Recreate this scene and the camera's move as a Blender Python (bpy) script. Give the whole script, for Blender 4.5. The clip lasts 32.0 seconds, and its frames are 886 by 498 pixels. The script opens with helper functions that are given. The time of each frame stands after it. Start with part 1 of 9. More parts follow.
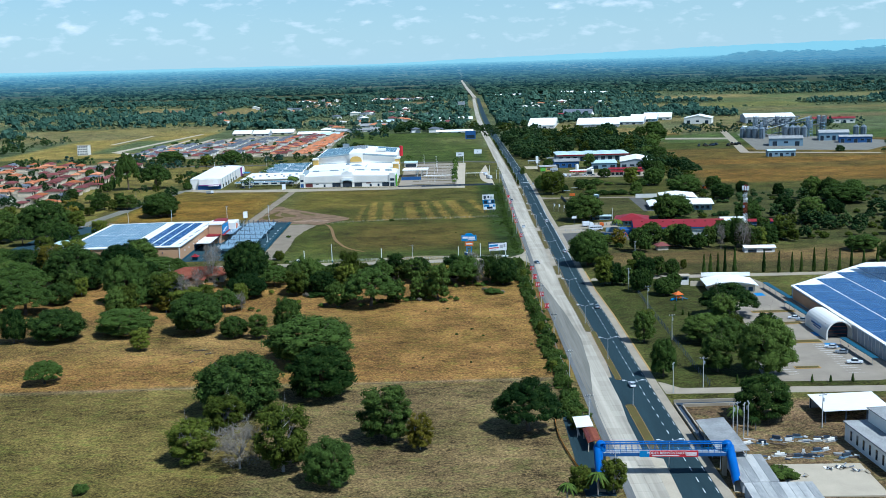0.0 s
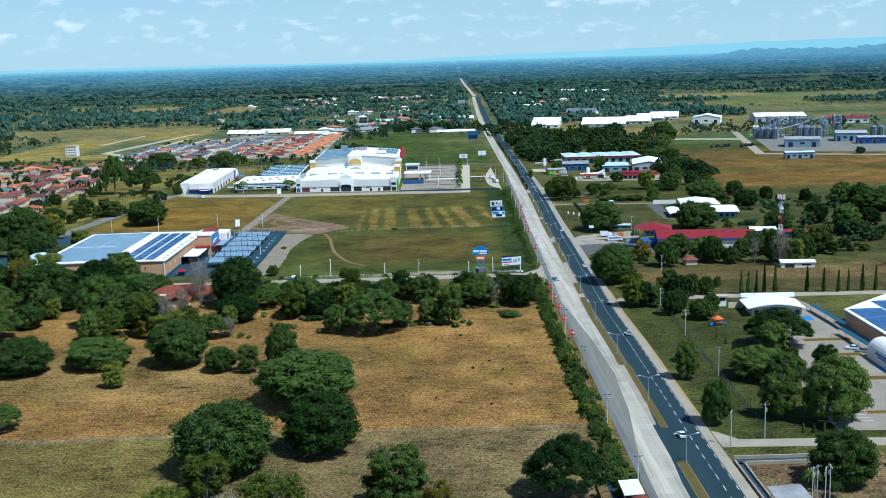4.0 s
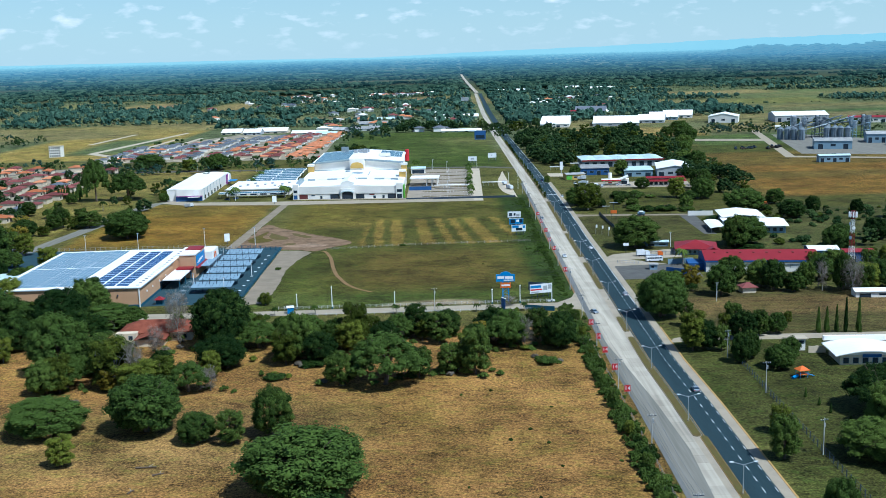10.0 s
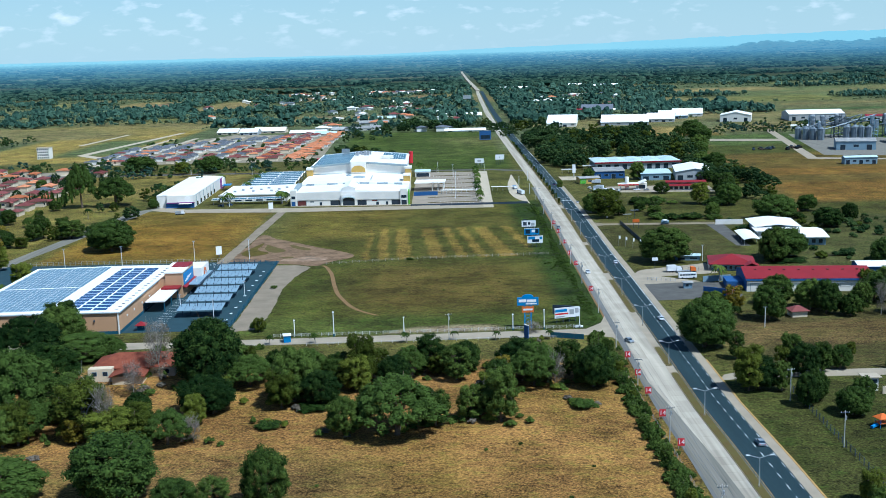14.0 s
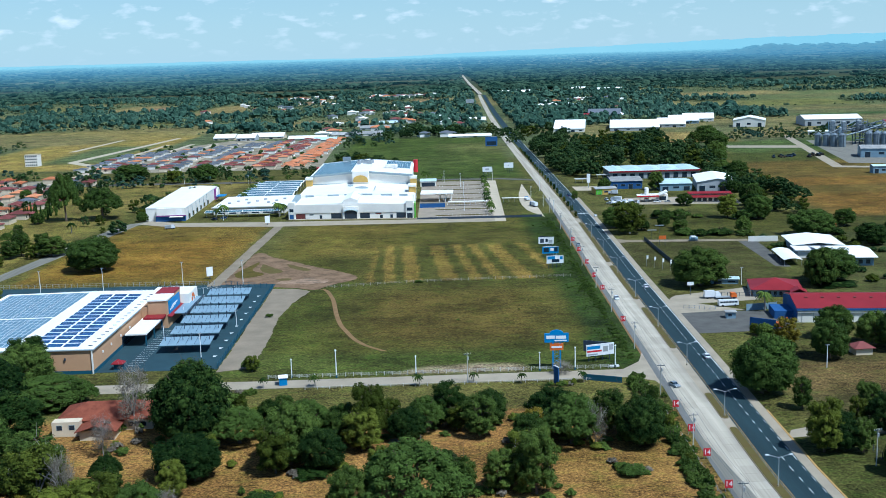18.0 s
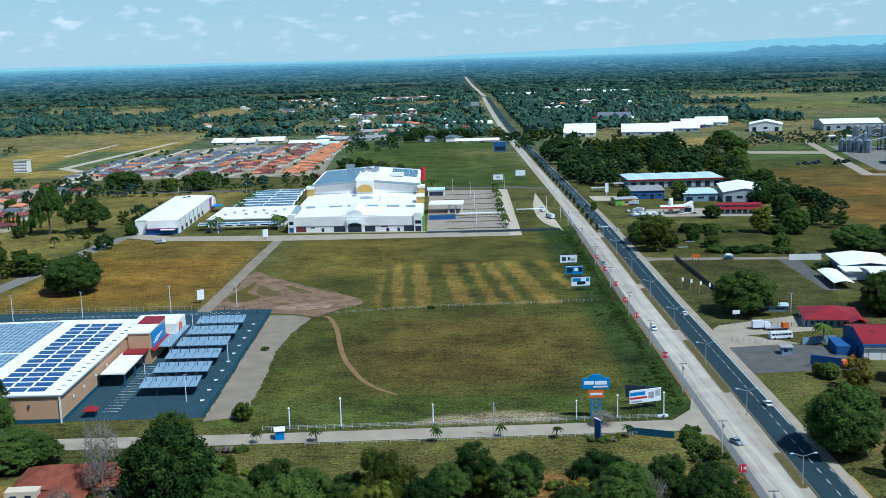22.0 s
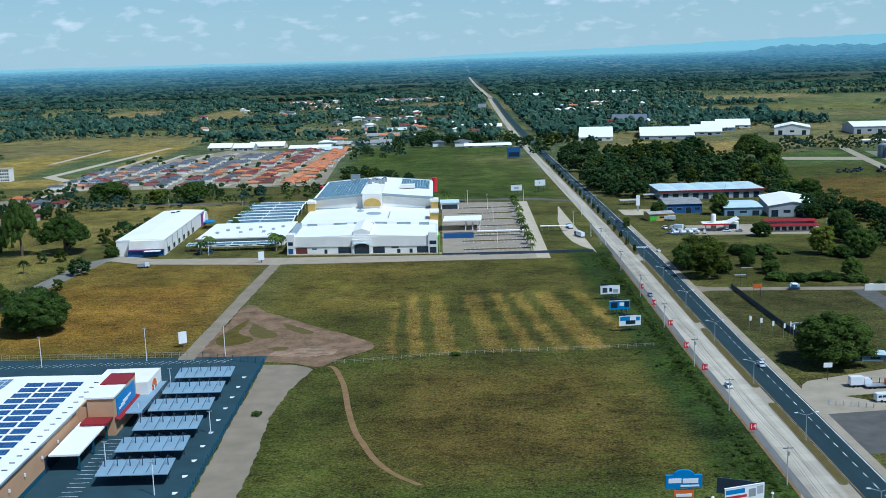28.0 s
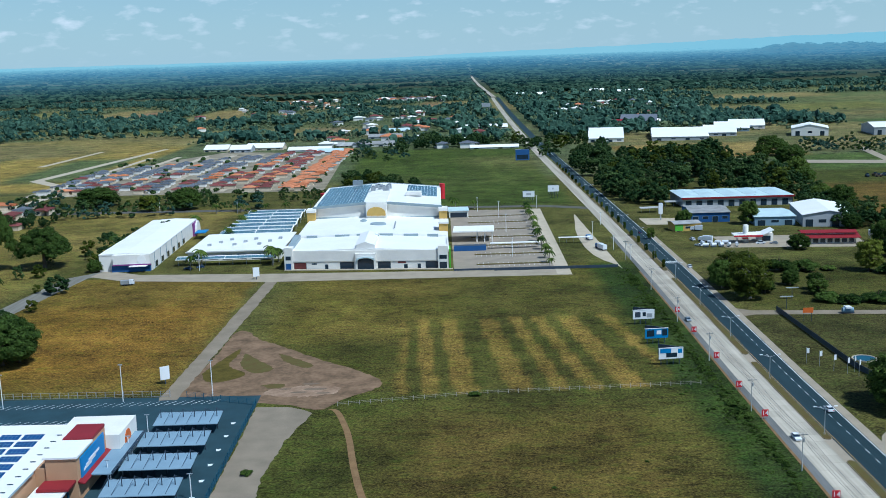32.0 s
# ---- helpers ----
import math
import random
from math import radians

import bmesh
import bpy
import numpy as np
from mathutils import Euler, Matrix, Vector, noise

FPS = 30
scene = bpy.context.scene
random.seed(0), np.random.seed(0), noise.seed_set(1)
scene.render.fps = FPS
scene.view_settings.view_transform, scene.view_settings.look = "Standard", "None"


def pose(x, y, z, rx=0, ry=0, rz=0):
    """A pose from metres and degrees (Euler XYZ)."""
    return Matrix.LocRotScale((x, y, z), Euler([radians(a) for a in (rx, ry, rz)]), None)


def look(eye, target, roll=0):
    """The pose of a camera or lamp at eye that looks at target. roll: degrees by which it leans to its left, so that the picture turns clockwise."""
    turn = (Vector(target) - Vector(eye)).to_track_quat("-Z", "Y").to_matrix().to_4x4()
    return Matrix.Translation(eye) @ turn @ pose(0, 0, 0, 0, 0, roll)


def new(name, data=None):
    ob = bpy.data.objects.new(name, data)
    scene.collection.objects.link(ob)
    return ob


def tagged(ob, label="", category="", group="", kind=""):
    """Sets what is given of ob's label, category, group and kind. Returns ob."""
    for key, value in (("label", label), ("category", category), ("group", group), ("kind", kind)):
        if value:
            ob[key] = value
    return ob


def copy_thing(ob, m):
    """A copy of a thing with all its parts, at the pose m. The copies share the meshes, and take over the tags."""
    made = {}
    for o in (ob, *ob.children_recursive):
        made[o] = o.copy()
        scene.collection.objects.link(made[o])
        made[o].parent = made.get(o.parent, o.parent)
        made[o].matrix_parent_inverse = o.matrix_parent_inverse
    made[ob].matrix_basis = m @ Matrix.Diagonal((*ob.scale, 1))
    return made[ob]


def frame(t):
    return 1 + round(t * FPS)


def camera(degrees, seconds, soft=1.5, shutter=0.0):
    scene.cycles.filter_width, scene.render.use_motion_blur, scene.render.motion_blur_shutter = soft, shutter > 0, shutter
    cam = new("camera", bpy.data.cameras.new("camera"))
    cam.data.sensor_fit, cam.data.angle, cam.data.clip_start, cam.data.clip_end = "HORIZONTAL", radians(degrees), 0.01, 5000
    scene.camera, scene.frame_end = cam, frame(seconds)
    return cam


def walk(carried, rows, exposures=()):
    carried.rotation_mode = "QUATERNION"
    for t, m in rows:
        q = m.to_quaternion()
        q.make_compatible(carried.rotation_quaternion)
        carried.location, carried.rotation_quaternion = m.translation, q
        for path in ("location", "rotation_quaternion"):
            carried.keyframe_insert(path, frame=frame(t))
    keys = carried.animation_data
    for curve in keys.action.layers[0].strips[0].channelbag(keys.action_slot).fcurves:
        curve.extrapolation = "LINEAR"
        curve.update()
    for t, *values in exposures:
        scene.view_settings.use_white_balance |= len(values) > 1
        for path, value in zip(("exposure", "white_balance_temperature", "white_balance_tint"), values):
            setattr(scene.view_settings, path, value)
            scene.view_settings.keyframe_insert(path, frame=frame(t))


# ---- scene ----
cam = camera(45.49, 32.0, soft=0.8)
PATH = [
    (0.0, look((0.00, 0.00, 105.00), (-0.06, 98.49, 87.70), -1.66)),
    (1.0, look((-1.43, 12.26, 105.01), (-1.41, 110.74, 87.65), -1.67)),
    (2.0, look((-2.86, 24.53, 105.03), (-2.77, 123.02, 87.69), -1.67)),
    (3.0, look((-4.29, 36.82, 105.05), (-4.12, 135.30, 87.65), -1.66)),
    (4.0, look((-5.72, 49.13, 105.07), (-5.51, 147.58, 87.56), -1.65)),
    (5.0, look((-7.15, 61.45, 105.09), (-6.91, 159.89, 87.51), -1.64)),
    (6.0, look((-8.58, 73.78, 105.11), (-8.29, 172.21, 87.47), -1.64)),
    (7.0, look((-10.00, 86.12, 105.14), (-9.67, 184.55, 87.48), -1.64)),
    (8.0, look((-11.43, 98.47, 105.16), (-11.08, 196.89, 87.45), -1.61)),
    (9.0, look((-12.85, 110.82, 105.19), (-12.50, 209.22, 87.39), -1.58)),
    (10.0, look((-14.26, 123.18, 105.22), (-13.89, 221.57, 87.33), -1.56)),
    (11.0, look((-15.68, 135.55, 105.25), (-15.29, 233.92, 87.30), -1.56)),
    (12.0, look((-17.09, 147.91, 105.28), (-16.68, 246.27, 87.24), -1.59)),
    (13.0, look((-18.50, 160.27, 105.32), (-18.05, 258.61, 87.19), -1.62)),
    (14.0, look((-19.91, 172.63, 105.35), (-19.45, 270.97, 87.20), -1.65)),
    (15.0, look((-21.31, 184.99, 105.39), (-20.80, 283.35, 87.36), -1.65)),
    (16.0, look((-22.71, 197.35, 105.42), (-22.19, 295.70, 87.38), -1.65)),
    (17.0, look((-24.10, 209.69, 105.46), (-23.58, 308.06, 87.45), -1.65)),
    (18.0, look((-25.49, 222.03, 105.49), (-24.96, 320.41, 87.62), -1.65)),
    (19.0, look((-26.87, 234.35, 105.53), (-26.37, 332.77, 87.79), -1.64)),
    (20.0, look((-28.25, 246.67, 105.56), (-27.79, 345.09, 87.91), -1.63)),
    (21.0, look((-29.62, 258.97, 105.60), (-29.16, 357.39, 87.93), -1.62)),
    (22.0, look((-30.99, 271.25, 105.64), (-30.57, 369.67, 87.93), -1.61)),
    (23.0, look((-32.35, 283.52, 105.67), (-31.98, 381.94, 87.98), -1.60)),
    (24.0, look((-33.71, 295.76, 105.71), (-33.37, 394.21, 88.16), -1.61)),
    (25.0, look((-35.06, 307.99, 105.74), (-34.73, 406.47, 88.36), -1.63)),
    (26.0, look((-36.40, 320.19, 105.78), (-36.11, 418.66, 88.30), -1.67)),
    (27.0, look((-37.74, 332.37, 105.81), (-37.48, 430.82, 88.27), -1.72)),
    (28.0, look((-39.07, 344.53, 105.84), (-38.84, 442.95, 88.17), -1.76)),
    (29.0, look((-40.39, 356.66, 105.87), (-40.17, 455.06, 88.09), -1.77)),
    (30.0, look((-41.71, 368.75, 105.90), (-41.47, 467.13, 87.94), -1.77)),
    (31.0, look((-43.01, 380.82, 105.93), (-42.80, 479.19, 87.96), -1.78)),
    (32.0, look((-44.31, 392.85, 105.96), (-44.09, 491.25, 88.14), -1.80)),
]
walk(cam, PATH, [(0.0, 0.53, 5170, 2), (9.0, 0.56, 5200, 2), (17.0, 0.54, 5170, 2), (22.0, 0.41, 5150, 2), (26.0, 0.28, 5150, 2), (32.0, 0.25, 5170, 2)])

# ---- daylight ----
SUN_TO = Vector((0.52, -0.44, 1.05)).normalized()
world = bpy.data.worlds.new("sky")
scene.world = world
world.use_nodes = True
wn, wl = world.node_tree.nodes, world.node_tree.links
wn.clear()
w_out = wn.new("ShaderNodeOutputWorld")
w_bg = wn.new("ShaderNodeBackground")
w_sky = wn.new("ShaderNodeTexSky")
w_sky.sky_type = "NISHITA"
w_sky.sun_disc = False
w_sky.sun_elevation = math.asin(SUN_TO.z)
w_sky.sun_rotation = math.atan2(SUN_TO.x, SUN_TO.y)
w_sky.air_density, w_sky.dust_density, w_sky.ozone_density = 1.0, 0.2, 3.0
w_tc = wn.new("ShaderNodeTexCoord")
w_sep = wn.new("ShaderNodeSeparateXYZ")
wl.new(w_tc.outputs["Generated"], w_sep.inputs[0])


def wmath(op, a, b=None):
    n = wn.new("ShaderNodeMath")
    n.operation = op
    for i, v in enumerate((a, b)):
        if v is None:
            continue
        if isinstance(v, (int, float)):
            n.inputs[i].default_value = v
        else:
            wl.new(v, n.inputs[i])
    return n.outputs[0]


zz = wmath("MAXIMUM", w_sep.outputs[2], 0.0)
w_cmb = wn.new("ShaderNodeCombineXYZ")
wl.new(w_sep.outputs[0], w_cmb.inputs[0])
wl.new(w_sep.outputs[1], w_cmb.inputs[1])
wl.new(wmath("MULTIPLY", w_sep.outputs[2], 2.6), w_cmb.inputs[2])
w_n = wn.new("ShaderNodeTexNoise")
w_n.inputs["Scale"].default_value = 44.0
w_n.inputs["Detail"].default_value = 4
w_n.inputs["Roughness"].default_value = 0.50
wl.new(w_cmb.outputs[0], w_n.inputs["Vector"])
w_r = wn.new("ShaderNodeValToRGB")
w_r.color_ramp.elements[0].position = 0.555
w_r.color_ramp.elements[1].position = 0.80
wl.new(w_n.outputs["Fac"], w_r.inputs[0])
w_cl = wmath("MULTIPLY", w_r.outputs[0], wmath("MINIMUM", wmath("MULTIPLY", zz, 24.0), 0.75))
w_mix = wn.new("ShaderNodeMix")
w_mix.data_type = "RGBA"
wl.new(w_cl, w_mix.inputs["Factor"])
w_blue = wn.new("ShaderNodeMix")
w_blue.data_type, w_blue.blend_type = "RGBA", "MULTIPLY"
w_blue.inputs["Factor"].default_value = 1.0
w_blue.inputs["B"].default_value = (0.86, 0.98, 1.03, 1)
wl.new(w_sky.outputs[0], w_blue.inputs["A"])
w_low = wn.new("ShaderNodeMix")
w_low.data_type = "RGBA"
wl.new(wmath("MULTIPLY", wmath("MAXIMUM", wmath("SUBTRACT", 1.0, wmath("MULTIPLY", zz, 6.0)), 0.0), 0.85), w_low.inputs["Factor"])
wl.new(w_blue.outputs["Result"], w_low.inputs["A"])
w_low.inputs["B"].default_value = (6.0, 7.7, 8.2, 1)
wl.new(w_low.outputs["Result"], w_mix.inputs["A"])
w_mix.inputs["B"].default_value = (11.0, 11.0, 11.2, 1)
wl.new(w_mix.outputs["Result"], w_bg.inputs["Color"])
w_bg.inputs["Strength"].default_value = 0.062
wl.new(w_bg.outputs[0], w_out.inputs[0])

sun_data = bpy.data.lights.new("sun", "SUN")
sun_data.energy, sun_data.angle, sun_data.color = 3.6, radians(0.55), (1.0, 0.96, 0.90)
sun_lamp = new("sun", sun_data)
sun_lamp.matrix_world = look(tuple(SUN_TO * 400), (0, 0, 0))


# ---- materials ----
def mat(name, col, rough=0.8, var=0.25, scale=0.4, fine=6.0, metal=0.0, bump=0.0, col2=None, stretch=(1, 1, 1), each=0.0, island=0.0, spec=0.12, stain=0.0):
    """Base colour with mottling at two scales, variation from piece to piece, and fine relief."""
    m = bpy.data.materials.new(name)
    m.use_nodes = True
    nt = m.node_tree
    nd, ln = nt.nodes, nt.links
    bs = nd["Principled BSDF"]
    bs.inputs["Roughness"].default_value = rough
    bs.inputs["Metallic"].default_value = metal
    bs.inputs["Specular IOR Level"].default_value = spec
    ge = nd.new("ShaderNodeNewGeometry")
    mp = nd.new("ShaderNodeMapping")
    mp.inputs["Scale"].default_value = stretch
    ln.new(ge.outputs["Position"], mp.inputs["Vector"])
    n1, n2 = nd.new("ShaderNodeTexNoise"), nd.new("ShaderNodeTexNoise")
    n1.inputs["Scale"].default_value, n1.inputs["Detail"].default_value = scale, 4
    n2.inputs["Scale"].default_value, n2.inputs["Detail"].default_value = fine, 3
    for n in (n1, n2):
        ln.new(mp.outputs[0], n.inputs["Vector"])
    add = nd.new("ShaderNodeMath")
    add.operation = "MULTIPLY_ADD"
    ln.new(n1.outputs["Fac"], add.inputs[0])
    add.inputs[1].default_value = 0.65
    mu = nd.new("ShaderNodeMath")
    mu.operation = "MULTIPLY"
    ln.new(n2.outputs["Fac"], mu.inputs[0])
    mu.inputs[1].default_value = 0.35
    ln.new(mu.outputs[0], add.inputs[2])
    last = add.outputs[0]
    for amount, kind in ((each, "o"), (island, "i")):
        if amount:
            s = nd.new("ShaderNodeObjectInfo").outputs["Random"] if kind == "o" else ge.outputs["Random Per Island"]
            e = nd.new("ShaderNodeMath")
            e.operation = "MULTIPLY_ADD"
            ln.new(s, e.inputs[0])
            e.inputs[1].default_value = amount
            ln.new(last, e.inputs[2])
            e2 = nd.new("ShaderNodeMath")
            e2.operation = "SUBTRACT"
            ln.new(e.outputs[0], e2.inputs[0])
            e2.inputs[1].default_value = amount / 2
            last = e2.outputs[0]
    rp = nd.new("ShaderNodeMapRange")
    rp.inputs["From Min"].default_value, rp.inputs["From Max"].default_value = 0.28, 0.72
    ln.new(last, rp.inputs["Value"])
    mx = nd.new("ShaderNodeMix")
    mx.data_type = "RGBA"
    ln.new(rp.outputs[0], mx.inputs["Factor"])
    c2 = col2 or tuple(min(c * (1 + var), 0.92) for c in col)
    mx.inputs["A"].default_value = (*[c * (1 - var) for c in col], 1)
    mx.inputs["B"].default_value = (*c2, 1)
    ln.new(mx.outputs["Result"], bs.inputs["Base Color"])
    if bump:
        bp = nd.new("ShaderNodeBump")
        bp.inputs["Strength"].default_value = bump
        bp.inputs["Distance"].default_value = 0.15
        ln.new(n2.outputs["Fac"], bp.inputs["Height"])
        ln.new(bp.outputs[0], bs.inputs["Normal"])
    return m


def leaf_mat(name, col, col2, each=0.5):
    m = mat(name, col, 0.75, 0.3, 0.25, 1.6, col2=col2, each=each, island=0.3, spec=0.04)
    bs = m.node_tree.nodes["Principled BSDF"]
    bs.inputs["Transmission Weight"].default_value = 0.0
    return m


ASPHALT = mat("dark_asphalt", (0.024, 0.043, 0.050), 0.75, 0.25, 0.25, 5, stretch=(1, 0.12, 1))
ASPHALT_LOT = mat("blue_grey_asphalt", (0.030, 0.060, 0.074), 0.8, 0.25, 0.15, 3)
ASPHALT_MID = mat("streaked_grey_asphalt", (0.19, 0.178, 0.148), 0.85, 0.3, 0.5, 3, stretch=(1, 0.03, 1))
ASPHALT_OLD = mat("grey_asphalt", (0.105, 0.100, 0.090), 0.85, 0.3, 0.2, 4)
CONC_SLAB = mat("road_concrete", (0.36, 0.315, 0.245), 0.85, 0.32, 0.30, 1.3, stretch=(1, 0.022, 1), each=0.10, col2=(0.57, 0.505, 0.40))
SHOULDER = mat("grey_shoulder", (0.15, 0.148, 0.14), 0.85, 0.3, 0.3, 2.5, stretch=(1, 0.1, 1))
CONCRETE = mat("concrete", (0.33, 0.278, 0.205), 0.85, 0.2, 0.15, 3)
CONC_PALE = mat("pale_concrete", (0.45, 0.38, 0.28), 0.85, 0.15, 0.15, 3)
PLOTS = mat("dusty_plots", (0.20, 0.175, 0.105), 0.9, 0.4, 0.06, 0.6, col2=(0.40, 0.34, 0.25))
PAVE = mat("parking_concrete", (0.28, 0.235, 0.18), 0.85, 0.22, 0.12, 3)
GRAVEL = mat("gravel", (0.24, 0.195, 0.14), 0.95, 0.25, 0.12, 4, bump=0.3)
DIRT = mat("bare_earth", (0.17, 0.125, 0.085), 0.95, 0.3, 0.1, 2, bump=0.3)
EARTH = mat("trodden_red_earth", (0.120, 0.082, 0.046), 0.95, 0.3, 0.16, 0.7, bump=0.4, col2=(0.285, 0.180, 0.108))
EARTH_PALE = mat("pale_scraped_earth", (0.24, 0.145, 0.085), 0.95, 0.3, 0.2, 0.9, bump=0.3, col2=(0.40, 0.28, 0.19))
TRACK = mat("worn_track_earth", (0.21, 0.128, 0.060), 0.95, 0.3, 0.25, 2, bump=0.3)
TURF = mat("olive_turf", (0.085, 0.070, 0.014), 0.95, 0.4, 0.3, 2, bump=0.4, col2=(0.13, 0.098, 0.020))
VERGE = mat("median_grass", (0.17, 0.105, 0.04), 0.95, 0.4, 0.3, 3, bump=0.4, col2=(0.11, 0.105, 0.03))
PAINT_W = mat("road_paint_white", (0.72, 0.72, 0.70), 0.7, 0.2, 1, 8)
PAINT_Y = mat("kerb_paint_yellow", (0.42, 0.26, 0.09), 0.7, 0.25, 0.6, 8)
ROOF_W = mat("white_roof_membrane", (0.82, 0.80, 0.755), 0.55, 0.06, 0.06, 0.6)
WALL_W = mat("white_wall", (0.78, 0.745, 0.68), 0.7, 0.08, 0.15, 2)
WALL_TAN = mat("tan_wall", (0.50, 0.30, 0.17), 0.8, 0.08, 0.2, 3)
WALL_CREAM = mat("cream_wall", (0.62, 0.52, 0.38), 0.8, 0.12, 0.3, 3)
WALL_GREY = mat("grey_wall", (0.40, 0.41, 0.42), 0.75, 0.15, 0.2, 3)
WALL_BLUE = mat("blue_wall", (0.035, 0.10, 0.26), 0.6, 0.15, 0.2, 3)
BAND_BLUE = mat("blue_band", (0.022, 0.085, 0.13), 0.6, 0.1, 0.3, 3)
ROOF_RED = mat("red_metal_roof", (0.23, 0.022, 0.028), 0.5, 0.15, 0.15, 3)
ROOF_AQUA = mat("aqua_metal_roof", (0.50, 0.61, 0.62), 0.5, 0.15, 0.1, 2)
ROOF_GREY = mat("grey_metal_roof", (0.34, 0.335, 0.32), 0.55, 0.32, 0.25, 2, each=0.3)
ROOF_SLATE = mat("slate_roof", (0.115, 0.125, 0.145), 0.7, 0.25, 0.3, 3, each=0.5)
ROOF_TERRA = mat("terracotta_roof", (0.42, 0.13, 0.05), 0.8, 0.25, 0.3, 4, each=0.5, col2=(0.58, 0.24, 0.12))
ROOF_MAROON = mat("maroon_roof", (0.17, 0.055, 0.050), 0.8, 0.25, 0.3, 4, each=0.5)
ROOF_RUST = mat("rusty_tile_roof", (0.20, 0.06, 0.035), 0.85, 0.35, 0.5, 4)
TRIM_GREY = mat("grey_trim", (0.28, 0.34, 0.36), 0.6, 0.1, 0.3, 3)
GREEN = mat("green_panel", (0.14, 0.42, 0.04), 0.6, 0.1, 0.3, 3)
YELLOW = mat("ochre_panel", (0.55, 0.36, 0.10), 0.7, 0.1, 0.3, 3)
RED = mat("red_panel", (0.50, 0.03, 0.04), 0.5, 0.1, 0.3, 3)
ORANGE = mat("orange_panel", (0.60, 0.14, 0.03), 0.5, 0.1, 0.3, 3)
PURPLE = mat("purple_panel", (0.22, 0.07, 0.22), 0.6, 0.1, 0.3, 3)
SIGN_BLUE = mat("sign_blue", (0.03, 0.20, 0.46), 0.45, 0.06, 0.3, 3)
SIGN_WHITE = mat("sign_white", (0.78, 0.78, 0.78), 0.5, 0.05, 0.3, 3)
NET = mat("orange_net", (0.55, 0.24, 0.05), 0.7, 0.3, 1.0, 6)
PLASTIC_BLUE = mat("blue_sheeting", (0.018, 0.105, 0.36), 0.4, 0.2, 0.4, 4)
STEEL = mat("galvanised_steel", (0.42, 0.44, 0.46), 0.45, 0.15, 0.5, 5, metal=0.5)
STEEL_MID = mat("weathered_steel", (0.20, 0.235, 0.265), 0.5, 0.25, 0.3, 3, metal=0.3)
TIN = mat("weathered_tin", (0.40, 0.40, 0.385), 0.55, 0.35, 0.5, 2.5, stretch=(1, 0.25, 1), each=0.5, col2=(0.52, 0.50, 0.46))
STEEL_DK = mat("dark_steel", (0.06, 0.08, 0.11), 0.5, 0.2, 0.5, 5, metal=0.3)
GLASS = mat("dark_glazing", (0.015, 0.03, 0.05), 0.12, 0.2, 0.3, 2, spec=0.6)
PANEL = mat("solar_cell_blue", (0.016, 0.065, 0.19), 0.22, 0.2, 0.2, 1.5, spec=0.6)
def panel_grid(m, w=1.05, h=2.0, joint=0.05, line=(0.55, 0.60, 0.62)):
    """Thin pale joints between the cells of solar panels."""
    nd, ln = m.node_tree.nodes, m.node_tree.links
    bs = nd["Principled BSDF"]
    old = bs.inputs["Base Color"].links[0].from_socket
    ge = nd.new("ShaderNodeNewGeometry")
    br = nd.new("ShaderNodeTexBrick")
    br.offset = 0.0
    br.inputs["Scale"].default_value = 1.0
    br.inputs["Brick Width"].default_value, br.inputs["Row Height"].default_value, br.inputs["Mortar Size"].default_value = w, h, joint
    br.inputs["Color1"].default_value = br.inputs["Color2"].default_value = (0, 0, 0, 1)
    br.inputs["Mortar"].default_value = (1, 1, 1, 1)
    ln.new(ge.outputs["Position"], br.inputs["Vector"])
    mx = nd.new("ShaderNodeMix")
    mx.data_type = "RGBA"
    ln.new(br.outputs["Color"], mx.inputs["Factor"])
    ln.new(old, mx.inputs["A"])
    mx.inputs["B"].default_value = (*line, 1)
    ln.new(mx.outputs["Result"], bs.inputs["Base Color"])


PANEL_LT = mat("solar_cell_pale", (0.13, 0.22, 0.28), 0.25, 0.2, 0.2, 1.5, spec=0.6)
panel_grid(PANEL, 1.05, 2.0, 0.05, (0.13, 0.22, 0.34))
panel_grid(PANEL_LT, 2.0, 4.2, 0.16)
PANEL_MID = mat("solar_cell_teal", (0.085, 0.165, 0.205), 0.25, 0.2, 0.2, 1.5, spec=0.5)
panel_grid(PANEL_MID, 2.0, 4.2, 0.06)
CARPORT = mat("carport_blue_grey_sheet", (0.22, 0.31, 0.38), 0.5, 0.12, 0.2, 3)
BARK = mat("bark", (0.12, 0.09, 0.065), 0.9, 0.3, 1.5, 6, bump=0.4)
BARK_PALE = mat("pale_bark", (0.30, 0.27, 0.24), 0.9, 0.25, 1.5, 6)
POLE = mat("concrete_pole", (0.45, 0.44, 0.42), 0.8, 0.15, 0.6, 4)
TYRE = mat("tyre_rubber", (0.02, 0.02, 0.02), 0.8, 0.2, 2, 6)
CAR_W = mat("white_car_paint", (0.75, 0.76, 0.78), 0.25, 0.04, 1, 4, spec=0.6)
CAR_S = mat("silver_car_paint", (0.38, 0.42, 0.46), 0.25, 0.05, 1, 4, metal=0.4)
CAR_B = mat("dark_blue_car_paint", (0.03, 0.06, 0.12), 0.25, 0.05, 1, 4)
WATER = mat("pool_water", (0.08, 0.40, 0.50), 0.1, 0.1, 0.3, 2)
LEAF = leaf_mat("leaf_green", (0.020, 0.044, 0.008), (0.092, 0.130, 0.024))
LEAF_DK = leaf_mat("leaf_dark_green", (0.013, 0.032, 0.007), (0.068, 0.106, 0.020))
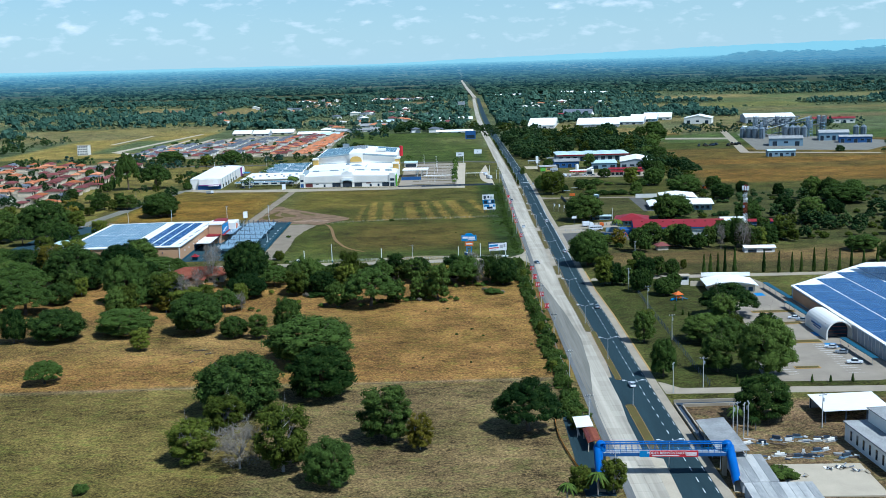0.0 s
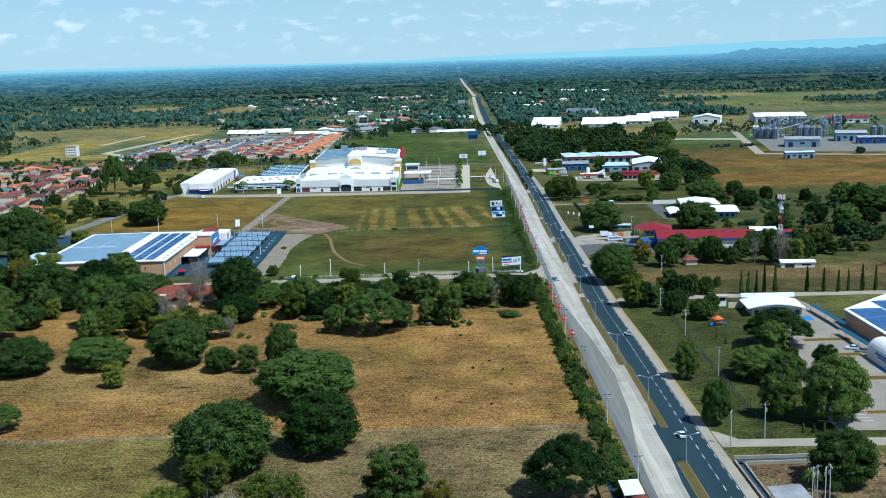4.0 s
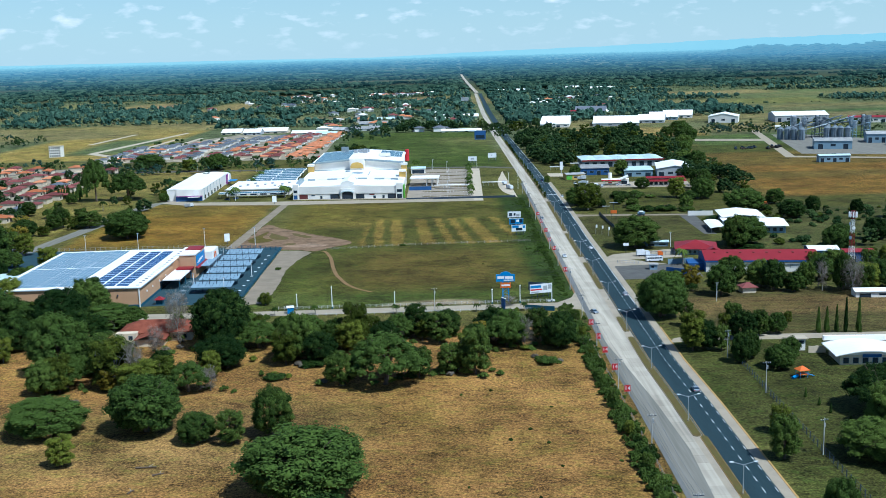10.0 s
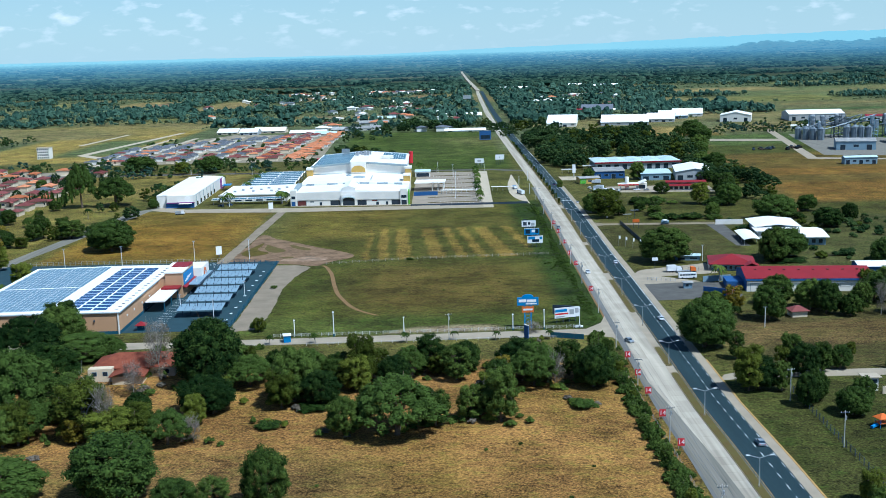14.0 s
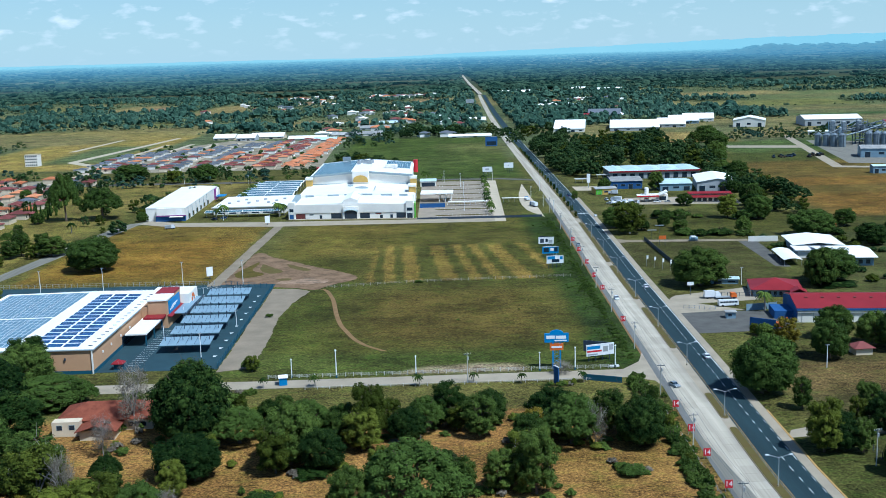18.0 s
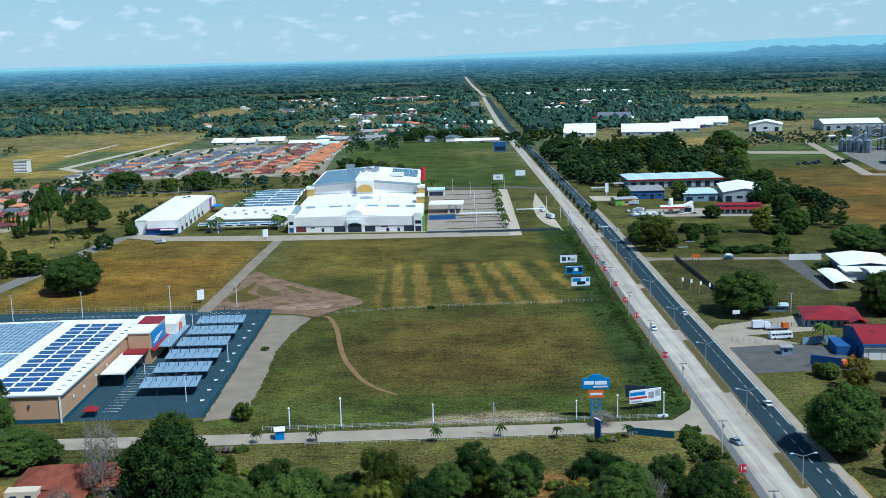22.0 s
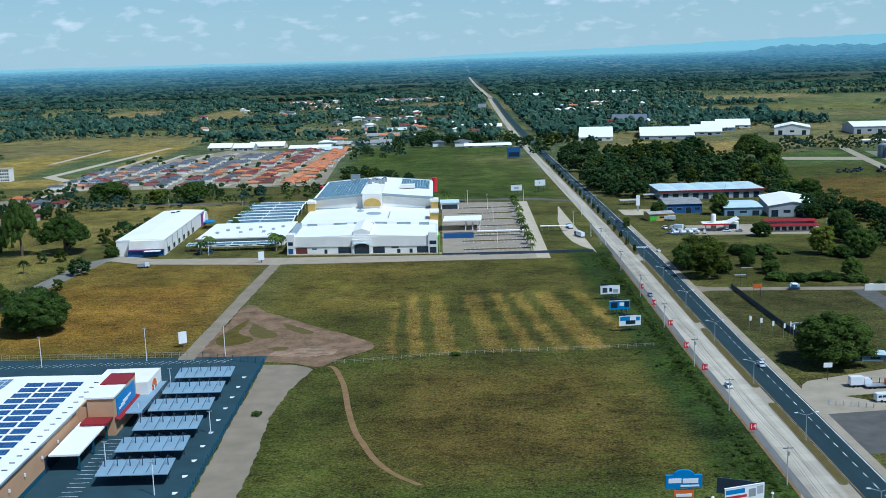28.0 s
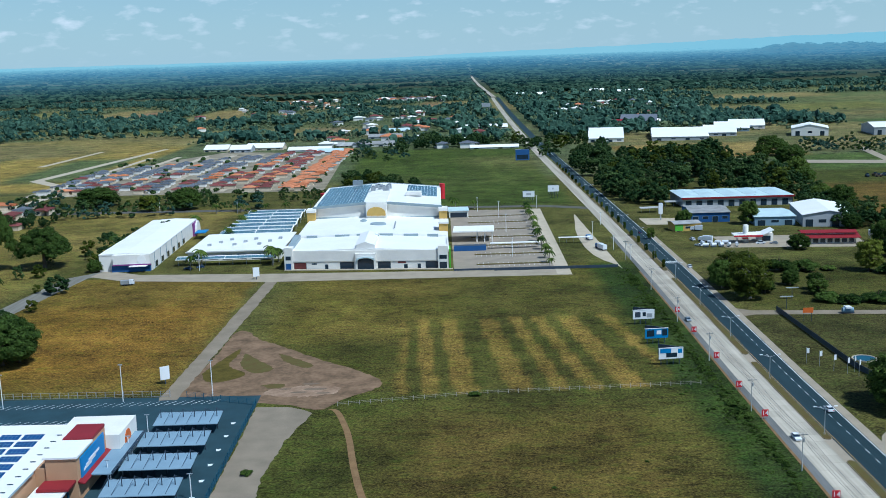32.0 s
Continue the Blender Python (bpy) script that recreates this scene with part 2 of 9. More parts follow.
LEAF_LT = leaf_mat("leaf_olive_green", (0.050, 0.070, 0.009), (0.130, 0.150, 0.020))
LEAF_GD = leaf_mat("leaf_yellowing", (0.12, 0.105, 0.012), (0.25, 0.19, 0.025))
LEAF_BR = leaf_mat("leaf_dry_brown", (0.115, 0.095, 0.070), (0.23, 0.195, 0.150))
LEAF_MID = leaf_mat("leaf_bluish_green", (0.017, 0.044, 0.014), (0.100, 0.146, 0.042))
# Distance haze put into these two leaf colours: bluer and paler than near foliage.
LEAF_HAZED = leaf_mat("leaf_haze_tinted", (0.012, 0.041, 0.032), (0.072, 0.128, 0.086), each=0.0)
LEAF_OLIVE_HAZED = leaf_mat("leaf_olive_haze_tinted", (0.055, 0.088, 0.046), (0.150, 0.178, 0.088), each=0.0)

# ---- mesh building ----
class Mesh:
    """Collects vertices and faces of one part."""

    def __init__(self):
        self.v, self.f = [], []

    def add(self, vs, fs):
        b = len(self.v)
        self.v.extend(vs)
        self.f.extend([tuple(i + b for i in q) for q in fs])
        return self

    def box(self, x0, y0, z0, x1, y1, z1):
        return self.add([(x0, y0, z0), (x1, y0, z0), (x1, y1, z0), (x0, y1, z0), (x0, y0, z1), (x1, y0, z1), (x1, y1, z1), (x0, y1, z1)],
                        [(3, 2, 1, 0), (4, 5, 6, 7), (0, 1, 5, 4), (1, 2, 6, 5), (2, 3, 7, 6), (3, 0, 4, 7)])

    def prism(self, poly, z0, z1):
        n = len(poly)
        return self.add([(x, y, z0) for x, y in poly] + [(x, y, z1) for x, y in poly],
                        [tuple(range(n))[::-1], tuple(range(n, 2 * n))] + [(i, (i + 1) % n, n + (i + 1) % n, n + i) for i in range(n)])

    def profile_x(self, pts, x0, x1):
        """A profile in y and z, drawn out along x."""
        n = len(pts)
        return self.add([(x0, y, z) for y, z in pts] + [(x1, y, z) for y, z in pts],
                        [tuple(range(n)), tuple(range(n, 2 * n))[::-1]] + [((i + 1) % n, i, n + i, n + (i + 1) % n) for i in range(n)])

    def profile_y(self, pts, y0, y1):
        """A profile in x and z, drawn out along y."""
        n = len(pts)
        return self.add([(x, y0, z) for x, z in pts] + [(x, y1, z) for x, z in pts],
                        [tuple(range(n))[::-1], tuple(range(n, 2 * n))] + [(i, (i + 1) % n, n + (i + 1) % n, n + i) for i in range(n)])

    def tube(self, p, q, r0, r1=None, n=6, cap=True):
        p, q = Vector(p), Vector(q)
        r1 = r0 if r1 is None else r1
        d = (q - p).normalized()
        a = d.cross(Vector((0, 0, 1)) if abs(d.z) < 0.9 else Vector((1, 0, 0))).normalized()
        b = d.cross(a)
        vs = []
        for c, r in ((p, r0), (q, r1)):
            for i in range(n):
                w = 2 * math.pi * i / n
                vs.append(tuple(c + (a * math.cos(w) + b * math.sin(w)) * r))
        fs = [(i, n + i, n + (i + 1) % n, (i + 1) % n) for i in range(n)]
        if cap:
            fs += [tuple(range(n)), tuple(range(n, 2 * n))[::-1]]
        return self.add(vs, fs)

    def cone_stack(self, x, y, rings, n=16):
        """Stacked rings (radius, height) round an upright axis."""
        vs, fs = [], []
        for r, z in rings:
            vs += [(x + r * math.cos(2 * math.pi * i / n), y + r * math.sin(2 * math.pi * i / n), z) for i in range(n)]
        for k in range(len(rings) - 1):
            fs += [(k * n + i, k * n + (i + 1) % n, (k + 1) * n + (i + 1) % n, (k + 1) * n + i) for i in range(n)]
        fs += [tuple(range(n))[::-1], tuple(range((len(rings) - 1) * n, len(rings) * n))]
        return self.add(vs, fs)

    def hip(self, x0, y0, x1, y1, z, h, t=0.15):
        """A hipped roof with eaves of some thickness."""
        dx, dy = x1 - x0, y1 - y0
        i = min(dx, dy) / 2
        if dx >= dy:
            r = [(x0 + i, (y0 + y1) / 2, z + t + h), (x1 - i, (y0 + y1) / 2, z + t + h)]
            top = [(4, 5, 9, 8), (5, 6, 9), (6, 7, 8, 9), (7, 4, 8)]
        else:
            r = [((x0 + x1) / 2, y0 + i, z + t + h), ((x0 + x1) / 2, y1 - i, z + t + h)]
            top = [(4, 5, 8), (5, 6, 9, 8), (6, 7, 9), (7, 4, 8, 9)]
        return self.add([(x0, y0, z), (x1, y0, z), (x1, y1, z), (x0, y1, z), (x0, y0, z + t), (x1, y0, z + t), (x1, y1, z + t), (x0, y1, z + t)] + r,
                        [(3, 2, 1, 0), (0, 1, 5, 4), (1, 2, 6, 5), (2, 3, 7, 6), (3, 0, 4, 7)] + top)

    def gable_x(self, x0, y0, x1, y1, z, h, t=0.15):
        """A gabled roof slab with its ridge along x."""
        m = (y0 + y1) / 2
        return self.profile_x([(y0, z), (m, z + h), (y1, z), (y1, z + t), (m, z + h + t), (y0, z + t)][::-1], x0, x1)

    def gable_y(self, x0, y0, x1, y1, z, h, t=0.15):
        m = (x0 + x1) / 2
        return self.profile_y([(x0, z), (m, z + h), (x1, z), (x1, z + t), (m, z + h + t), (x0, z + t)], y0, y1)

    def data(self, name, material, smooth=False):
        me = bpy.data.meshes.new(name)
        me.from_pydata([tuple(map(float, p)) for p in self.v], [], self.f)
        me.materials.append(material)
        if smooth:
            me.polygons.foreach_set("use_smooth", [True] * len(me.polygons))
        me.update()
        return me


def part(name, m, material, parent, label="", smooth=False):
    ob = new(name, m if isinstance(m, bpy.types.Mesh) else m.data(name, material, smooth))
    ob.parent = parent
    if label:
        ob["label"] = label
    return ob


def thing(name, x, y, yaw, label, category, group="", z=0.0, kind=""):
    ob = new(name)
    ob.empty_display_size = 0.5
    ob.matrix_basis = pose(x, y, z, 0, 0, yaw)
    return tagged(ob, label, category, group, kind)


def solid(name, m, material, label, category, kind="", group="", smooth=False):
    return tagged(new(name, m.data(name, material, smooth)), label, category, group, kind)


def at(x, y, yaw=0.0, s=1.0, sz=None, z=0.0):
    return Matrix.LocRotScale((x, y, z), Euler((0, 0, radians(yaw))), (s, s, sz or s))

# ---- ground: one sheet out to the horizon ----
ROAD_Y = [0, 318, 430, 475, 554, 650, 720, 820, 890, 1000, 1140, 1300, 1420, 1660, 2100, 2670, 3150, 3600, 4400, 5870, 10200, 12000]
ROAD_S = [-1, -0.6, 0.4, 0, 2, 4, 5.2, 8, 9.6, 11.5, 13, 14, 15, 17, 25, 39, 52, 56, 63, 84, 176, 215]


def rs(y):
    """How far the highway has swung to the east at y."""
    return float(np.interp(y, ROAD_Y, ROAD_S))


def wav(x, y, k, seed=0.0):
    return (np.sin(x * k + 1.3 * np.sin(y * k * 0.7 + seed)) + np.sin(y * k * 1.3 + 1.7 * np.sin(x * k * 0.6 + seed * 2))) * 0.5


def box_mask(x, y, x0, x1, y0, y1, e=3.0):
    xx, yy = x + 1.6 * wav(x, y, 0.21, 1.0), y + 1.6 * wav(x, y, 0.17, 4.0)
    s = lambda a: np.clip(a / e + 0.5, 0, 1)
    return s(xx - x0) * s(x1 - xx) * s(yy - y0) * s(y1 - yy)


def poly_mask(x, y, poly, e=2.0):
    """Soft mask of a convex polygon, counter-clockwise."""
    m = np.ones_like(x)
    for (ax, ay), (bx, by) in zip(poly, poly[1:] + poly[:1]):
        ln = math.hypot(bx - ax, by - ay)
        d = ((bx - ax) * (y - ay) - (by - ay) * (x - ax)) / ln
        m *= np.clip((d + 0.8 * wav(x, y, 0.3, 2.0)) / e + 0.5, 0, 1)
    return m


STRAW, OLIVE, CLAY, MEADOW = (0.23, 0.165, 0.065), (0.15, 0.135, 0.040), (0.24, 0.135, 0.075), (0.085, 0.105, 0.026)
CLEARINGS = [  # x0, x1, y0, y1, colour: openings in the woods beyond the mall
    (-810, -705, 2600, 2980, STRAW), (-715, -625, 2560, 2940, CLAY), (-545, -445, 2360, 2860, STRAW), (-1010, -920, 2780, 3080, OLIVE), (-1010, -900, 2480, 2620, STRAW),
    (-425, -270, 1975, 2120, STRAW), (-540, -490, 2000, 2160, OLIVE), (-690, -430, 1700, 1990, (0.24, 0.172, 0.052)), (-370, -270, 2760, 2960, CLAY), (-75, 45, 2700, 2960, CLAY), (-320, -215, 1960, 2060, STRAW),
    (-190, -120, 1985, 2080, OLIVE), (-480, -300, 3080, 3330, CLAY), (-170, -40, 3120, 3330, CLAY), (420, 780, 2180, 2420, OLIVE), (240, 420, 2560, 2700, OLIVE), (560, 820, 2720, 2900, STRAW),
    (-1250, -1000, 2280, 2420, OLIVE), (900, 1250, 3020, 3180, OLIVE), (-760, -640, 2100, 2220, OLIVE),
]
COVER = [  # x0, x1, y0, y1, soft edge, colour: what grows or lies there
    (-700, 900, 100, 1320, 60, (0.095, 0.084, 0.022)),
    (-420, 45, 120, 340, 6, (0.138, 0.100, 0.028)),
    (-55, 42, 230, 338, 10, (0.160, 0.108, 0.046)),
    (-260, 43, 341, 528, 6, (0.235, 0.122, 0.036)),
    (-260, -40, 380, 440, 25, (0.205, 0.120, 0.040)),
    (-110, 43, 528, 556, 5, (0.110, 0.092, 0.024)),
    (-106, 44, 566, 722, 3, (0.074, 0.072, 0.014)),
    (-104, 40, 566, 596, 10, (0.072, 0.078, 0.016)),
    (-62, 24, 604, 700, 34, (0.094, 0.066, 0.015)),
    (-112, 46, 722, 926, 3, (0.086, 0.072, 0.015)),
    (-112, -45, 790, 905, 25, (0.135, 0.098, 0.020)),
    (30, 54, 566, 926, 8, (0.036, 0.050, 0.009)),
    (-236, -136, 728, 922, 4, (0.150, 0.098, 0.019)),
    (-230, -145, 745, 860, 30, (0.200, 0.108, 0.018)),
    (-600, -252, 700, 1160, 15, (0.160, 0.122, 0.030)),
    (-300, -190, 1000, 1180, 12, (0.170, 0.125, 0.034)),
    (-130, 52, 1140, 1640, 10, (0.060, 0.076, 0.014)),
    (150, 340, 585, 830, 15, (0.070, 0.066, 0.020)),
    (70, 140, 325, 500, 5, (0.058, 0.058, 0.014)),
    (84, 240, 505, 580, 6, (0.076, 0.060, 0.020)),
    (84, 240, 535, 566, 8, (0.150, 0.095, 0.036)),
    (74, 140, 690, 812, 5, (0.070, 0.062, 0.018)),
    (86, 290, 822, 905, 10, (0.066, 0.060, 0.013)),
    (225, 620, 880, 1310, 12, (0.125, 0.080, 0.019)),
    (235, 620, 880, 985, 20, (0.165, 0.086, 0.018)),
    (235, 620, 1030, 1080, 14, (0.165, 0.086, 0.018)),
    (255, 420, 1210, 1300, 14, (0.062, 0.064, 0.014)),
    (280, 640, 1310, 1440, 10, (0.070, 0.092, 0.024)),
    (150, 330, 1440, 1600, 12, (0.200, 0.120, 0.030)),
    (68, 150, 225, 312, 6, (0.175, 0.110, 0.056)),
    (-560, -375, 1320, 1800, 10, (0.26, 0.178, 0.046)),
    (-470, -395, 1400, 1640, 15, (0.10, 0.115, 0.045)),
    (-1000, -380, 1800, 1960, 20, (0.24, 0.180, 0.070)),
    (520, 1500, 1720, 2150, 30, (0.125, 0.115, 0.048)),
    (560, 1500, 1760, 1840, 20, (0.170, 0.120, 0.060)),
    (540, 1500, 1870, 1945, 12, (0.055, 0.092, 0.026)),
    (600, 1500, 2040, 2120, 16, (0.180, 0.135, 0.052)),
    (650, 1500, 2350, 2800, 40, (0.12, 0.130, 0.050)),
    (180, 330, 1480, 1620, 15, (0.25, 0.170, 0.055)),
    (-260, -110, 1900, 2080, 20, (0.22, 0.150, 0.090)),
] + [(x0, x1, y0, y1, 25, col) for x0, x1, y0, y1, col in CLEARINGS]
FOREST_FLOOR = (0.098, 0.108, 0.048)


def cover_colour(x, y):
    c = np.empty((len(x), 3))
    c[:] = FOREST_FLOOR
    for x0, x1, y0, y1, e, col in COVER:
        m = box_mask(x, y, x0, x1, y0, y1, e)[:, None]
        c = c * (1 - m) + np.array(col) * m
    far = np.clip((y - 1250) / 300, 0, 1)
    patch = np.clip(wav(x, y, 0.006, 9.0) * 1.4 + wav(x, y, 0.017, 3.0) * 0.9 - 0.2, 0, 1) * far
    c = c * (1 - patch[:, None]) + np.array((0.175, 0.138, 0.055)) * patch[:, None]
    # mown strips in the meadow below the mall
    m = box_mask(x, y, -60, 30, 718, 815, 3)
    lean = x + (y - 738) * (0.065 + (x + 30) * 0.0014)
    strip = np.clip(3.6 * np.sin(lean * 0.48 + 1.3 * np.sin(lean * 0.13 + 0.6)) + 0.9 * np.sin(lean * 1.3 + 2 * np.sin(lean * 0.21)) + 0.5, 0, 1)
    m2 = (m * (0.30 * wav(x, y, 0.09, 2.0) ** 2 + 0.70) * strip)[:, None]
    c = c * (1 - m2) + np.array((0.215, 0.135, 0.030)) * m2
    m3 = (m * (1 - strip) * 0.55)[:, None]
    c = c * (1 - m3) + np.array((0.070, 0.066, 0.013)) * m3
    # bare earth by the store's gate, the wheel track, and verges of dust along the roads
    m = poly_mask(x, y, [(-40, 568), (4, 568), (0, 577), (-30, 576)], 4.0)[:, None]
    c = c * (1 - m) + np.array((0.33, 0.235, 0.15)) * m
    m = (np.clip(1.3 - np.abs(y - (341.5 + 0.7 * wav(x, y, 0.05)))/1.6, 0, 1) * (x < 38) * (x > -300))[:, None] * 0.55
    c = c * (1 - m) + np.array((0.20, 0.150, 0.105)) * m
    # tufts and thin places
    n = wav(x, y, 0.11, 3.0) * 0.10 + wav(x, y, 0.043, 7.0) * 0.13 + wav(x, y, 0.37, 5.0) * 0.06
    return np.clip(c * (1 + n[:, None]), 0.01, 0.9)


def axis(a, b, step, far_a, far_b, grow=1.12):
    mid = list(np.arange(a, b + step, step))
    lo, hi, s = [], [], step
    p = mid[0]
    while p > far_a:
        s *= grow
        p -= s
        lo.append(max(p, far_a))
    p, s = mid[-1], step
    while p < far_b:
        s *= grow
        p += s
        hi.append(min(p, far_b))
    return np.array(lo[::-1] + mid + hi)


def far_height(x, y):
    """A flat plain; low wooded hills to the north-east and a pale range behind them."""
    r = np.hypot(x, y - 150)
    bear = np.degrees(np.arctan2(x, y - 150))
    rim = np.interp(bear, [-60, -26, -10, -3, 2.3, 9, 16, 23, 60], [150, 152, 140, 124, 182, 226, 292, 322, 300])
    rim = rim * (1 + 0.018 * np.sin(bear * 1.9) + 0.014 * np.sin(bear * 4.7 + 1) + 0.007 * np.sin(bear * 11.3))
    u, v = np.clip((r - 5000) / 13000, 0, 1), np.clip((r - 18000) / 3500, 0, 1)
    z = 92 * u * u * (3 - 2 * u) + (rim - 92) * v * v * (3 - 2 * v)
    fold = np.interp(bear, [14.2, 15.8, 16.6, 17.3, 18.6, 20.2, 21.3, 22.8, 28, 40], [40, 96, 128, 142, 118, 128, 110, 140, 150, 90])
    fold = fold * (1 + 0.05 * np.sin(bear * 7.0 + r * 0.002) + 0.03 * np.sin(bear * 19.0))
    return np.maximum(z, fold * np.exp(-((r - 13000) / 1500) ** 2))


FAR_EYE, FAR_FROM, FAR_DEEP = np.array((-22.0, 200.0, 105.0)), 3300.0, 1350.0


def draw_in(p):
    """Land past the last buildings, out to the horizon, drawn in towards the path so that it ends 4.6 km off; it keeps its place against the sky."""
    q = np.asarray(p, dtype=float) - FAR_EYE
    d = np.linalg.norm(q, axis=1)
    far = FAR_FROM + FAR_DEEP * (1 - np.exp(-np.maximum(d - FAR_FROM, 0) / FAR_DEEP))
    return FAR_EYE + q * np.where(d > FAR_FROM, far / d, 1.0)[:, None]


gx = axis(-300, 300, 1.9, -14000, 14000, 1.06)
gy = axis(220, 1000, 1.9, -3000, 23500, 1.06)
GX, GY = np.meshgrid(gx, gy)
gvx, gvy = GX.ravel(), GY.ravel()
gvz = far_height(gvx, gvy) - 0.035 * np.maximum(np.hypot(gvx, gvy - 150) - 4000, 0)
gme = bpy.data.meshes.new("ground")
nx, ny = len(gx), len(gy)
ii = (np.arange(ny - 1)[:, None] * nx + np.arange(nx - 1)[None, :]).ravel()
quads = np.stack([ii, ii + 1, ii + nx + 1, ii + nx], 1)
gme.vertices.add(nx * ny)
gme.vertices.foreach_set("co", draw_in(np.stack([gvx, gvy, gvz], 1)).ravel())
gme.loops.add(len(quads) * 4)
gme.loops.foreach_set("vertex_index", quads.ravel().astype(np.int32))
gme.polygons.add(len(quads))
gme.polygons.foreach_set("loop_start", np.arange(0, len(quads) * 4, 4, dtype=np.int32))
gme.update(calc_edges=True)
gme.polygons.foreach_set("use_smooth", [True] * len(quads))
att = gme.attributes.new("cover", "FLOAT_COLOR", "POINT")
att.data.foreach_set("color", np.concatenate([cover_colour(gvx, gvy), np.ones((nx * ny, 1))], 1).astype(np.float32).ravel())


def ground_mat():
    m = bpy.data.materials.new("grassland")
    m.use_nodes = True
    nd, ln = m.node_tree.nodes, m.node_tree.links
    bs = nd["Principled BSDF"]
    bs.inputs["Roughness"].default_value = 0.95
    bs.inputs["Specular IOR Level"].default_value = 0.1
    at_ = nd.new("ShaderNodeAttribute")
    at_.attribute_name = "cover"
    ge = nd.new("ShaderNodeNewGeometry")
    outs = []
    for sc, det in ((0.045, 5), (0.35, 5), (1.5, 6), (0.10, 4)):
        n = nd.new("ShaderNodeTexNoise")
        n.inputs["Scale"].default_value, n.inputs["Detail"].default_value = sc, det
        n.inputs["Roughness"].default_value = 0.66
        mp = nd.new("ShaderNodeMapping")
        mp.inputs["Scale"].default_value = (0.5, 1, 1) if sc == 0.35 else (1, 1, 1)
        mp.inputs["Rotation"].default_value = (0, 0, 0.15)
        ln.new(ge.outputs["Position"], mp.inputs["Vector"])
        ln.new(mp.outputs[0], n.inputs["Vector"])
        outs.append(n.outputs["Fac"])

    def mth(op, a, b):
        n = nd.new("ShaderNodeMath")
        n.operation = op
        for i, v in enumerate((a, b)):
            if isinstance(v, (int, float)):
                n.inputs[i].default_value = v
            else:
                ln.new(v, n.inputs[i])
        return n.outputs[0]
    s = mth("ADD", mth("ADD", mth("MULTIPLY", outs[0], 0.75), mth("MULTIPLY", outs[1], 0.75)), mth("MULTIPLY", outs[2], 1.35))
    tuft = nd.new("ShaderNodeTexNoise")
    tuft.inputs["Scale"].default_value, tuft.inputs["Detail"].default_value = 0.55, 5
    ln.new(ge.outputs["Position"], tuft.inputs["Vector"])
    tr = nd.new("ShaderNodeMapRange")
    tr.inputs["From Min"].default_value, tr.inputs["From Max"].default_value = 0.56, 0.64
    tr.inputs["To Min"].default_value, tr.inputs["To Max"].default_value = 1.08, 0.66
    ln.new(tuft.outputs["Fac"], tr.inputs["Value"])
    fac = mth("MULTIPLY", tr.outputs[0], mth("MAXIMUM", mth("ADD", mth("MULTIPLY", mth("SUBTRACT", s, 1.425), 3.3), 1.0), 0.2))
    for sc, lo, hi, a, b in ((0.85, 0.42, 0.58, 0.80, 1.20), (2.4, 0.40, 0.60, 0.86, 1.14)):
        n = nd.new("ShaderNodeTexNoise")
        n.inputs["Scale"].default_value, n.inputs["Detail"].default_value = sc, 3
        ln.new(ge.outputs["Position"], n.inputs["Vector"])
        r = nd.new("ShaderNodeMapRange")
        r.inputs["From Min"].default_value, r.inputs["From Max"].default_value = lo, hi
        r.inputs["To Min"].default_value, r.inputs["To Max"].default_value = a, b
        ln.new(n.outputs["Fac"], r.inputs["Value"])
        fac = mth("MULTIPLY", fac, r.outputs[0])
    mx = nd.new("ShaderNodeVectorMath")
    mx.operation = "SCALE"
    ln.new(at_.outputs["Color"], mx.inputs[0])
    ln.new(fac, mx.inputs["Scale"])
    # greener tufts against the straw
    gr = nd.new("ShaderNodeMix")
    gr.data_type = "RGBA"
    gr.blend_type = "MULTIPLY"
    rp = nd.new("ShaderNodeMapRange")
    rp.inputs["From Min"].default_value, rp.inputs["From Max"].default_value = 0.50, 0.66
    ln.new(outs[1], rp.inputs["Value"])
    ln.new(rp.outputs[0], gr.inputs["Factor"])
    ln.new(mx.outputs[0], gr.inputs["A"])
    gr.inputs["B"].default_value = (0.62, 0.80, 0.60, 1)
    g2 = nd.new("ShaderNodeMix")
    g2.data_type, g2.blend_type = "RGBA", "MULTIPLY"
    r2 = nd.new("ShaderNodeMapRange")
    r2.inputs["From Min"].default_value, r2.inputs["From Max"].default_value = 0.50, 0.64
    ln.new(outs[3], r2.inputs["Value"])
    ln.new(r2.outputs[0], g2.inputs["Factor"])
    ln.new(gr.outputs["Result"], g2.inputs["A"])
    g2.inputs["B"].default_value = (0.78, 0.86, 0.74, 1)
    ln.new(g2.outputs["Result"], bs.inputs["Base Color"])
    wide = nd.new("ShaderNodeTexNoise")
    wide.inputs["Scale"].default_value, wide.inputs["Detail"].default_value = 0.016, 6
    wide.inputs["Roughness"].default_value = 0.65
    ln.new(ge.outputs["Position"], wide.inputs["Vector"])
    r3 = nd.new("ShaderNodeMapRange")
    r3.inputs["From Min"].default_value, r3.inputs["From Max"].default_value = 0.47, 0.60
    ln.new(wide.outputs["Fac"], r3.inputs["Value"])
    g3 = nd.new("ShaderNodeMix")
    g3.data_type, g3.blend_type = "RGBA", "MULTIPLY"
    ln.new(r3.outputs[0], g3.inputs["Factor"])
    ln.new(g2.outputs["Result"], g3.inputs["A"])
    g3.inputs["B"].default_value = (0.81, 0.87, 0.78, 1)
    ln.new(g3.outputs["Result"], bs.inputs["Base Color"])
    bp = nd.new("ShaderNodeBump")
    bp.inputs["Strength"].default_value, bp.inputs["Distance"].default_value = 0.8, 0.6
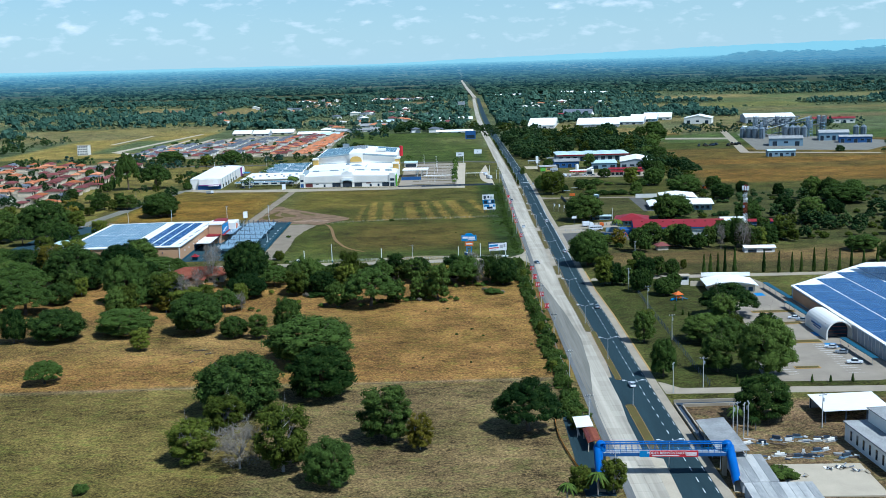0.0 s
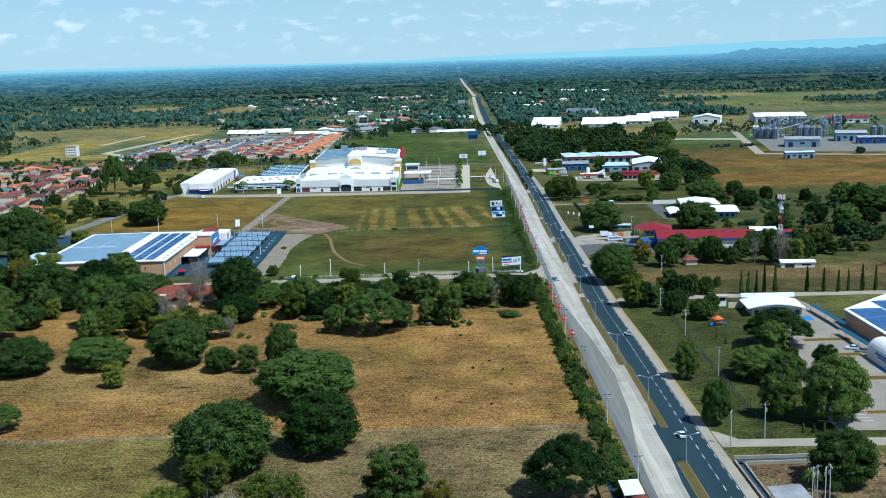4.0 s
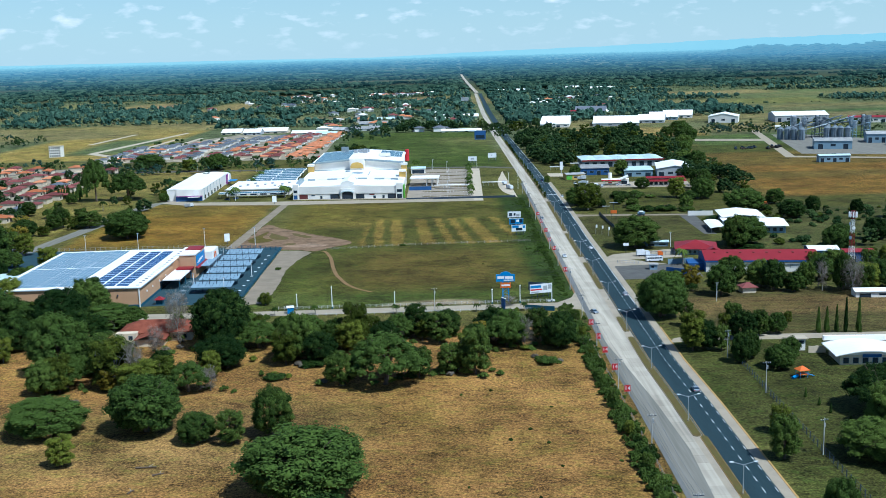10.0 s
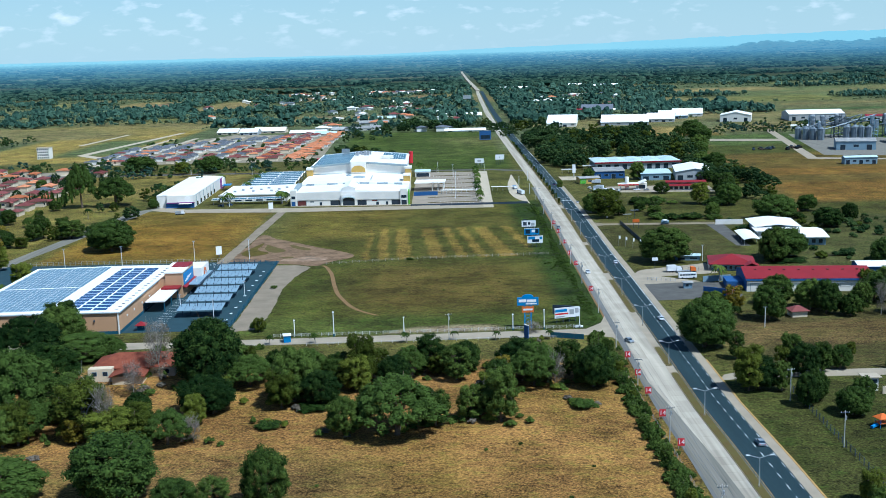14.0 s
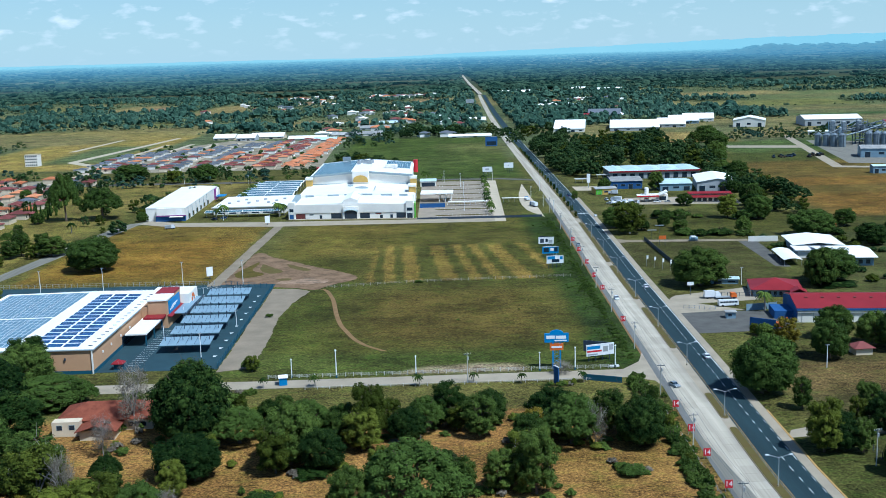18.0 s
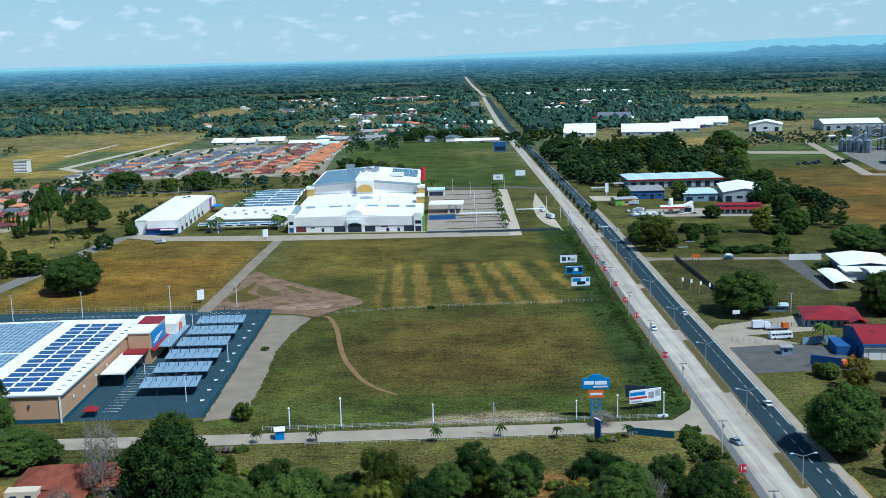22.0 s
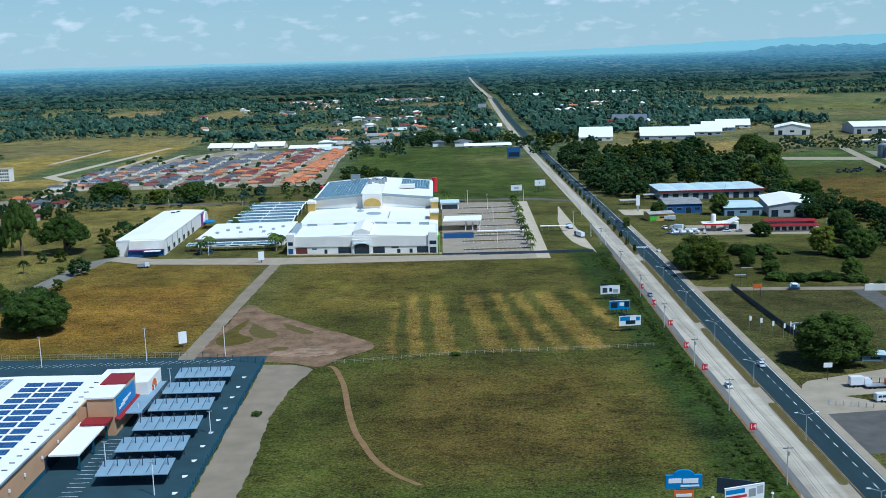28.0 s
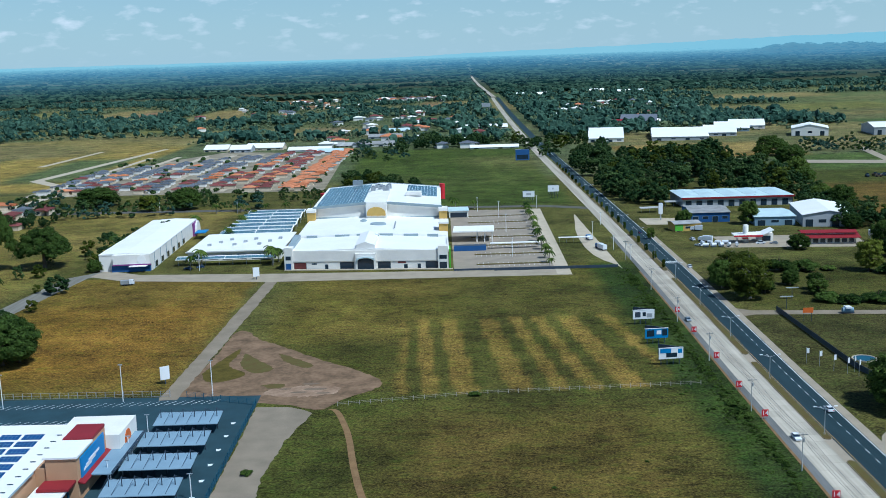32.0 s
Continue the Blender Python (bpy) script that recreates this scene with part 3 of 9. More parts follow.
    ln.new(mth("ADD", outs[1], mth("MULTIPLY", outs[2], 0.5)), bp.inputs["Height"])
    ln.new(bp.outputs[0], bs.inputs["Normal"])
    return m


gme.materials.append(ground_mat())
tagged(new("ground", gme), "grassland with dry orange pasture and olive meadows", "ground", kind="structure")


# ---- highway ----
def strip(m, offs0, offs1, y0, y1, z0, z1, step=10.0):
    """A slab that follows the highway between two offsets from its axis line."""
    ys = list(np.arange(y0, y1, step)) + [y1]
    for a, b in zip(ys[:-1], ys[1:]):
        m.add([(offs0 + rs(a), a, z0), (offs1 + rs(a), a, z0), (offs1 + rs(b), b, z0), (offs0 + rs(b), b, z0),
               (offs0 + rs(a), a, z1), (offs1 + rs(a), a, z1), (offs1 + rs(b), b, z1), (offs0 + rs(b), b, z1)],
              [(4, 5, 6, 7), (0, 1, 5, 4), (1, 2, 6, 5), (2, 3, 7, 6), (3, 0, 4, 7)])
    return m


road_bed = solid("road_bed", strip(Mesh(), 45.6, 69.2, -400, 1000, 0.0, 0.04), CONCRETE, "worn pale concrete bed under the divided highway", "road", "structure")
road_west = solid("road_west", strip(Mesh(), 45.6, 54.2, 1000, 3150, 0.0, 0.10, 40), CONC_SLAB, "pale concrete carriageway streaked dark by tyres", "road", "structure")
strip_near = strip(Mesh(), 45.6, 54.0, -400, 240, 0.04, 0.10, 40)
part("carriageway", strip_near, CONC_SLAB, road_west)
for row in range(150):
    y0 = 240 + row * 760 / 150
    y1 = y0 + 760 / 150 - 0.04
    for a, b in ((45.6, 49.88), (49.92, 54.2)):
        m = Mesh()
        strip(m, a, b, y0, y1, 0.04, 0.10, 20)
        part("slab", m, CONC_SLAB, road_west)
road_east = solid("road_east", strip(strip(Mesh(), 57.0, 66.4, 340, 3150, 0.0, 0.09), 54.0, 66.4, -400, 340, 0.0, 0.09), ASPHALT, "fresh dark blue-black asphalt carriageway with white lane dashes", "road", "structure")
solid("road_west_shoulder", strip(Mesh(), 43.4, 45.7, -400, 1000, 0.0, 0.07), SHOULDER, "worn grey asphalt shoulder along the concrete carriageway", "road shoulder", "structure")
solid("verge_earth", strip(Mesh(), 42.6, 43.4, 560, 900, 0.0, 0.05), TRACK, "strip of bare orange earth along the shoulder", "verge", "structure")
far_road = strip(Mesh(), 46.5, 58.0, 3150, 11500, 0.0, 3.0, 60)
far_road.v = [tuple(p) for p in draw_in(far_road.v)]
solid("road_far", far_road, CONC_SLAB, "far stretch of the highway in pale concrete", "road", "structure")
solid("road_shoulder", strip(Mesh(), 66.4, 69.2, 160, 1000, 0.0, 0.11), CONCRETE, "pale concrete shoulder along the asphalt carriageway", "road shoulder", "structure")
dash = Mesh().box(-0.09, 0, 0, 0.09, 3.0, 0.012).data("lane_dash", PAINT_W)
for k in range(112):
    y = 236 + k * 7.0
    o = part("lane_dash", dash, None, road_east)
    o.matrix_basis = pose(62.8 + rs(y), y, 0.092)
    if y < 560:
        o = part("edge_dash", dash, None, road_east)
        o.matrix_basis = pose(66.0 + rs(y), y, 0.092)
part("edge_line", strip(Mesh(), 65.9, 66.15, 560, 1500, 0.09, 0.102), PAINT_W, road_east)
part("far_dashes", (lambda m: [strip(m, 62.75, 63.0, y, y + 4, 0.09, 0.105) for y in range(1020, 1700, 12)] and m)(Mesh()), PAINT_W, road_east)
part("yellow_line", strip(Mesh(), 57.45, 57.6, 340, 1000, 0.09, 0.102), PAINT_Y, road_east)
part("yellow_edge", strip(Mesh(), 54.6, 54.85, 225, 300, 0.09, 0.102), PAINT_Y, road_east)
kerb_e = solid("kerb_east", strip(Mesh(), 69.2, 69.7, 345, 520, 0.0, 0.22), PAINT_Y, "yellow-painted concrete kerb beside the shoulder", "kerb", "structure")


def island(y0, y1, x0, x1, painted):
    """A median island: kerb ring and a grass top with blunt ends."""
    n = 8
    c, r = (x0 + x1) / 2, (x1 - x0) / 2
    outline = [(c + r * math.cos(math.pi * k / n), y1 + r * math.sin(math.pi * k / n)) for k in range(n + 1)] + [(c - r * math.cos(math.pi * k / n), y0 - r * math.sin(math.pi * k / n)) for k in range(n + 1)]
    segs = max(1, int((y1 - y0) / 15))
    right = [(x1, y0 + (y1 - y0) * k / segs) for k in range(segs)]
    left = [(x0, y1 - (y1 - y0) * k / segs) for k in range(segs)]
    ring = right[1:] + outline[:n + 1] + left[1:] + outline[n + 1:]
    ring = [(x + rs(y), y) for x, y in ring]
    ob = solid("median_island", Mesh().prism([(cc[0] * 0.90 + 0.1 * (c + rs(cc[1])), cc[1]) for cc in ring], 0.0, 0.26), VERGE, "grassy median island with a yellow kerb", "median", "structure")
    k = Mesh()
    m = len(ring)
    k.add([(x, y, 0.0) for x, y in ring] + [(x, y, 0.22) for x, y in ring] + [((x - c - rs(y)) * 0.82 + c + rs(y), y, 0.22) for x, y in ring],
          [(i, (i + 1) % m, m + (i + 1) % m, m + i) for i in range(m)] + [(m + i, m + (i + 1) % m, 2 * m + (i + 1) % m, 2 * m + i) for i in range(m)])
    part("kerb_ring", k, PAINT_Y if painted else CONCRETE, ob)


for y0, y1, x0, x1, p in ((269, 310, 54.9, 57.6, True), (338, 400, 56.2, 58.2, True), (402, 505, 54.4, 57.0, False), (515, 536, 54.5, 56.9, False),
                          (590, 650, 54.5, 57.0, False), (668, 740, 54.5, 57.0, False), (752, 880, 54.5, 57.0, False), (900, 1010, 54.5, 57.0, False), (1030, 1200, 54.5, 57.0, False), (1230, 1420, 54.5, 57.0, False)):
    island(y0, y1, x0, x1, p)


# ---- side roads, yards and pavings ----
def slab(name, poly, z, material, label, category="road", z0=0.0):
    return solid(name, Mesh().prism(poly, z0, z), material, label, category, "structure")


edge_r = random.Random(5)


def ragged(poly, amp, step=3.0):
    """The same outline with an uneven edge."""
    out = []
    for (ax, ay), (bx, by) in zip(poly, poly[1:] + poly[:1]):
        n = max(1, int(math.hypot(bx - ax, by - ay) / step))
        for k in range(n):
            out.append((ax + (bx - ax) * k / n + edge_r.uniform(-amp, amp), ay + (by - ay) * k / n + edge_r.uniform(-amp, amp)))
    return out


def smooth_line(pts, n=6):
    """A curve through the points."""
    out = []
    for k in range(len(pts) - 1):
        p0, p1, p2, p3 = (Vector(pts[min(max(k + j, 0), len(pts) - 1)]) for j in (-1, 0, 1, 2))
        for q in range(n):
            t = q / n
            out.append(tuple(0.5 * (2 * p1 + (p2 - p0) * t + (2 * p0 - 5 * p1 + 4 * p2 - p3) * t * t + (3 * p1 - p0 - 3 * p2 + p3) * t ** 3)))
    return out + [tuple(pts[-1])]


ruts = Mesh()
track = smooth_line([(-84, 706), (-78.5, 705), (-74.6, 692), (-72.1, 679.4), (-69.2, 658.2), (-65.8, 639), (-62.4, 627.2), (-58.4, 615), (-53, 605), (-46, 597)])
for (ax, ay), (bx, by) in zip(track[:-1], track[1:]):
    ruts.prism([(ax - 0.95, ay), (ax + 0.95, ay), (bx + 0.95, by), (bx - 0.95, by)], 0.0, 0.035)
slab("paving_gravel_strip", ragged([(-103.6, 576), (-92, 580), (-91.4, 615), (-92.7, 653), (-90.2, 680), (-85.2, 703), (-92, 709), (-103.6, 710)], 0.35, 2.0), 0.05, GRAVEL, "strip of beige gravel beside the car park", "paving")
earth = slab("paving_bare_earth", ragged(smooth_line([(-133, 722), (-130.5, 745), (-128.5, 775), (-127.6, 803), (-123, 806), (-116, 793), (-107, 783), (-90, 763), (-73, 745), (-65.5, 733), (-68, 724), (-76, 717), (-83, 706), (-93, 711), (-106, 715), (-120, 719)], 5)[:-1], 0.4, 1.5), 0.035, EARTH, "bare trodden reddish earth before the store's gate", "paving")
for ring, z in (([(-129, 748), (-125.5, 764), (-121.4, 779), (-120.4, 770), (-121.5, 758), (-114, 748), (-114.5, 743), (-121, 737.5), (-127, 740)], 0.06), ([(-118, 773), (-112, 764), (-104.5, 752), (-109, 747), (-114, 751), (-118.5, 762)], 0.055), ([(-105, 771), (-97, 763), (-91, 755), (-93, 751.5), (-99, 757), (-104, 765)], 0.055), ([(-106, 733), (-99, 734), (-98, 730), (-104, 729)], 0.055)):
    part("grass_island", Mesh().prism(ragged(smooth_line(ring, 4)[:-1], 0.3, 1.2), 0.0, z), VERGE if z < 0.06 else TURF, earth)
part("pale_patch", Mesh().prism(ragged([(-104, 722), (-90, 719), (-80, 721), (-78, 728), (-90, 731), (-102, 728)], 0.9, 1.2), 0.0, 0.045), EARTH_PALE, earth)
for x, y, r in ((-92, 724, 1.6), (-87, 727, 2.2), (-84, 722.5, 1.4), (-97, 728, 1.2), (-89, 733, 1.8)):
    part("puddle_stain", Mesh().prism([(x + r * 1.8 * math.cos(a * 0.785), y + r * 0.6 * math.sin(a * 0.785)) for a in range(8)], 0.0, 0.052), DIRT, earth)
slab("road_patch_west", [(44.6, 296), (46, 322), (49.4, 353), (51.4, 391), (50.5, 428), (48.2, 470), (45.6, 505), (44.6, 505)], 0.118, ASPHALT_MID, "grey asphalt overlay along the concrete carriageway", z0=0.1)
slab("road_patch_south", [(52.8, 222), (55.4, 222), (56.6, 266), (53.4, 268)], 0.121, CONC_PALE, "pale concrete tongue south of the median", z0=0.08)
slab("road_patch_wedge", [(52.4, 270), (54.8, 270), (57.2, 336), (58.6, 398), (57.4, 398), (56, 359), (54, 321), (52.6, 297)], 0.119, ASPHALT, "dark asphalt wedge between the carriageways", z0=0.08)
solid("wheel_track", ruts, TRACK, "worn earth wheel track across the meadow", "track", "structure")
slab("road_cross", [(-260, 554.5), (36, 556.5), (44, 552), (46.5, 540), (47, 588), (43, 574), (36, 565.5), (-84, 564), (-260, 566)], 0.06, CONCRETE, "pale concrete side road beside the meadow fence")
slab("road_store_side", [(-262, 690), (-254.5, 690), (-240, 800), (-226, 925), (-214, 938), (-222, 944), (-238, 925), (-250, 800)], 0.06, ASPHALT_MID, "grey two-lane road past the housing estates")
slab("road_mall_front", [(-226, 929), (-205, 915), (-128, 902), (18, 897), (19, 911), (-128, 922), (-200, 930), (-222, 944)], 0.07, CONCRETE, "pale concrete service road below the mall")
slab("road_gravel", ragged([(-137, 720), (-131, 720), (-128.4, 800), (-125, 905), (-131, 905), (-134.6, 800)], 0.35), 0.06, GRAVEL, "narrow gravel road from the store to the mall")
slab("road_behind_mall", [(-520, 1184), (-300, 1168), (-190, 1158), (30, 1132), (64, 1112), (66, 1122), (32, 1141), (-190, 1168), (-300, 1179), (-520, 1196)], 0.06, ASPHALT_OLD, "grey asphalt road behind the mall")
slab("paving_mall_lot", [(-38, 914), (18, 910), (22, 1122), (-26, 1128), (-37, 1128)], 0.05, PAVE, "worn tan-grey concrete of the mall car park", "paving")
slab("road_mall_drive", [(12.5, 899), (19.5, 897), (26, 1124), (17, 1126)], 0.09, CONC_PALE, "pale concrete drive along the car park")
slab("paving_bus_bay", [(44.5, 918), (45.8, 908), (45.9, 1000), (46, 1094), (44.5, 1084), (42, 1060), (38.5, 1032), (36.2, 1000), (35.6, 970), (37, 945), (40, 930)], 0.08, CONC_PALE, "pale concrete bus bay beside the highway", "paving")
slab("paving_store_lot", [(-268, 580), (-104, 580), (-104, 722), (-262, 728)], 0.05, ASPHALT_LOT, "dark blue-grey asphalt car park round the warehouse store", "paving")
slab("road_park_side", [(69, 321), (150, 317), (150, 323), (75, 326.5), (71, 332), (69, 334)], 0.06, CONCRETE, "concrete side road beside the park")
slab("road_gate_side", [(69, 497), (72, 503), (80, 506), (230, 502), (230, 496), (80, 498.5)], 0.06, CONCRETE, "narrow concrete lane to the gatehouse")
slab("paving_red_yard", [(68.5, 608), (110, 610), (112, 640), (86, 642), (72, 655)], 0.05, ASPHALT_OLD, "grey asphalt yard before the red-roofed depot", "paving")
slab("road_depot", [(70, 655), (75, 668), (78, 672), (112, 684), (112, 660), (84, 656), (100, 643), (72, 640)], 0.055, CONCRETE, "dusty concrete drive into the depot")
slab("road_clinic", [(72, 803), (73, 822), (82, 814), (165, 804), (165, 798), (82, 807)], 0.06, GRAVEL, "gravel lane to the white-roofed clinic")
slab("paving_clinic", [(140, 728), (147, 726), (152, 800), (142, 800)], 0.05, ASPHALT_OLD, "grey asphalt forecourt of the clinic", "paving")
slab("road_plant", [(396, 1506), (404, 1500), (338, 1160), (460, 1108), (460, 1098), (326, 1150)], 0.07, CONCRETE, "concrete road round the grain plant")
slab("paving_plant", [(352, 1180), (462, 1140), (545, 1240), (440, 1410), (400, 1430)], 0.05, ASPHALT_MID, "concrete yard of the grain plant", "paving")
slab("paving_fuel", [(110, 955), (186, 945), (190, 985), (112, 990)], 0.05, CONCRETE, "concrete yard of the filling station", "paving")
slab("paving_wayside", [(84, 1040), (112, 1036), (112, 1062), (84, 1066)], 0.05, CONC_PALE, "pale concrete yard by the highway", "paving")
slab("paving_bus_stop", [(33, 243), (40.5, 243), (40.5, 330), (38, 330), (34, 300)], 0.05, ASPHALT, "dark asphalt bus lay-by", "paving")
slab("road_estate_far", [(-399, 1768), (-392, 1766), (-404, 1640), (-428, 1418), (-366, 1336), (-373, 1192), (-383, 1192), (-376, 1332), (-440, 1414), (-414, 1640)], 0.06, CONC_PALE, "pale unfinished estate road")
slab("road_estate_spur", [(-489, 1566), (-481, 1566), (-471, 1756), (-478, 1756)], 0.06, CONC_PALE, "pale unfinished estate spur road")

# ---- trees ----
rng = np.random.default_rng(7)
ICO_V, ICO_F = None, None
_bm = bmesh.new()
bmesh.ops.create_icosphere(_bm, subdivisions=1, radius=1.0)
ICO_V = np.array([v.co[:] for v in _bm.verts])
ICO_F = np.array([[v.index for v in f.verts] for f in _bm.faces])
_bm.free()
_bm = bmesh.new()
bmesh.ops.create_icosphere(_bm, subdivisions=2, radius=1.0)
ICO2_V = np.array([v.co[:] for v in _bm.verts])
ICO2_F = np.array([[v.index for v in f.verts] for f in _bm.faces])
_bm.free()


def np_mesh(name, v, f, material, smooth=False):
    me = bpy.data.meshes.new(name)
    k = f.shape[1]
    me.vertices.add(len(v))
    me.vertices.foreach_set("co", np.asarray(v, dtype=np.float32).ravel())
    me.loops.add(f.size)
    me.loops.foreach_set("vertex_index", f.ravel().astype(np.int32))
    me.polygons.add(len(f))
    me.polygons.foreach_set("loop_start", np.arange(0, f.size, k, dtype=np.int32))
    me.update(calc_edges=True)
    me.polygons.foreach_set("use_smooth", [smooth] * len(f))
    me.materials.append(material)
    return me


def leaf_cloud(centres, radii, count, size, up=0.42):
    """Leaf sprays spread over the shells of several clumps; returns quads."""
    n = len(centres)
    pick = rng.choice(n, count, p=radii ** 2 / (radii ** 2).sum())
    d = rng.normal(size=(count, 3))
    d /= np.linalg.norm(d, axis=1)[:, None]
    d[:, 2] = np.where(d[:, 2] < -0.45, -d[:, 2], d[:, 2])
    rad = radii[pick] * rng.uniform(0.78, 1.08, count)
    p = centres[pick] + d * rad[:, None] * np.array([1, 1, 0.9])
    nrm = d + rng.normal(size=(count, 3)) * 0.38 + np.array([0, 0, up])
    nrm /= np.linalg.norm(nrm, axis=1)[:, None]
    a = np.cross(nrm, rng.normal(size=(count, 3)))
    a /= np.linalg.norm(a, axis=1)[:, None]
    b = np.cross(nrm, a)
    s = size * rng.uniform(0.6, 1.35, count)[:, None]
    q = np.stack([p - a * s - b * s * 0.55, p + a * s - b * s * 0.4 + nrm * s * 0.2, p + b * s * 0.9 - nrm * s * 0.1], 1)
    return q.reshape(-1, 3), np.arange(count * 3).reshape(-1, 3)


def crown_mesh(name, material, shape, clumps, count, size, fill=0.8):
    """shape(u) -> centre and radius of a clump, in a crown 2 wide and 1 high over its trunk."""
    cs, rr = [], []
    for k in range(clumps):
        c, r = shape(k, clumps)
        cs.append(c)
        rr.append(r)
    tall = 1.7
    cs, rr = np.array(cs) * np.array([1, 1, tall]), np.array(rr)
    v, f = leaf_cloud(cs, rr, count, size)
    # shaded inner mass of each clump
    iv, jf = [], []
    for c, r in zip(cs, rr):
        w = ICO_V * (r * fill * rng.uniform(0.75, 1.1, len(ICO_V))[:, None]) * np.array([1, 1, 0.8]) + c
        jf.append(ICO_F + len(iv) * len(ICO_V))
        iv.append(w)
    iv, jf = np.concatenate(iv), np.concatenate(jf)
    me = bpy.data.meshes.new(name)
    vv = np.concatenate([v, iv]) / np.array([1, 1, tall])
    nq, nt = len(f), len(jf)
    me.vertices.add(len(vv))
    me.vertices.foreach_set("co", vv.astype(np.float32).ravel())
    loops = np.concatenate([f.ravel(), (jf + len(v)).ravel()]).astype(np.int32)
    me.loops.add(len(loops))
    me.loops.foreach_set("vertex_index", loops)
    me.polygons.add(nq + nt)
    me.polygons.foreach_set("loop_start", (np.arange(nq + nt) * 3).astype(np.int32))
    me.update(calc_edges=True)
    me.materials.append(material)
    return me


def sh_round(k, n):
    w = k * 2.399963
    u = (k + 0.5) / n
    z = 1 - 1.72 * u
    r = math.sqrt(max(0.0, 1 - z * z)) * 0.70
    j = rng.normal(size=3) * 0.06
    return (r * math.cos(w) + j[0], r * math.sin(w) + j[1], 0.46 + 0.40 * z + j[2] * 0.5), rng.uniform(0.13, 0.24)


def sh_broad(k, n):
    w = k * 2.399963
    u = math.sqrt((k + 0.5) / n)
    j = rng.normal(size=3) * 0.05
    return (0.84 * u * math.cos(w) + j[0], 0.84 * u * math.sin(w) + j[1], 0.83 - 0.46 * u * u + j[2] * 0.6 + rng.uniform(-0.08, 0.02)), rng.uniform(0.11, 0.19)


def sh_open(k, n):
    w = rng.uniform(0, 2 * math.pi)
    u = rng.uniform(0.1, 1) ** 0.5
    z = rng.uniform(0.14, 0.90)
    taper = 0.85 - 0.45 * abs(z - 0.5) * 1.4
    return (0.80 * u * taper * math.cos(w), 0.80 * u * taper * math.sin(w), z), rng.uniform(0.09, 0.19)


def sh_cyp(k, n):
    u = (k + 0.5) / n
    w = k * 2.4
    r = 0.55 * (1 - u) ** 0.6
    return (r * 0.35 * math.cos(w), r * 0.35 * math.sin(w), 0.06 + 0.9 * u), 0.30 * (1.05 - u) + 0.12


def sh_bush(k, n):
    w = k * 2.4
    u = math.sqrt((k + 0.5) / n)
    return (0.75 * u * math.cos(w), 0.75 * u * math.sin(w), 0.5 - 0.25 * u + rng.uniform(-0.1, 0.12)), rng.uniform(0.24, 0.40)


def trunk_mesh(spread, fork, limbs, material, r=0.055, twigs=0):
    m = Mesh()
    lean = rng.normal(size=2) * 0.03
    top = (lean[0], lean[1], fork)
    m.tube((0, 0, -0.02), top, r * 1.25, r * 0.8, 7)
    for k in range(limbs):
        w = 2 * math.pi * k / limbs + rng.uniform(-0.3, 0.3)
        e = (spread * math.cos(w) * rng.uniform(0.6, 1), spread * math.sin(w) * rng.uniform(0.6, 1), rng.uniform(0.62, 0.9))
        mid = tuple((a + b) / 2 + o for a, b, o in zip(top, e, (0, 0, 0.05)))
        m.tube(top, mid, r * 0.62, r * 0.4, 5)
        m.tube(mid, e, r * 0.4, r * 0.12, 5)
        for j in range(twigs):
            s = tuple(a + (b - a) * rng.uniform(0.2, 1) for a, b in zip(mid, e))
            t = tuple(a + b for a, b in zip(s, rng.normal(size=3) * np.array([0.22, 0.22, 0.16]) + np.array([0, 0, 0.12])))
            m.tube(s, t, r * 0.18, r * 0.05, 4, False)
            for _ in range(2):
                s2 = tuple(a + (b - a) * rng.uniform(0.3, 1) for a, b in zip(s, t))
                t2 = tuple(a + b for a, b in zip(s2, rng.normal(size=3) * 0.1 + np.array([0, 0, 0.06])))
                m.tube(s2, t2, r * 0.09, r * 0.03, 3, False)
    return m.data("trunk", material)


def low_crown(kind, clumps=36, count=1300, size=0.066):
    """A lighter crown for trees of a distant stand."""
    shape = {"round": sh_round, "broad": sh_broad, "open": sh_open, "gold": sh_open, "bush": sh_bush}[kind]
    return crown_mesh("crown", LEAF, shape, clumps, count, size, 1.0)


def stand(name, rows, label, material, light=()):
    """Many trees of one stand in a single mesh; rows: kind, x, y, height, width."""
    cache = {}
    V, F, base = [], [], 0
    for kind, x, y, h, w in rows:
        k = (kind, int(rng.integers(3)))
        if k not in cache:
            me = low_crown(kind, *light)
            v = np.empty(len(me.vertices) * 3, dtype=np.float32)
            me.vertices.foreach_get("co", v)
            f = np.empty(len(me.loops), dtype=np.int32)
            me.loops.foreach_get("vertex_index", f)
            cache[k] = (v.reshape(-1, 3), f.reshape(-1, 3))
            bpy.data.meshes.remove(me)
        v, f = cache[k]
        a = rng.uniform(0, 6.28)
        c, s = math.cos(a), math.sin(a)
        p = np.stack([(v[:, 0] * c - v[:, 1] * s) * w / 2 + x, (v[:, 0] * s + v[:, 1] * c) * w / 2 + y, v[:, 2] * h], 1)
        V.append(p)
        F.append(f + base)
        base += len(v)
    return tagged(new(name, np_mesh(name, np.concatenate(V), np.concatenate(F), material)), label, "trees", kind="stuff")


PROTO = {}


def proto(key, name, label, crowns, trunk):
    """A tree one metre high and two wide, kept below the ground's edge of use until copied."""
    PROTO.setdefault(key, []).append((name, label, crowns, trunk))


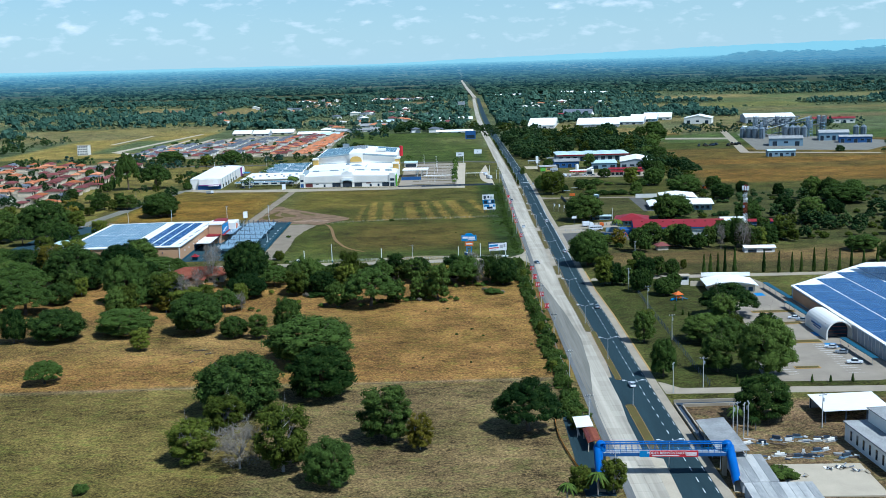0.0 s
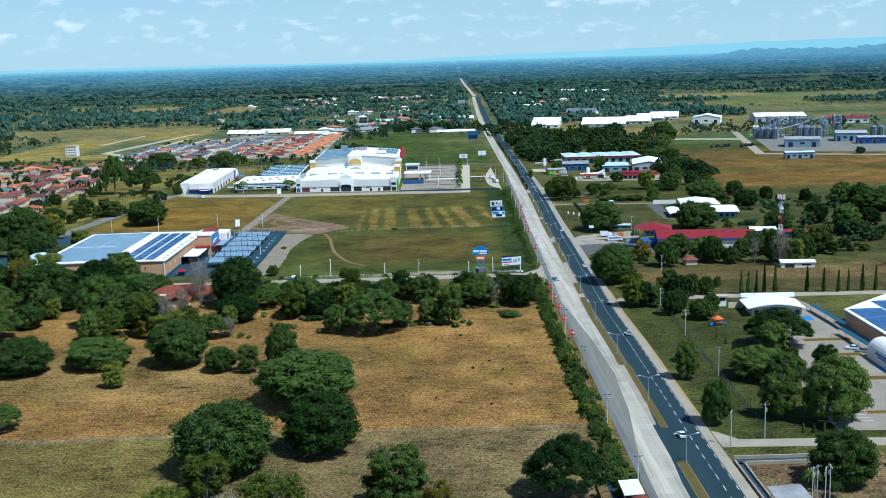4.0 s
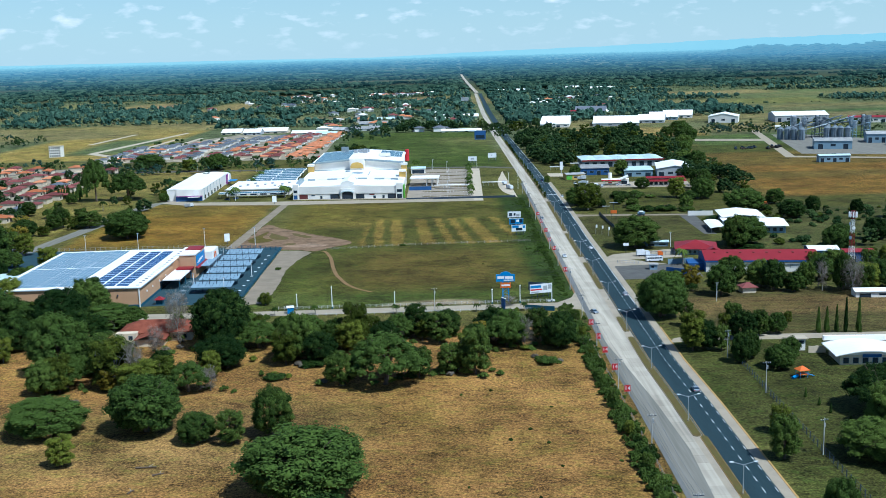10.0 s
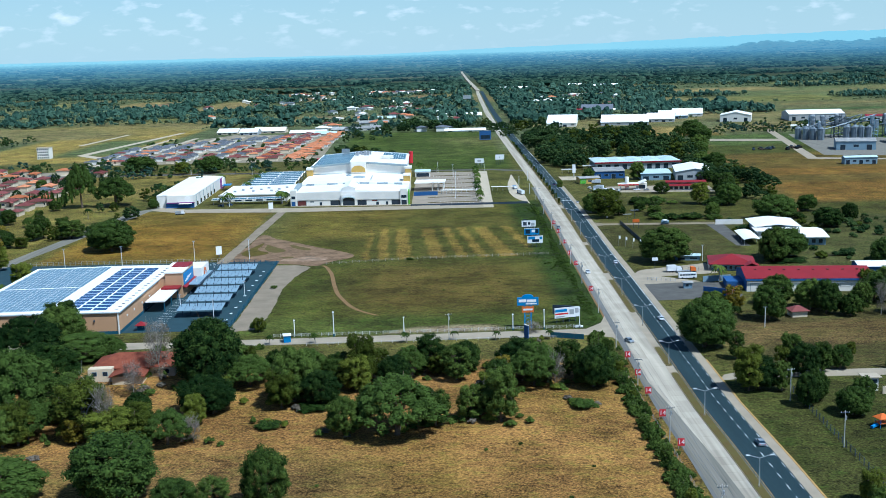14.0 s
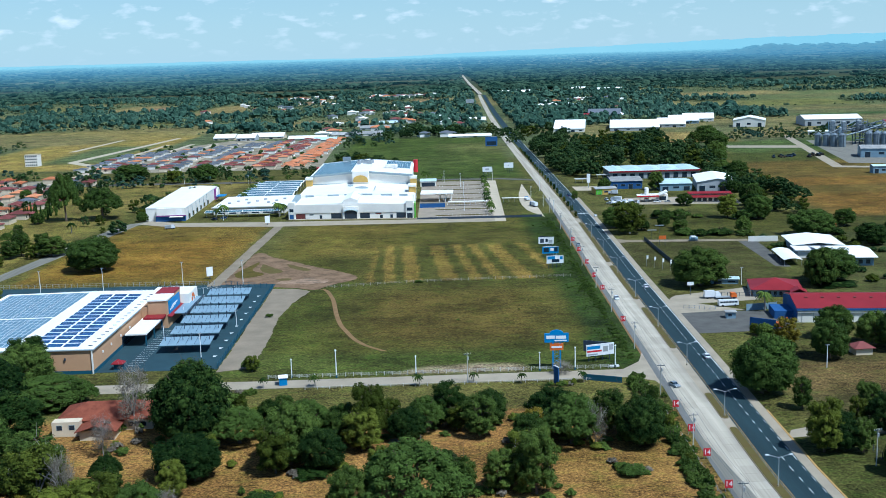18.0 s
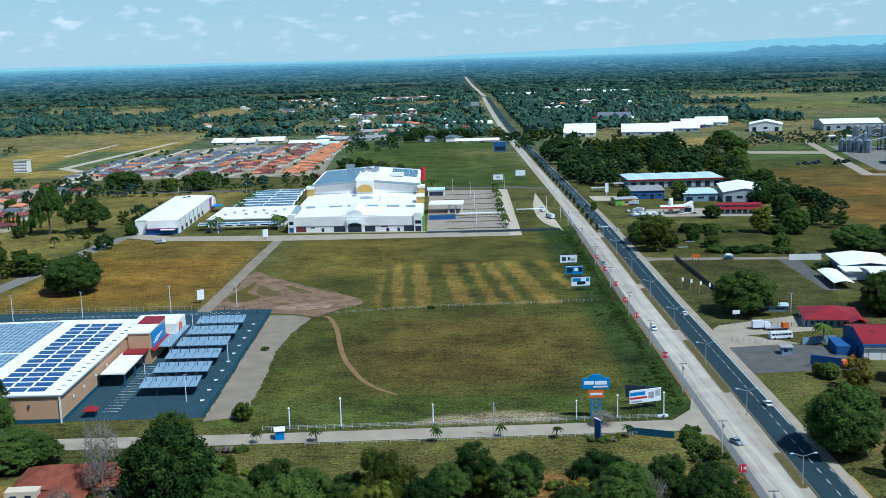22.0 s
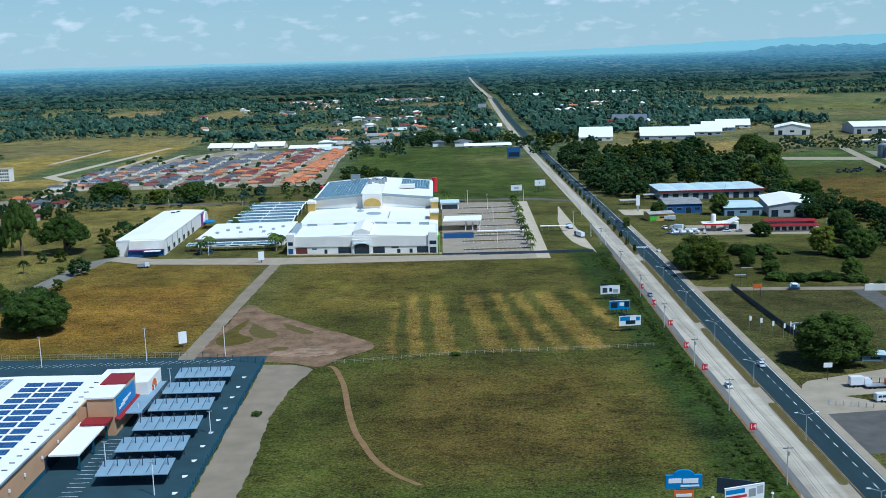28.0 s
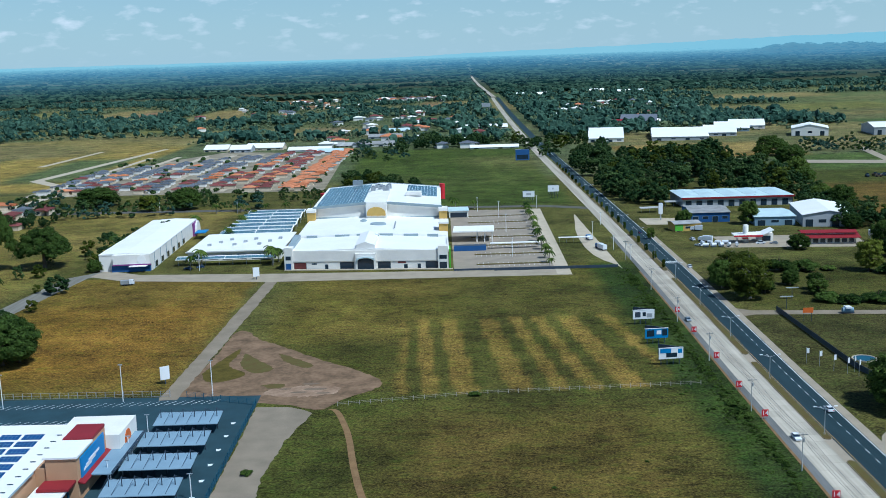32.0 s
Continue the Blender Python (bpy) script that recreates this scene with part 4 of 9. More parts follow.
for var in range(3):
    proto("round", "tree", "round-crowned broadleaf tree with dense dark green foliage", crown_mesh("crown", (LEAF_DK, LEAF, LEAF_DK)[var], sh_round, 105, 15000, 0.027), trunk_mesh(0.45, 0.30, 5, BARK))
    proto("open", "tree", "open-crowned tree with loose mid-green foliage", crown_mesh("crown", (LEAF, LEAF_LT, LEAF)[var], sh_open, 150, 12500, 0.027, 0.70), trunk_mesh(0.36, 0.28, 6, BARK, 0.04, 3))
for var in range(2):
    proto("broad", "tree", "wide umbrella-shaped tree with dark feathery foliage", crown_mesh("crown", LEAF_DK, sh_broad, 125, 15500, 0.026, 0.80), trunk_mesh(0.6, 0.30, 7, BARK))
    proto("gold", "tree", "tree with sparse yellowing dry-season leaves", crown_mesh("crown", (LEAF_GD, LEAF_LT)[var], sh_open, 130, 11000, 0.027, 0.66), trunk_mesh(0.5, 0.25, 6, BARK_PALE, 0.035, 3))
    proto("bush", "bush", "low rounded green bush", crown_mesh("crown", (LEAF, LEAF_DK)[var], sh_bush, 14, 1500, 0.085), trunk_mesh(0.3, 0.15, 3, BARK))
    proto("bare", "tree", "leafless tree with pale grey twigs", crown_mesh("crown", LEAF_BR, sh_open, 90, 3600, 0.022, 0.10), trunk_mesh(0.62, 0.25, 8, BARK_PALE, 0.03, 10))
proto("cyp", "cypress", "slim columnar dark green cypress", crown_mesh("crown", LEAF_DK, sh_cyp, 12, 1500, 0.12), trunk_mesh(0.05, 0.3, 2, BARK))
FIRST = {}


def tree(kind, x, y, h, w, group=""):
    var = rng.integers(len(PROTO[kind]))
    name, label, crown, trunk = PROTO[kind][var]
    m = Matrix.LocRotScale((x, y, 0), Euler((0, 0, rng.uniform(0, 6.28))), (w / 2 * rng.uniform(0.95, 1.08), w / 2 * rng.uniform(0.95, 1.08), h))
    if (kind, var) not in FIRST:
        ob = thing(name, 0, 0, 0, label, name if name != "cypress" else "tree", group)
        part("trunk", trunk, None, ob)
        part("crown", crown, None, ob)
        ob.matrix_basis = m
        FIRST[(kind, var)] = ob
        return ob
    src = FIRST[(kind, var)]
    keep = src.matrix_basis.copy()
    src.scale = (1, 1, 1)
    ob = copy_thing(src, m)
    src.matrix_basis = keep
    ob["group"] = group
    return ob



TREES_PASTURE = [
    ("round", -49, 368, 17.5, 35.5), ("round", -40, 327, 17.3, 22.8), ("round", -65, 314, 20.0, 29.4), ("gold", -66, 298, 11.5, 17.5),
    ("gold", -70, 274, 12.5, 19.0), ("gold", -44, 265, 19.5, 21.0), ("bare", -56, 268, 12.5, 18.0), ("round", -31, 255, 12.6, 15.0),
    ("open", -18, 286, 16.2, 21.0), ("gold", -8, 278, 10.5, 11.5), ("broad", 23, 291, 16.6, 21.2), ("bush", -94, 254, 3.9, 4.6),
    ("broad", -139, 352, 9.1, 13.4), ("round", -130, 418, 11.0, 26.1), ("round", -156, 412, 13.2, 25.1), ("open", -117, 392, 9.0, 10.8),
    ("round", -101, 418, 17.2, 24.5), ("round", -84, 408, 9.3, 12.5), ("round", -172, 409, 15.3, 10.9), ("open", -74, 406, 9.7, 12.4),
    ("round", -63, 411, 15.2, 13.6),
]

TREES_LANE_NORTH = [
    ("round", -147, 478, 23.8, 22.1), ("gold", -123, 461, 18.4, 21.0), ("open", -107, 455, 12.1, 18.2), ("round", -92, 482, 11.9, 19.4), ("round", -97, 508, 24.0, 25.0), ("open", -92, 518, 12.4, 21.1),
    ("bare", -116, 520, 19.7, 14.5), ("bare", -119, 499, 11.3, 9.4), ("open", -169, 578, 14.6, 19.6), ("round", -150, 545, 9.1, 27.8), ("round", -144, 456, 12.3, 14.3), ("open", -87, 524, 8.7, 11.7),
    ("bare", -90, 455, 8.0, 6.7), ("bush", -71, 466, 2.9, 8.5), ("bare", -115, 457, 17.0, 9.6), ("gold", -91, 576, 6.1, 7.8),
]

TREES_LANE_SOUTH = [
    ("round", -66, 489, 17.5, 17.6), ("open", -46, 503, 17.6, 14.3), ("gold", -41, 513, 10.0, 11.4), ("open", -24, 516, 12.9, 16.2), ("round", -12, 515, 11.1, 11.0), ("broad", -33, 457, 19.1, 26.4),
    ("round", -48, 458, 11.4, 11.5), ("open", -12, 467, 10.8, 11.6), ("open", -3, 465, 17.0, 15.6), ("broad", 10, 498, 16.2, 17.8), ("bare", 16, 495, 11.9, 9.0), ("round", 28, 495, 14.1, 15.1),
    ("bush", 22, 475, 4.0, 7.1), ("gold", -59, 505, 7.5, 9.3), ("round", -2, 497, 9.9, 10.9), ("bush", -59, 481, 4.0, 10.3), ("bare", 15, 563, 4.2, 11.0), ("open", -22, 463, 11.0, 12.0),
]

TREES_DEPOT = [
    ("round", 74, 536, 19.0, 23.0), ("open", 75, 486, 15.1, 13.7), ("round", 93, 690, 18.1, 28.8), ("round", 145, 681, 18.2, 16.6),
    ("round", 108, 571, 14.0, 14.4), ("gold", 99, 589, 10.6, 13.1), ("round", 119, 596, 12.6, 15.8), ("bush", 152, 685, 2.3, 21.2),
    ("round", 130, 586, 12.4, 15.6), ("gold", 91, 866, 15.8, 28.6), ("round", 153, 691, 16.1, 26.0), ("round", 133, 578, 14.3, 12.9),
    ("open", 148, 581, 12.1, 11.4), ("bare", 153, 574, 13.6, 7.5), ("round", 162, 574, 17.3, 10.1), ("round", 97, 500, 11.0, 12.0), ("open", 104, 503, 10.5, 10.0), ("round", 111, 506, 8.5, 8.5), ("open", 91, 504, 9.0, 8.0), ("round", 141, 574, 9.0, 10.0), ("open", 171, 572, 12.0, 12.0), ("round", 180, 580, 13.0, 14.0), ("bare", 163, 566, 17.0, 14.0), ("open", 120, 520, 5.0, 5.0),
]

TREES_PARK = [
    ("round", 72, 339, 13.9, 9.6), ("open", 74, 383, 12.6, 11.4), ("round", 79, 488, 11.6, 12.9), ("round", 76, 538, 19.6, 20.3),
    ("round", 98, 462, 8.9, 11.5), ("broad", 115, 419, 15.3, 25.7), ("round", 97, 382, 10.6, 19.8), ("open", 91, 343, 13.5, 15.7),
    ("gold", 111, 392, 7.9, 7.6), ("open", 79, 402, 8.5, 9.0), ("round", 103, 372, 12.0, 13.0), ("open", 109, 405, 13.0, 15.0), ("round", 88, 470, 11.0, 9.0), ("round", 92, 475, 10.0, 8.0), ("open", 81, 520, 10.0, 9.0), ("round", 104, 470, 9.0, 8.0), ("open", 120, 385, 10.0, 11.0), ("round", 106, 338, 20.2, 19.8), ("round", 92, 295, 13.7, 17.3), ("open", 85, 485, 9.6, 8.7),
    ("open", 95, 507, 12.6, 10.5), ("bush", 83, 251, 5.0, 9.1), ("open", 32, 246, 6.9, 8.6), ("gold", 40, 245, 9.2, 9.3),
    ("round", 225, 523, 11.7, 12.3), ("round", 284, 742, 13.4, 34.0), ("round", 224, 557, 8.7, 19.4),
]

TREES_ESTATE = [
    ("broad", -260, 959, 25.3, 30.7), ("round", -209, 773, 17.8, 27.1), ("open", -245, 816, 11.6, 24.3), ("round", -227, 942, 6.9, 10.2),
    ("round", -362, 1087, 8.2, 11.1), ("round", -310, 1212, 15.5, 36.1), ("round", -234, 1180, 17.2, 26.5), ("open", -260, 1173, 12.5, 21.2),
    ("cyp", -310, 993, 9.8, 13.4), ("round", -300, 944, 8.0, 10.5), ("open", -282, 864, 12.2, 9.5), ("round", -206, 767, 17.7, 29.1),
    ("broad", -284, 955, 38.1, 23.0), ("round", -201, 771, 17.4, 13.5), ("round", -262, 686, 25.0, 34.0), ("round", -284, 668, 22.0, 30.0), ("broad", -246, 660, 17.0, 26.0), ("round", -187, 521, 21.0, 30.0), ("broad", -205, 500, 18.0, 28.0), ("open", -178, 498, 13.0, 18.0),
    ("broad", -168, 540, 20.0, 28.0), ("broad", -210, 784, 16.5, 23.9),
]

TREES_GROVE = [
    ("round", -151, 511, 15.0, 25.0), ("open", -131, 479, 14.0, 24.0), ("open", -112, 451, 12.0, 21.0), ("round", -164, 562, 16.0, 22.0), ("open", -104, 541, 15.0, 18.0),
]

TREES_EAST = [
    ("gold", 88, 835, 19.0, 27.1), ("bush", 118, 826, 6.2, 11.3), ("bush", 126, 822, 5.9, 12.1), ("bush", 138, 823, 6.4, 16.1), ("bush", 151, 819, 5.4, 12.0), ("open", 159, 884, 15.5, 19.0), ("round", 177, 877, 15.5, 19.0),
    ("open", 187, 934, 15.0, 18.0), ("round", 82, 857, 13.4, 14.0), ("round", 197, 1003, 9.0, 13.3), ("round", 215, 1104, 14.5, 19.0), ("round", 225, 1092, 15.0, 19.9), ("open", 219, 1060, 9.0, 13.0),
    ("round", 239, 1202, 15.5, 17.0), ("gold", 227, 1222, 14.0, 15.5), ("round", 252, 1262, 17.0, 22.0), ("open", 266, 1310, 18.0, 24.0), ("round", 276, 1352, 19.0, 28.0), ("open", 262, 1392, 17.0, 22.0), ("round", 292, 1440, 17.0, 26.0), ("round", 300, 1490, 17.0, 28.0),
    ("round", 187, 812, 15.7, 29.5), ("round", 217, 841, 10.9, 14.1), ("round", 208, 779, 12.0, 19.8), ("round", 228, 798, 11.2, 10.6), ("round", 252, 787, 10.0, 9.2),
    ("round", 270, 766, 16.7, 18.7), ("round", 280, 759, 16.2, 18.5), ("round", 227, 695, 13.0, 15.5), ("open", 231, 657, 16.1, 24.1), ("round", 254, 680, 11.6, 16.5), ("round", 193, 662, 15.8, 19.8),
    ("open", 173, 577, 11.9, 19.2), ("bush", 200, 813, 6.6, 12.0), ("round", 290, 743, 17.0, 21.7), ("open", 144, 1030, 15.0, 18.0), ("round", 146, 944, 8.5, 14.0), ("bush", 119, 891, 9.0, 15.0), ("bush", 130, 889, 8.5, 14.0), ("bush", 141, 888, 4.4, 8.0), ("round", 194, 950, 14.0, 15.8), ("round", 186, 916, 10.8, 17.9),
    ("bush", 168, 876, 9.0, 16.0), ("open", 119, 840, 6.8, 12.9), ("round", 153, 828, 9.4, 10.1), ("round", 104, 1028, 11.0, 12.0), ("open", 76, 988, 7.0, 6.7),
]
for grove, title in ((TREES_PASTURE, "trees of the pasture"), (TREES_LANE_NORTH, "trees along the side lane"), (TREES_LANE_SOUTH, "trees along the side lane"), (TREES_DEPOT, "trees round the depot"), (TREES_PARK, "trees of the roadside park"), (TREES_GROVE, "trees round the farmhouse"), (TREES_ESTATE, "trees near the store and the estates"), (TREES_EAST, "trees of the eastern fields")):
    for kind, x, y, h, w in grove:
        tree(kind, x, y, h, w, title)
lane_r = random.Random(31)
for k in range(33):
    x = -135 + k * 5.2 + lane_r.uniform(-2, 2)
    kind = ("round", "open", "round", "broad", "open", "gold")[lane_r.randrange(6)]
    y = lane_r.uniform(498, 514) if x > 2 else lane_r.uniform(462, 512) if x > -60 else lane_r.uniform(452, 535)
    if -142 < x < -106 and 500 < y < 530:
        y -= 40
    h = lane_r.uniform(7, 13)
    tree(kind, x, y, h, h * lane_r.uniform(0.95, 1.35), "trees along the side lane")
for k in range(8):
    h = lane_r.uniform(8, 14)
    tree(("round", "open", "broad")[k % 3], lane_r.uniform(-205, -138), lane_r.uniform(425, 560), h, h * lane_r.uniform(1.0, 1.4), "trees near the store and the estates")

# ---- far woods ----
OPEN_LAND = [(-700, 560, 0, 1140), (-130, 160, 1100, 1500), (-75, 48, 1140, 1650), (-570, -140, 1240, 1800), (215, 640, 860, 1440), (-1000, -380, 1800, 1960), (520, 1500, 1720, 2150),
             (650, 1500, 2350, 2800), (150, 560, 1560, 1760), (60, 210, 1480, 1560), (-260, -110, 1900, 2080), (180, 330, 1480, 1620), (110, 260, 1000, 1180)] + [c[:4] for c in CLEARINGS]


HALF_F = np.array([f for f in ICO_F if ICO_V[f][:, 2].mean() > -0.45])


HALF2_F = np.array([f for f in ICO2_F if ICO2_V[f][:, 2].mean() > -0.35])


def wood_places(n, y0, y1, gaps=-0.34):
    y = y0 + (y1 - y0) * rng.uniform(0, 1, n) ** (1.0 if y1 < 5000 else 1.5)
    half = (y + 150) * 0.47 + 60
    x = rng.uniform(-1, 1, n) * half - 20
    keep = np.ones(n, bool)
    for a, b, c, d in OPEN_LAND:
        keep &= ~((x > a) & (x < b) & (y > c) & (y < d))
    road = np.interp(y, ROAD_Y, ROAD_S)
    keep &= ~((x > 30 + road) & (x < 80 + road))
    k = 0.0105 if y1 < 3600 else 0.0048
    dn = wav(x * 0.7, y, k, 2.0) + 0.7 * wav(x * 0.6, y, k * 2.7, 5.0)
    keep &= dn > gaps
    return x[keep], y[keep]


def woods(name, n, y0, y1, hmin, hmax, wide, label, material=None, extra=None, fine=False, gaps=-0.34):
    """Lumpy crowns over the far plain; wide: least and greatest half width for each metre of height."""
    x, y = wood_places(n, y0, y1, gaps)
    ico, half = (ICO2_V, HALF2_F) if fine else (ICO_V, HALF_F)
    m = len(x)
    h = hmin + (hmax - hmin) * rng.uniform(0, 1, m) ** 1.6
    w = h * rng.uniform(*wide, m)
    base = far_height(x, y)
    nv = len(ico)
    jit = rng.uniform(0.52, 1.36, (m, nv, 1))
    rot = rng.uniform(0, 6.28, m)
    c, s = np.cos(rot)[:, None], np.sin(rot)[:, None]
    vx = ico[None, :, 0] * c - ico[None, :, 1] * s
    vy = ico[None, :, 0] * s + ico[None, :, 1] * c
    P = np.stack([vx, vy, np.broadcast_to(ico[None, :, 2], vx.shape)], 2) * jit
    P[:, :, 0:2] *= w[:, None, None]
    P[:, :, 2] = P[:, :, 2] * (h * 0.46)[:, None] + (h * 0.50 + base)[:, None]
    P[:, :, 0] += x[:, None]
    P[:, :, 1] += y[:, None]
    f = (half[None] + (np.arange(m) * nv)[:, None, None]).reshape(-1, 3)
    P = draw_in(P.reshape(-1, 3))
    return tagged(new(name, np_mesh(name, P, f, material or LEAF_HAZED)), label, "woods", kind="stuff")


wx, wy = wood_places(2100, 1140, 1720)
near_rows = []
for x, y in zip(wx, wy):
    h = rng.uniform(5, 13)
    near_rows.append((("round", "open", "broad")[rng.integers(3)], x, y, h, h * rng.uniform(0.9, 1.5)))
third = len(near_rows) // 3
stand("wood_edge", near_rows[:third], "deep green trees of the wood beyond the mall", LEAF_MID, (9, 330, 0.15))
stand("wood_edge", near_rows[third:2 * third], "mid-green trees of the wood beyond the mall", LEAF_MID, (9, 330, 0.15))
stand("wood_edge", near_rows[2 * third:], "trees of the wood beyond the mall, tinted blue-green for haze", LEAF_HAZED, (9, 330, 0.15))
woods("far_woods", 21000, 1720, 3500, 5, 14, (0.30, 0.54), "mixed dark green woodland beyond the mall, tinted bluish for haze", LEAF_HAZED, fine=True, gaps=-0.10)
woods("far_woods", 13000, 1720, 3500, 4, 11, (0.30, 0.56), "paler olive trees among the woodland", LEAF_OLIVE_HAZED, fine=True, gaps=-0.16)
woods("far_woods", 2400, 1740, 3500, 11, 19, (0.36, 0.58), "tall dark trees standing over the woodland", LEAF_HAZED, fine=True)
woods("far_woods", 12000, 1720, 3500, 2.5, 5.5, (0.4, 0.9), "bushes along the clearings of the far woods", LEAF_OLIVE_HAZED, gaps=-0.9)


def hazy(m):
    """Paints air haze on the distant backdrop as blue emission, growing with distance."""
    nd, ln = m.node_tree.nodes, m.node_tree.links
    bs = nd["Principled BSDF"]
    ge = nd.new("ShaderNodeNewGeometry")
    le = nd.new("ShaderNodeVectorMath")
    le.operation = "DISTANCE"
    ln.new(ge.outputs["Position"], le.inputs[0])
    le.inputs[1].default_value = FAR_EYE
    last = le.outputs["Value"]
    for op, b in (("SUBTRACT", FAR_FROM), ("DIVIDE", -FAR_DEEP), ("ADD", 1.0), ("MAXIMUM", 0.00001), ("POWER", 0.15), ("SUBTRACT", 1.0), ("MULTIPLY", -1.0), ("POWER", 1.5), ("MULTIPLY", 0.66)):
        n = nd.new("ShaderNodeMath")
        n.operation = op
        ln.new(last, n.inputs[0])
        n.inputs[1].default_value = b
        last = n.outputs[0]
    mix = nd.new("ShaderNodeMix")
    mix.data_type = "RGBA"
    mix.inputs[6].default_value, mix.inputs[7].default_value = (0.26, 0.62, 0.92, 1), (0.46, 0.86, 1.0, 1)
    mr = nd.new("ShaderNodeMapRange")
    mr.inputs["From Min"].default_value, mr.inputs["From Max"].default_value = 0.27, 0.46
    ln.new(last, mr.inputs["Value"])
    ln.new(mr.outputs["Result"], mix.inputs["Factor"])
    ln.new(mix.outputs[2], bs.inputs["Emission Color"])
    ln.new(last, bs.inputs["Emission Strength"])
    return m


# Woods and fields of the backdrop, their haze painted in by emission.
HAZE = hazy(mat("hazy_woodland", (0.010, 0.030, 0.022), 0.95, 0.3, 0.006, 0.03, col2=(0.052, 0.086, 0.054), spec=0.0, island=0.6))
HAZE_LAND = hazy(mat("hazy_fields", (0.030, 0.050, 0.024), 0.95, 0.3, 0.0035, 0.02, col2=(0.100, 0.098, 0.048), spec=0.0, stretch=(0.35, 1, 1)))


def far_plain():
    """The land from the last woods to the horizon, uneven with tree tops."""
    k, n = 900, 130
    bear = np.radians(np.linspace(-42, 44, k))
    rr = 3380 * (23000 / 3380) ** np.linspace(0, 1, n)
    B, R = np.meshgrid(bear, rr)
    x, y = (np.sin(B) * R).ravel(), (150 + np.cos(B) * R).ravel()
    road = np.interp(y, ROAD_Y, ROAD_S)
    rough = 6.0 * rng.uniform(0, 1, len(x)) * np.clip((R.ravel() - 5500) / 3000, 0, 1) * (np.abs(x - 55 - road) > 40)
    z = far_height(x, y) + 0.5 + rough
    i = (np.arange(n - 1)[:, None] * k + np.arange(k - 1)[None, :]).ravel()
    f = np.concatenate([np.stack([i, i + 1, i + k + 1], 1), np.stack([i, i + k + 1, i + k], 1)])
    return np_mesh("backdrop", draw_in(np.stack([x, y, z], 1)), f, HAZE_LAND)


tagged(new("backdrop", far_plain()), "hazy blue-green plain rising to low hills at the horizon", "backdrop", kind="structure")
woods("hazy_woods", 22000, 3400, 6200, 8, 16, (0.5, 1.3), "woods of the distant plain with blue haze painted on", HAZE, gaps=-0.22)
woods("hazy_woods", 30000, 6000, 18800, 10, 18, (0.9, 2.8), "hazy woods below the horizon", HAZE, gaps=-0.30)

# ---- small helpers for things ----
def letters(parent, text, size, loc, rot, material, name="lettering"):
    cu = bpy.data.curves.new(name, "FONT")
    cu.body, cu.size, cu.extrude, cu.align_x, cu.align_y, cu.resolution_u = text, size, 0.03, "CENTER", "CENTER", 2
    tmp = bpy.data.objects.new(name, cu)
    scene.collection.objects.link(tmp)
    me = bpy.data.meshes.new_from_object(tmp)
    bpy.data.objects.remove(tmp)
    me.materials.clear()
    me.materials.append(material)
    ob = part(name, me, None, parent)
    ob.matrix_basis = Matrix.LocRotScale(loc, Euler([radians(a) for a in rot]), None)
    return ob


def front_opening(parent, name, x0, x1, z0, z1, y=0.0, material=None, frame=True):
    """A window or door on a wall that faces south, with a frame proud of the wall."""
    ob = part(name, Mesh().box(x0, y - 0.06, z0, x1, y + 0.02, z1), material or GLASS, parent)
    if frame:
        f = Mesh()
        for a, b, c, d in ((x0 - 0.12, x0, z0, z1), (x1, x1 + 0.12, z0, z1), (x0 - 0.12, x1 + 0.12, z1, z1 + 0.12)):
            f.box(a, y - 0.12, c, b, y + 0.02, d)
        part("frame", f, TRIM_GREY, ob)
    return ob


def side_opening(parent, name, x, y0, y1, z0, z1, material=None):
    return part(name, Mesh().box(x - 0.05, y0, z0, x + 0.06, y1, z1), material or GLASS, parent)


def shed(name, x, y, yaw, w, d, h, rise, wall, roof, label, category="warehouse", ridge="x", over=0.6, bays=3, group="", door=GLASS):
    """A gabled hall: walls with their gable ends, roof, doors and windows on its south front. x, y: the middle of the front."""
    ob = thing(name, x, y, yaw, label, category, group)
    m = Mesh()
    if ridge == "x":
        m.profile_x([(0, 0), (d, 0), (d, h), (d / 2, h + rise), (0, h)][::-1], -w / 2, w / 2)
        part("wall", m, wall, ob)
        part("roof", Mesh().gable_x(-w / 2 - over, -over, w / 2 + over, d + over, h - over * 2 * rise / d + 0.02, rise + over * 2 * rise / d, 0.2), roof, ob)
    else:
        m.profile_y([(-w / 2, 0), (w / 2, 0), (w / 2, h), (0, h + rise), (-w / 2, h)], 0, d)
        part("wall", m, wall, ob)
        part("roof", Mesh().gable_y(-w / 2 - over, -over, w / 2 + over, d + over, h - over * 2 * rise / w + 0.02, rise + over * 2 * rise / w, 0.2), roof, ob)
    for k in range(bays):
        c = -w / 2 + w * (k + 0.5) / bays
        hw = min(w / bays * 0.28, 2.4)
        front_opening(ob, "door" if k % 2 == 0 else "window", c - hw, c + hw, 0.02 if k % 2 == 0 else h * 0.35, h * 0.62, 0.0, door)
    return ob


